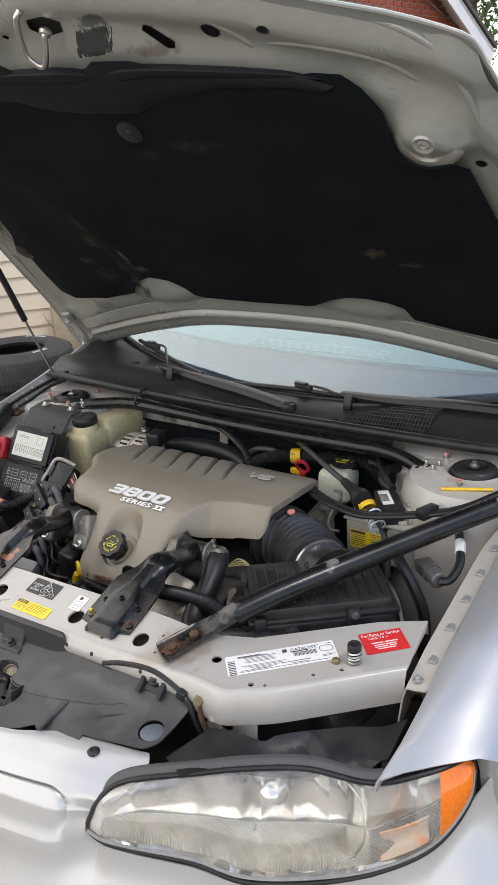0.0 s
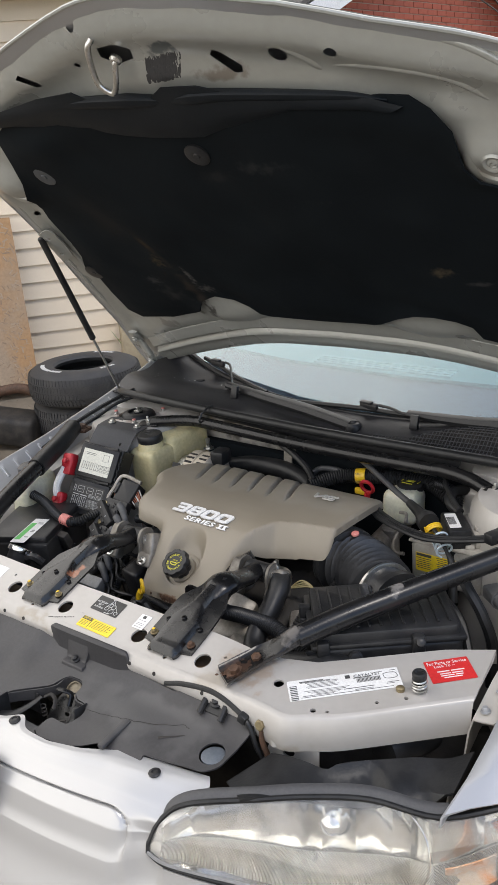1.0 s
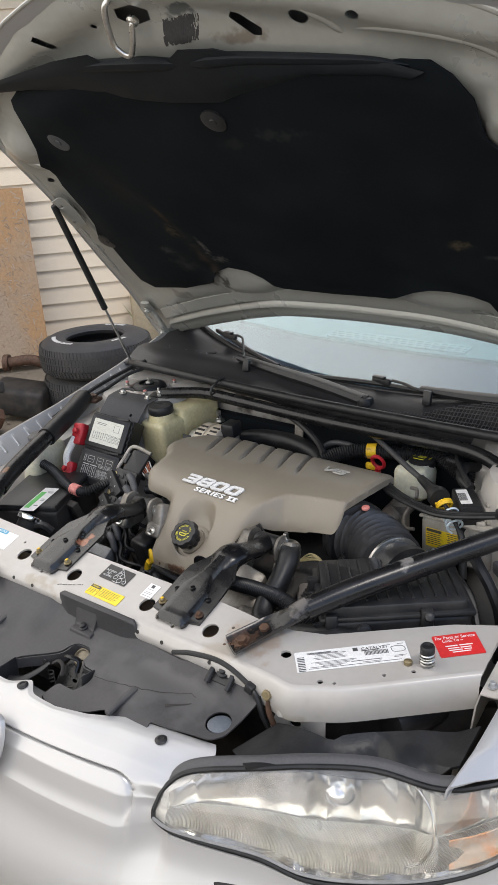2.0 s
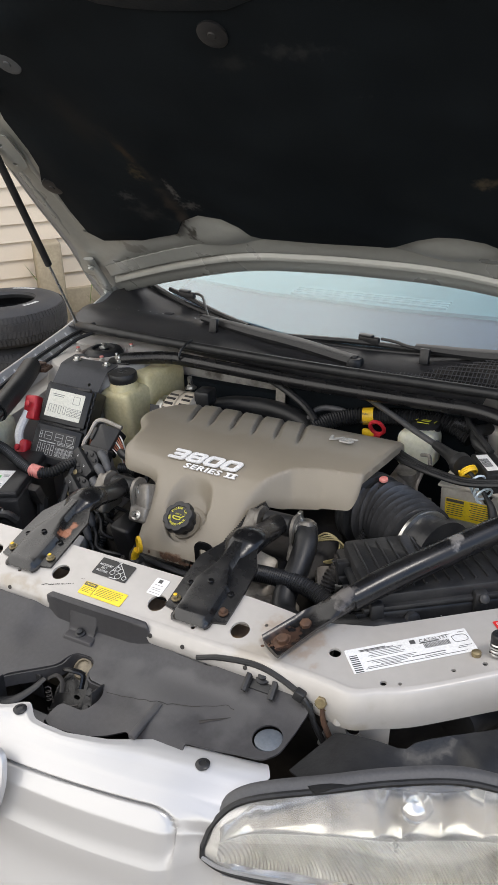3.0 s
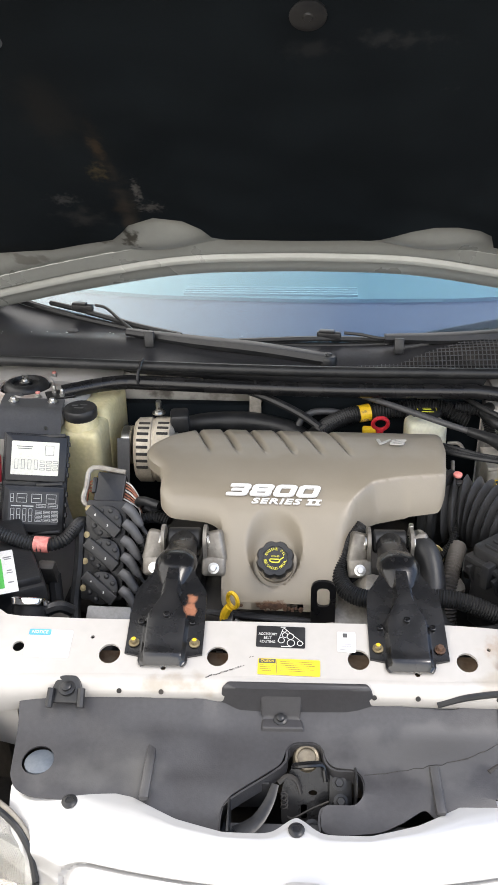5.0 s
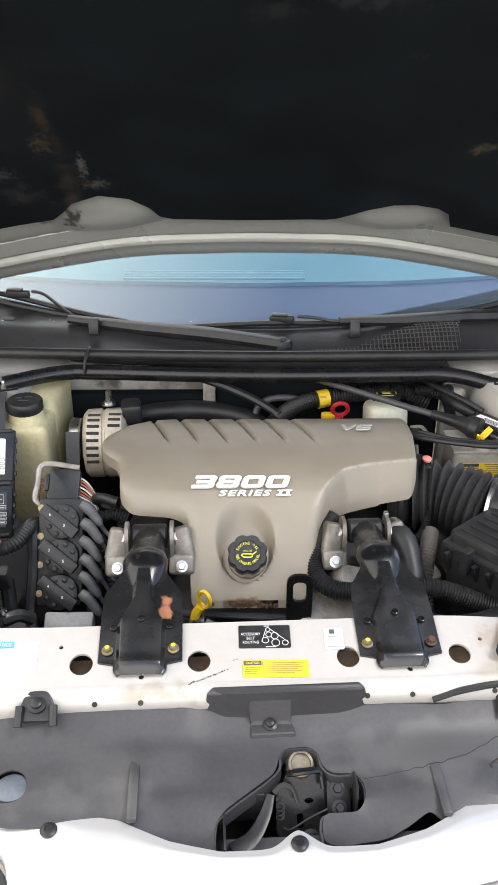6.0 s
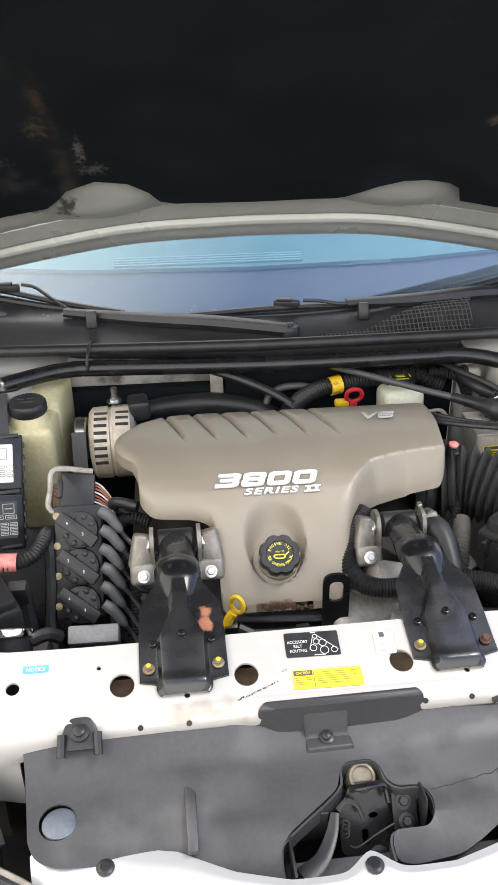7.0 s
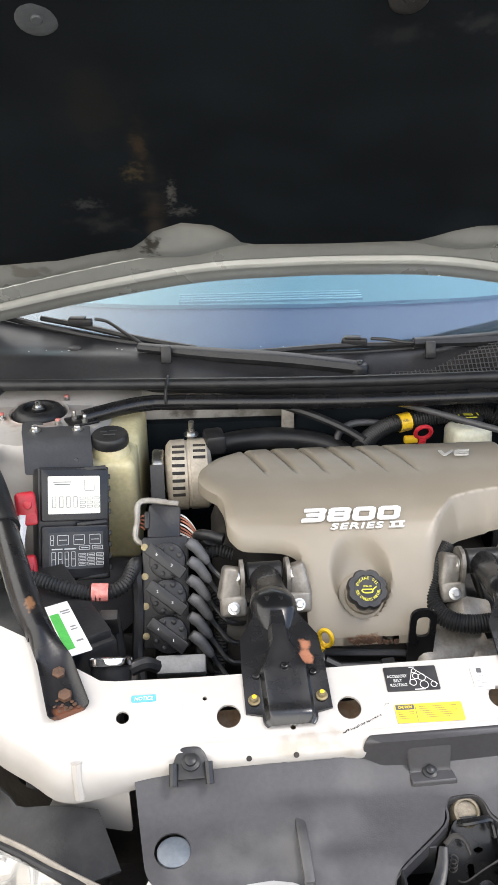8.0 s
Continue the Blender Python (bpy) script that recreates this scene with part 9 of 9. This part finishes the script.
p = C + wd * 4.5 + wnm * 0.01
box(bm, (p.x, p.y, 0.0), (9.0, 0.12, 0.28), (0, 0, math.degrees(math.atan2(wd.y, wd.x))), 0.01)
part("footing", bm, CONC, house, "stained concrete footing")

post = thing("concrete_post", C, "stained tan concrete post against the house", "post")
bm = B()
p = C + wd * 0.42 + wnm * 0.18
box(bm, (p.x, p.y, 0.20), (0.18, 0.18, 0.62), (0, 0, math.degrees(math.atan2(wd.y, wd.x))), 0.02, 3)
part("shaft", bm, CONC, post)

# two tyres lying on top of each other
def tyre(x, y, z, label):
    t = thing("tyre", (x, y, z), label, "tyre", "stacked tyres")
    bm = B()
    w = 0.212
    prof = [(0.168, 0.025), (0.173, 0.008), (0.205, 0.0), (0.27, 0.003), (0.305, 0.018), (0.325, 0.042), (0.332, 0.075), (0.333, w / 2), (0.332, w - 0.075), (0.325, w - 0.042), (0.305, w - 0.018), (0.27, w - 0.003), (0.21, w), (0.18, w - 0.006), (0.170, w - 0.02), (0.18, w - 0.04), (0.27, w - 0.06), (0.30, w / 2), (0.27, 0.06)]
    seg = 64
    d, u, v = V(0, 0, 1), V(1, 0, 0), V(0, 1, 0)
    rings = [[bm.verts.new((x + r * math.cos(2 * math.pi * k / seg), y + r * math.sin(2 * math.pi * k / seg), z + h)) for k in range(seg)] for r, h in prof]
    for A, Bb in zip(rings, rings[1:] + rings[:1]):
        for k in range(seg):
            bm.faces.new((A[k], A[(k + 1) % seg], Bb[(k + 1) % seg], Bb[k]))
    part("carcass", bm, TYRE, t)
    bm = B()
    for k in range(96):
        a = 2 * math.pi * k / 96
        for h, r, tilt in ((0.048, 0.3265, 14), (w - 0.048, 0.3265, -14), (0.086, 0.3325, 0), (w - 0.086, 0.3325, 0)):
            b = a + (0.03 if tilt == 0 else 0)
            box(bm, (x + r * math.cos(b), y + r * math.sin(b), z + h), (0.005, 0.0145, 0.034 if tilt else 0.030), (10 if tilt else -18, tilt, math.degrees(b)), 0.0)
    part("tread", bm, TYRE, t)
    return t


tyre(-2.77, 2.25, 0.0, "worn black car tyre under another")
top_t = tyre(-2.728, 2.218, 0.2125, "black car tyre with white raised sidewall marks, on another")
bm = B()
for a0, n in ((-2.35, 9), (-1.55, 4), (-0.25, 5), (1.6, 7)):
    for k in range(n):
        a = a0 + k * 0.085
        r = 0.238
        q = pose(-2.728 + r * math.cos(a), 2.218 + r * math.sin(a), 0.2125 + 0.2105, 0, 0, math.degrees(a) - 90)
        prism(bm, [(-0.007, -0.012), (0.007, -0.012), (0.007, 0.012), (-0.007, 0.012)], q, 0.0015)
tagged(part("sidewall_mark", bm, PRINT, top_t, "white raised sidewall marks"), kind="stuff")

# leaning strand board
board = thing("strand_board", (-3.9, 2.0, 0), "weathered strand board leaning on the wall", "board")
bm = B()
bc = C + wd * 1.88 + wnm * 0.22
m = plane_at((bc.x, bc.y, 0.62), wd, -wnm * 0.16 + V(0, 0, 1))
prism(bm, [(-0.75, -0.62), (0.55, -0.62), (0.57, 0.62), (-0.72, 0.60)], m, 0.014)
part("panel", bm, OSB, board)
nz = m.to_3x3() @ V(0, 0, 1)
sgn = 1 if nz.dot(wnm) > 0 else -1
for tone in STRANDS:
    bm = B()
    for k in range(420):
        x, y = random.uniform(-0.71, 0.53), random.uniform(-0.59, 0.59)
        q = m @ pose(x, y, (0.0145 if sgn > 0 else -0.0015) + random.uniform(-0.0004, 0.0004), 0, 0, random.gauss(20, 50))
        l_, w_ = random.uniform(0.008, 0.026), random.uniform(0.002, 0.006)
        prism(bm, [(-l_, -w_), (l_, -w_ * 0.6), (l_ * 0.9, w_), (-l_ * 0.8, w_ * 0.8)], q, 0.0005)
    tagged(part("strand", bm, tone, board), kind="stuff")

# debris by the tyres
junk = thing("rusty_pipe_fitting", (-3.0, 1.7, 0.1), "rusty orange pipe fitting on the ground", "pipe fitting")
bm = B()
tube(bm, [(-3.06, 1.83, 0.30), (-2.97, 1.91, 0.31), (-2.90, 1.97, 0.28)], 0.032, 12, 5)
lathe(bm, [(0.05, 0), (0.05, 0.03)], (-3.06, 1.83, 0.30), (-1, -0.7, 0), 14)
part("pipe", bm, RUST, junk)
crate = thing("scrap_block", (-3.1, 1.75, 0), "dark scrap lying under the pipe", "scrap")
bm = B()
box(bm, (-3.0, 1.84, 0.09), (0.34, 0.22, 0.17), (4, 8, 30), 0.03, 3)
part("block", bm, DIRTY, crate)
for k in range(9):
    bm = B()
    box(bm, (-3.08 + random.uniform(-0.35, 0.25), 1.72 + random.uniform(-0.3, 0.25), 0.06 + 0.24 * random.random() * (k < 5)), (random.uniform(0.06, 0.2), random.uniform(0.05, 0.12), random.uniform(0.03, 0.09)), (random.uniform(-30, 30), random.uniform(-30, 30), random.uniform(0, 90)), 0.01)
    part("offcut", bm, (RUST, DIRTY, BARK, CONC)[k % 4], crate)
bm = B()
for k in range(700):
    x, y = random.uniform(-5.0, -1.8), random.uniform(0.6, 4.5)
    a = random.uniform(0, 180)
    q = pose(x, y, gnd(x, y) - 0.026 + random.uniform(0, 0.02), random.uniform(-30, 30), random.uniform(-30, 30), a)
    l_ = random.uniform(0.015, 0.04)
    prism(bm, [(-l_, 0), (0, -l_ * 0.5), (l_, 0), (0, l_ * 0.5)], q, 0.002)
tagged(part("leaf_litter", bm, GROUND), "dry brown leaves on the bare ground", "leaves", kind="stuff")
bm = B()
for k in range(1500):
    cx, cy = random.choice(((-3.2, 4.4), (-3.7, 5.2), (-2.75, 4.1), (-2.9, 4.9), (-4.4, 6.2)))
    x, y = random.gauss(cx, 0.30), random.gauss(cy, 0.35)
    if (Vector((x, y, 0)) - C).dot(wnm) < 0.1 and (Vector((x, y, 0)) - C).dot(wd) > -0.1:
        continue
    h = random.uniform(0.12, 0.5)
    a, lean = random.uniform(0, 6.28), random.uniform(0.05, 0.22)
    p0 = V(x, y, -0.02)
    p2 = p0 + V(math.cos(a) * lean, math.sin(a) * lean, h)
    p1 = p0.lerp(p2, 0.5) + V(0, 0, h * 0.12)
    s_ = V(-math.sin(a), math.cos(a), 0) * random.uniform(0.006, 0.016)
    vs = [bm.verts.new(q) for q in (p0 - s_, p0 + s_, p1 + s_, p1 - s_, p2)]
    bm.faces.new(vs[:4])
    bm.faces.new((vs[3], vs[2], vs[4]))
tagged(part("weeds", bm, WEED), "tall green weeds growing past the house corner", "weeds", kind="stuff")

# brick house with white gable, beyond
G, G2 = V(-4.69, 7.15, 0), V(-4.15, 13.0, 0)
gd = (G2 - G).normalized()
gn = V(gd.y, -gd.x, 0)
GL = (G2 - G).length
brick_house = thing("brick_house", G, "red brick house with white gable boards", "house")
gm = plane_at(G, gd, (0, 0, 1))
outs = 1 if (gm.to_3x3() @ V(0, 0, 1)).dot(gn) > 0 else -1
E0, E1, APEX = 2.84, 2.55, 4.1
bm = B()
prism(bm, [(0, 0), (GL, 0), (GL, E1), (GL * 0.5, APEX), (0, E0)], gm, -0.2 * outs)
part("wall", bm, MORTAR, brick_house)
proto = {}
for w_ in (0.2, 0.095):
    bm = B()
    prism(bm, [(-w_ / 2, -0.03), (w_ / 2, -0.03), (w_ / 2, 0.03), (-w_ / 2, 0.03)], Matrix.Identity(4), 0.012 * outs)
    bmesh.ops.recalc_face_normals(bm, faces=bm.faces[:])
    me = bpy.data.meshes.new("brick")
    bm.to_mesh(me)
    bm.free()
    me.materials.append(BRICKM)
    proto[w_] = me
rest = B()
count = 0
for r in range(30):
    z = 1.75 + r * 0.072
    x = 0.06 + (0.11 if r % 2 else 0.0)
    while x + 0.2 < GL:
        top = E0 + (APEX - E0) * (x + 0.1) / (GL * 0.5) if x < GL * 0.5 else E1 + (APEX - E1) * (GL - x) / (GL * 0.5)
        if z + 0.05 < top:
            q = gm @ pose(x + 0.1, z, random.uniform(-0.002, 0.002))
            if count < 300 and z > 2.3:
                ob = new("brick", proto[0.2])
                ob.matrix_basis = q
                ob.parent = brick_house
                ob.matrix_parent_inverse = brick_house.matrix_basis.inverted()
                count += 1
            else:
                prism(rest, [(-0.1, -0.03), (0.1, -0.03), (0.1, 0.03), (-0.1, 0.03)], q, 0.012 * outs)
        x += 0.212
tagged(part("brickwork", rest, BRICKM, brick_house), kind="stuff")
for xa, za in ((-0.3, E0 - 0.12), (GL + 0.3, E1 - 0.14)):
    q0, q1 = gm @ V(xa, za, 0.28 * outs), gm @ V(GL * 0.5, APEX + 0.05, 0.28 * outs)
    dv = q1 - q0
    bm = B()
    q = plane_at(q0, dv, V(0, 0, 1))
    prism(bm, [(0, -0.20), (dv.length, -0.20), (dv.length, 0.03), (0, 0.03)], q, 0.04)
    part("bargeboard", bm, TRIMW, brick_house, "white gable board")
    bm = B()
    q = plane_at(q0, dv, gn * -1)
    prism(bm, [(0, 0), (dv.length, 0), (dv.length, 0.30), (0, 0.30)], q, 0.02)
    part("soffit", bm, TRIMW, brick_house)
    bm = B()
    q = plane_at(q0 + V(0, 0, 0.05), dv, gn * -1)
    prism(bm, [(0, -0.04), (dv.length + 0.02, -0.04), (dv.length + 0.02, 6), (0, 6)], q, 0.05 if q.to_3x3().col[2].z > 0 else -0.05)
    part("roof", bm, ROOFM, brick_house)
# pale siding wing beside it
S0, S1 = V(-10.5, 8.2, 0), V(-6.4, 12.6, 0)
annex = thing("siding_annex", S0, "pale cream siding house end beyond the brick house", "house")
sd = (S1 - S0).normalized()
am = plane_at(S0, sd, (0, 0, 1))
so = 1 if (am.to_3x3() @ V(0, 0, 1)).dot(V(0.7, -0.7, 0)) > 0 else -1
bm = B()
prism(bm, [(0, 0), (6.0, 0), (6.0, 6.5), (0, 6.5)], am, -0.2 * so)
part("wall", bm, VINYL, annex)
for k in range(28):
    bm = B()
    q = am @ pose(3.0, 2.6 + k * 0.13, 0.0)
    prism(bm, [(-3.0, -0.065), (3.0, -0.065), (3.0, 0.05), (-3.0, 0.05)], q, 0.02 * so)
    part("siding_board", bm, VINYL, annex)

# wheels under the car
for x in (-0.79, 0.79):
    for y in (0.70, 3.5):
        wheel = part("wheel", B(), TYRE, car)
        bm = B()
        lathe(bm, [(0.20, -0.10), (0.29, -0.112), (0.32, -0.10), (0.33, -0.06), (0.33, 0.06), (0.32, 0.10), (0.29, 0.112), (0.20, 0.10)], (x, y, 0.30), (1, 0, 0), 40)
        part("tyre", bm, TYRE, wheel)
        bm = B()
        lathe(bm, [(0.20, -0.102), (0.19, -0.07), (0.06, -0.06), (0.06, 0.06), (0.19, 0.07), (0.20, 0.102)], (x, y, 0.30), (1, 0, 0), 32)
        part("rim", bm, ALU, wheel)
# power lines
wires = thing("power_lines", (0, 9, 4.4), "dark overhead power lines", "cable")
bm = B()
tube(bm, [(-7.5, 11.4, 3.75), (-4.3, 10.3, 3.35), (-4.2, 12.2, 2.9)], 0.012, 6, 6)
tube(bm, [(-7.5, 11.4, 3.6), (-4.2, 9.6, 3.25), (-4.1, 12.4, 2.75)], 0.010, 6, 6)
part("line", bm, RUBBER, wires)


def tree(x, y, h, cr, seed):
    rnd = random.Random(seed)
    t = thing("tree", (x, y, 0), "leafy green tree beyond the houses", "tree", "yard trees")
    bm = B()
    tube(bm, [(x, y, -0.1), (x + 0.1, y, h * 0.3), (x - 0.05, y + 0.1, h * 0.6), (x, y, h * 0.9)], 0.2, 10, 6, radii=[0.28, 0.2, 0.14, 0.04])
    tips = []
    for k in range(14):
        a = rnd.uniform(0, 6.28)
        z0 = h * rnd.uniform(0.3, 0.8)
        L = cr * rnd.uniform(0.6, 1.0)
        e_ = V(x + math.cos(a) * L, y + math.sin(a) * L, z0 + L * rnd.uniform(0.2, 0.7))
        tube(bm, [(x, y, z0), V(x, y, z0).lerp(e_, 0.5) + V(0, 0, 0.1), e_], 0.06, 6, 4, radii=[0.08, 0.05, 0.015])
        tips += [e_, V(x, y, z0).lerp(e_, 0.6)]
    part("trunk", bm, BARK, t)
    bm = B()
    for k in range(2600):
        c = rnd.choice(tips)
        p = c + V(rnd.gauss(0, 0.45), rnd.gauss(0, 0.45), rnd.gauss(0, 0.4))
        a = V(rnd.gauss(0, 1), rnd.gauss(0, 1), rnd.gauss(0, 1)).normalized()
        b = a.orthogonal().normalized()
        s_ = rnd.uniform(0.05, 0.12)
        vs = [bm.verts.new(q) for q in (p - a * s_, p + b * s_ * 0.5, p + a * s_, p - b * s_ * 0.5)]
        bm.faces.new(vs)
    tagged(part("crown", bm, LEAF, t), kind="stuff")


tree(-7.6, 22.0, 8.0, 2.8, 3)
tree(-5.2, 25.0, 8.5, 3.0, 5)
tree(-9.8, 24.0, 9.5, 3.2, 8)
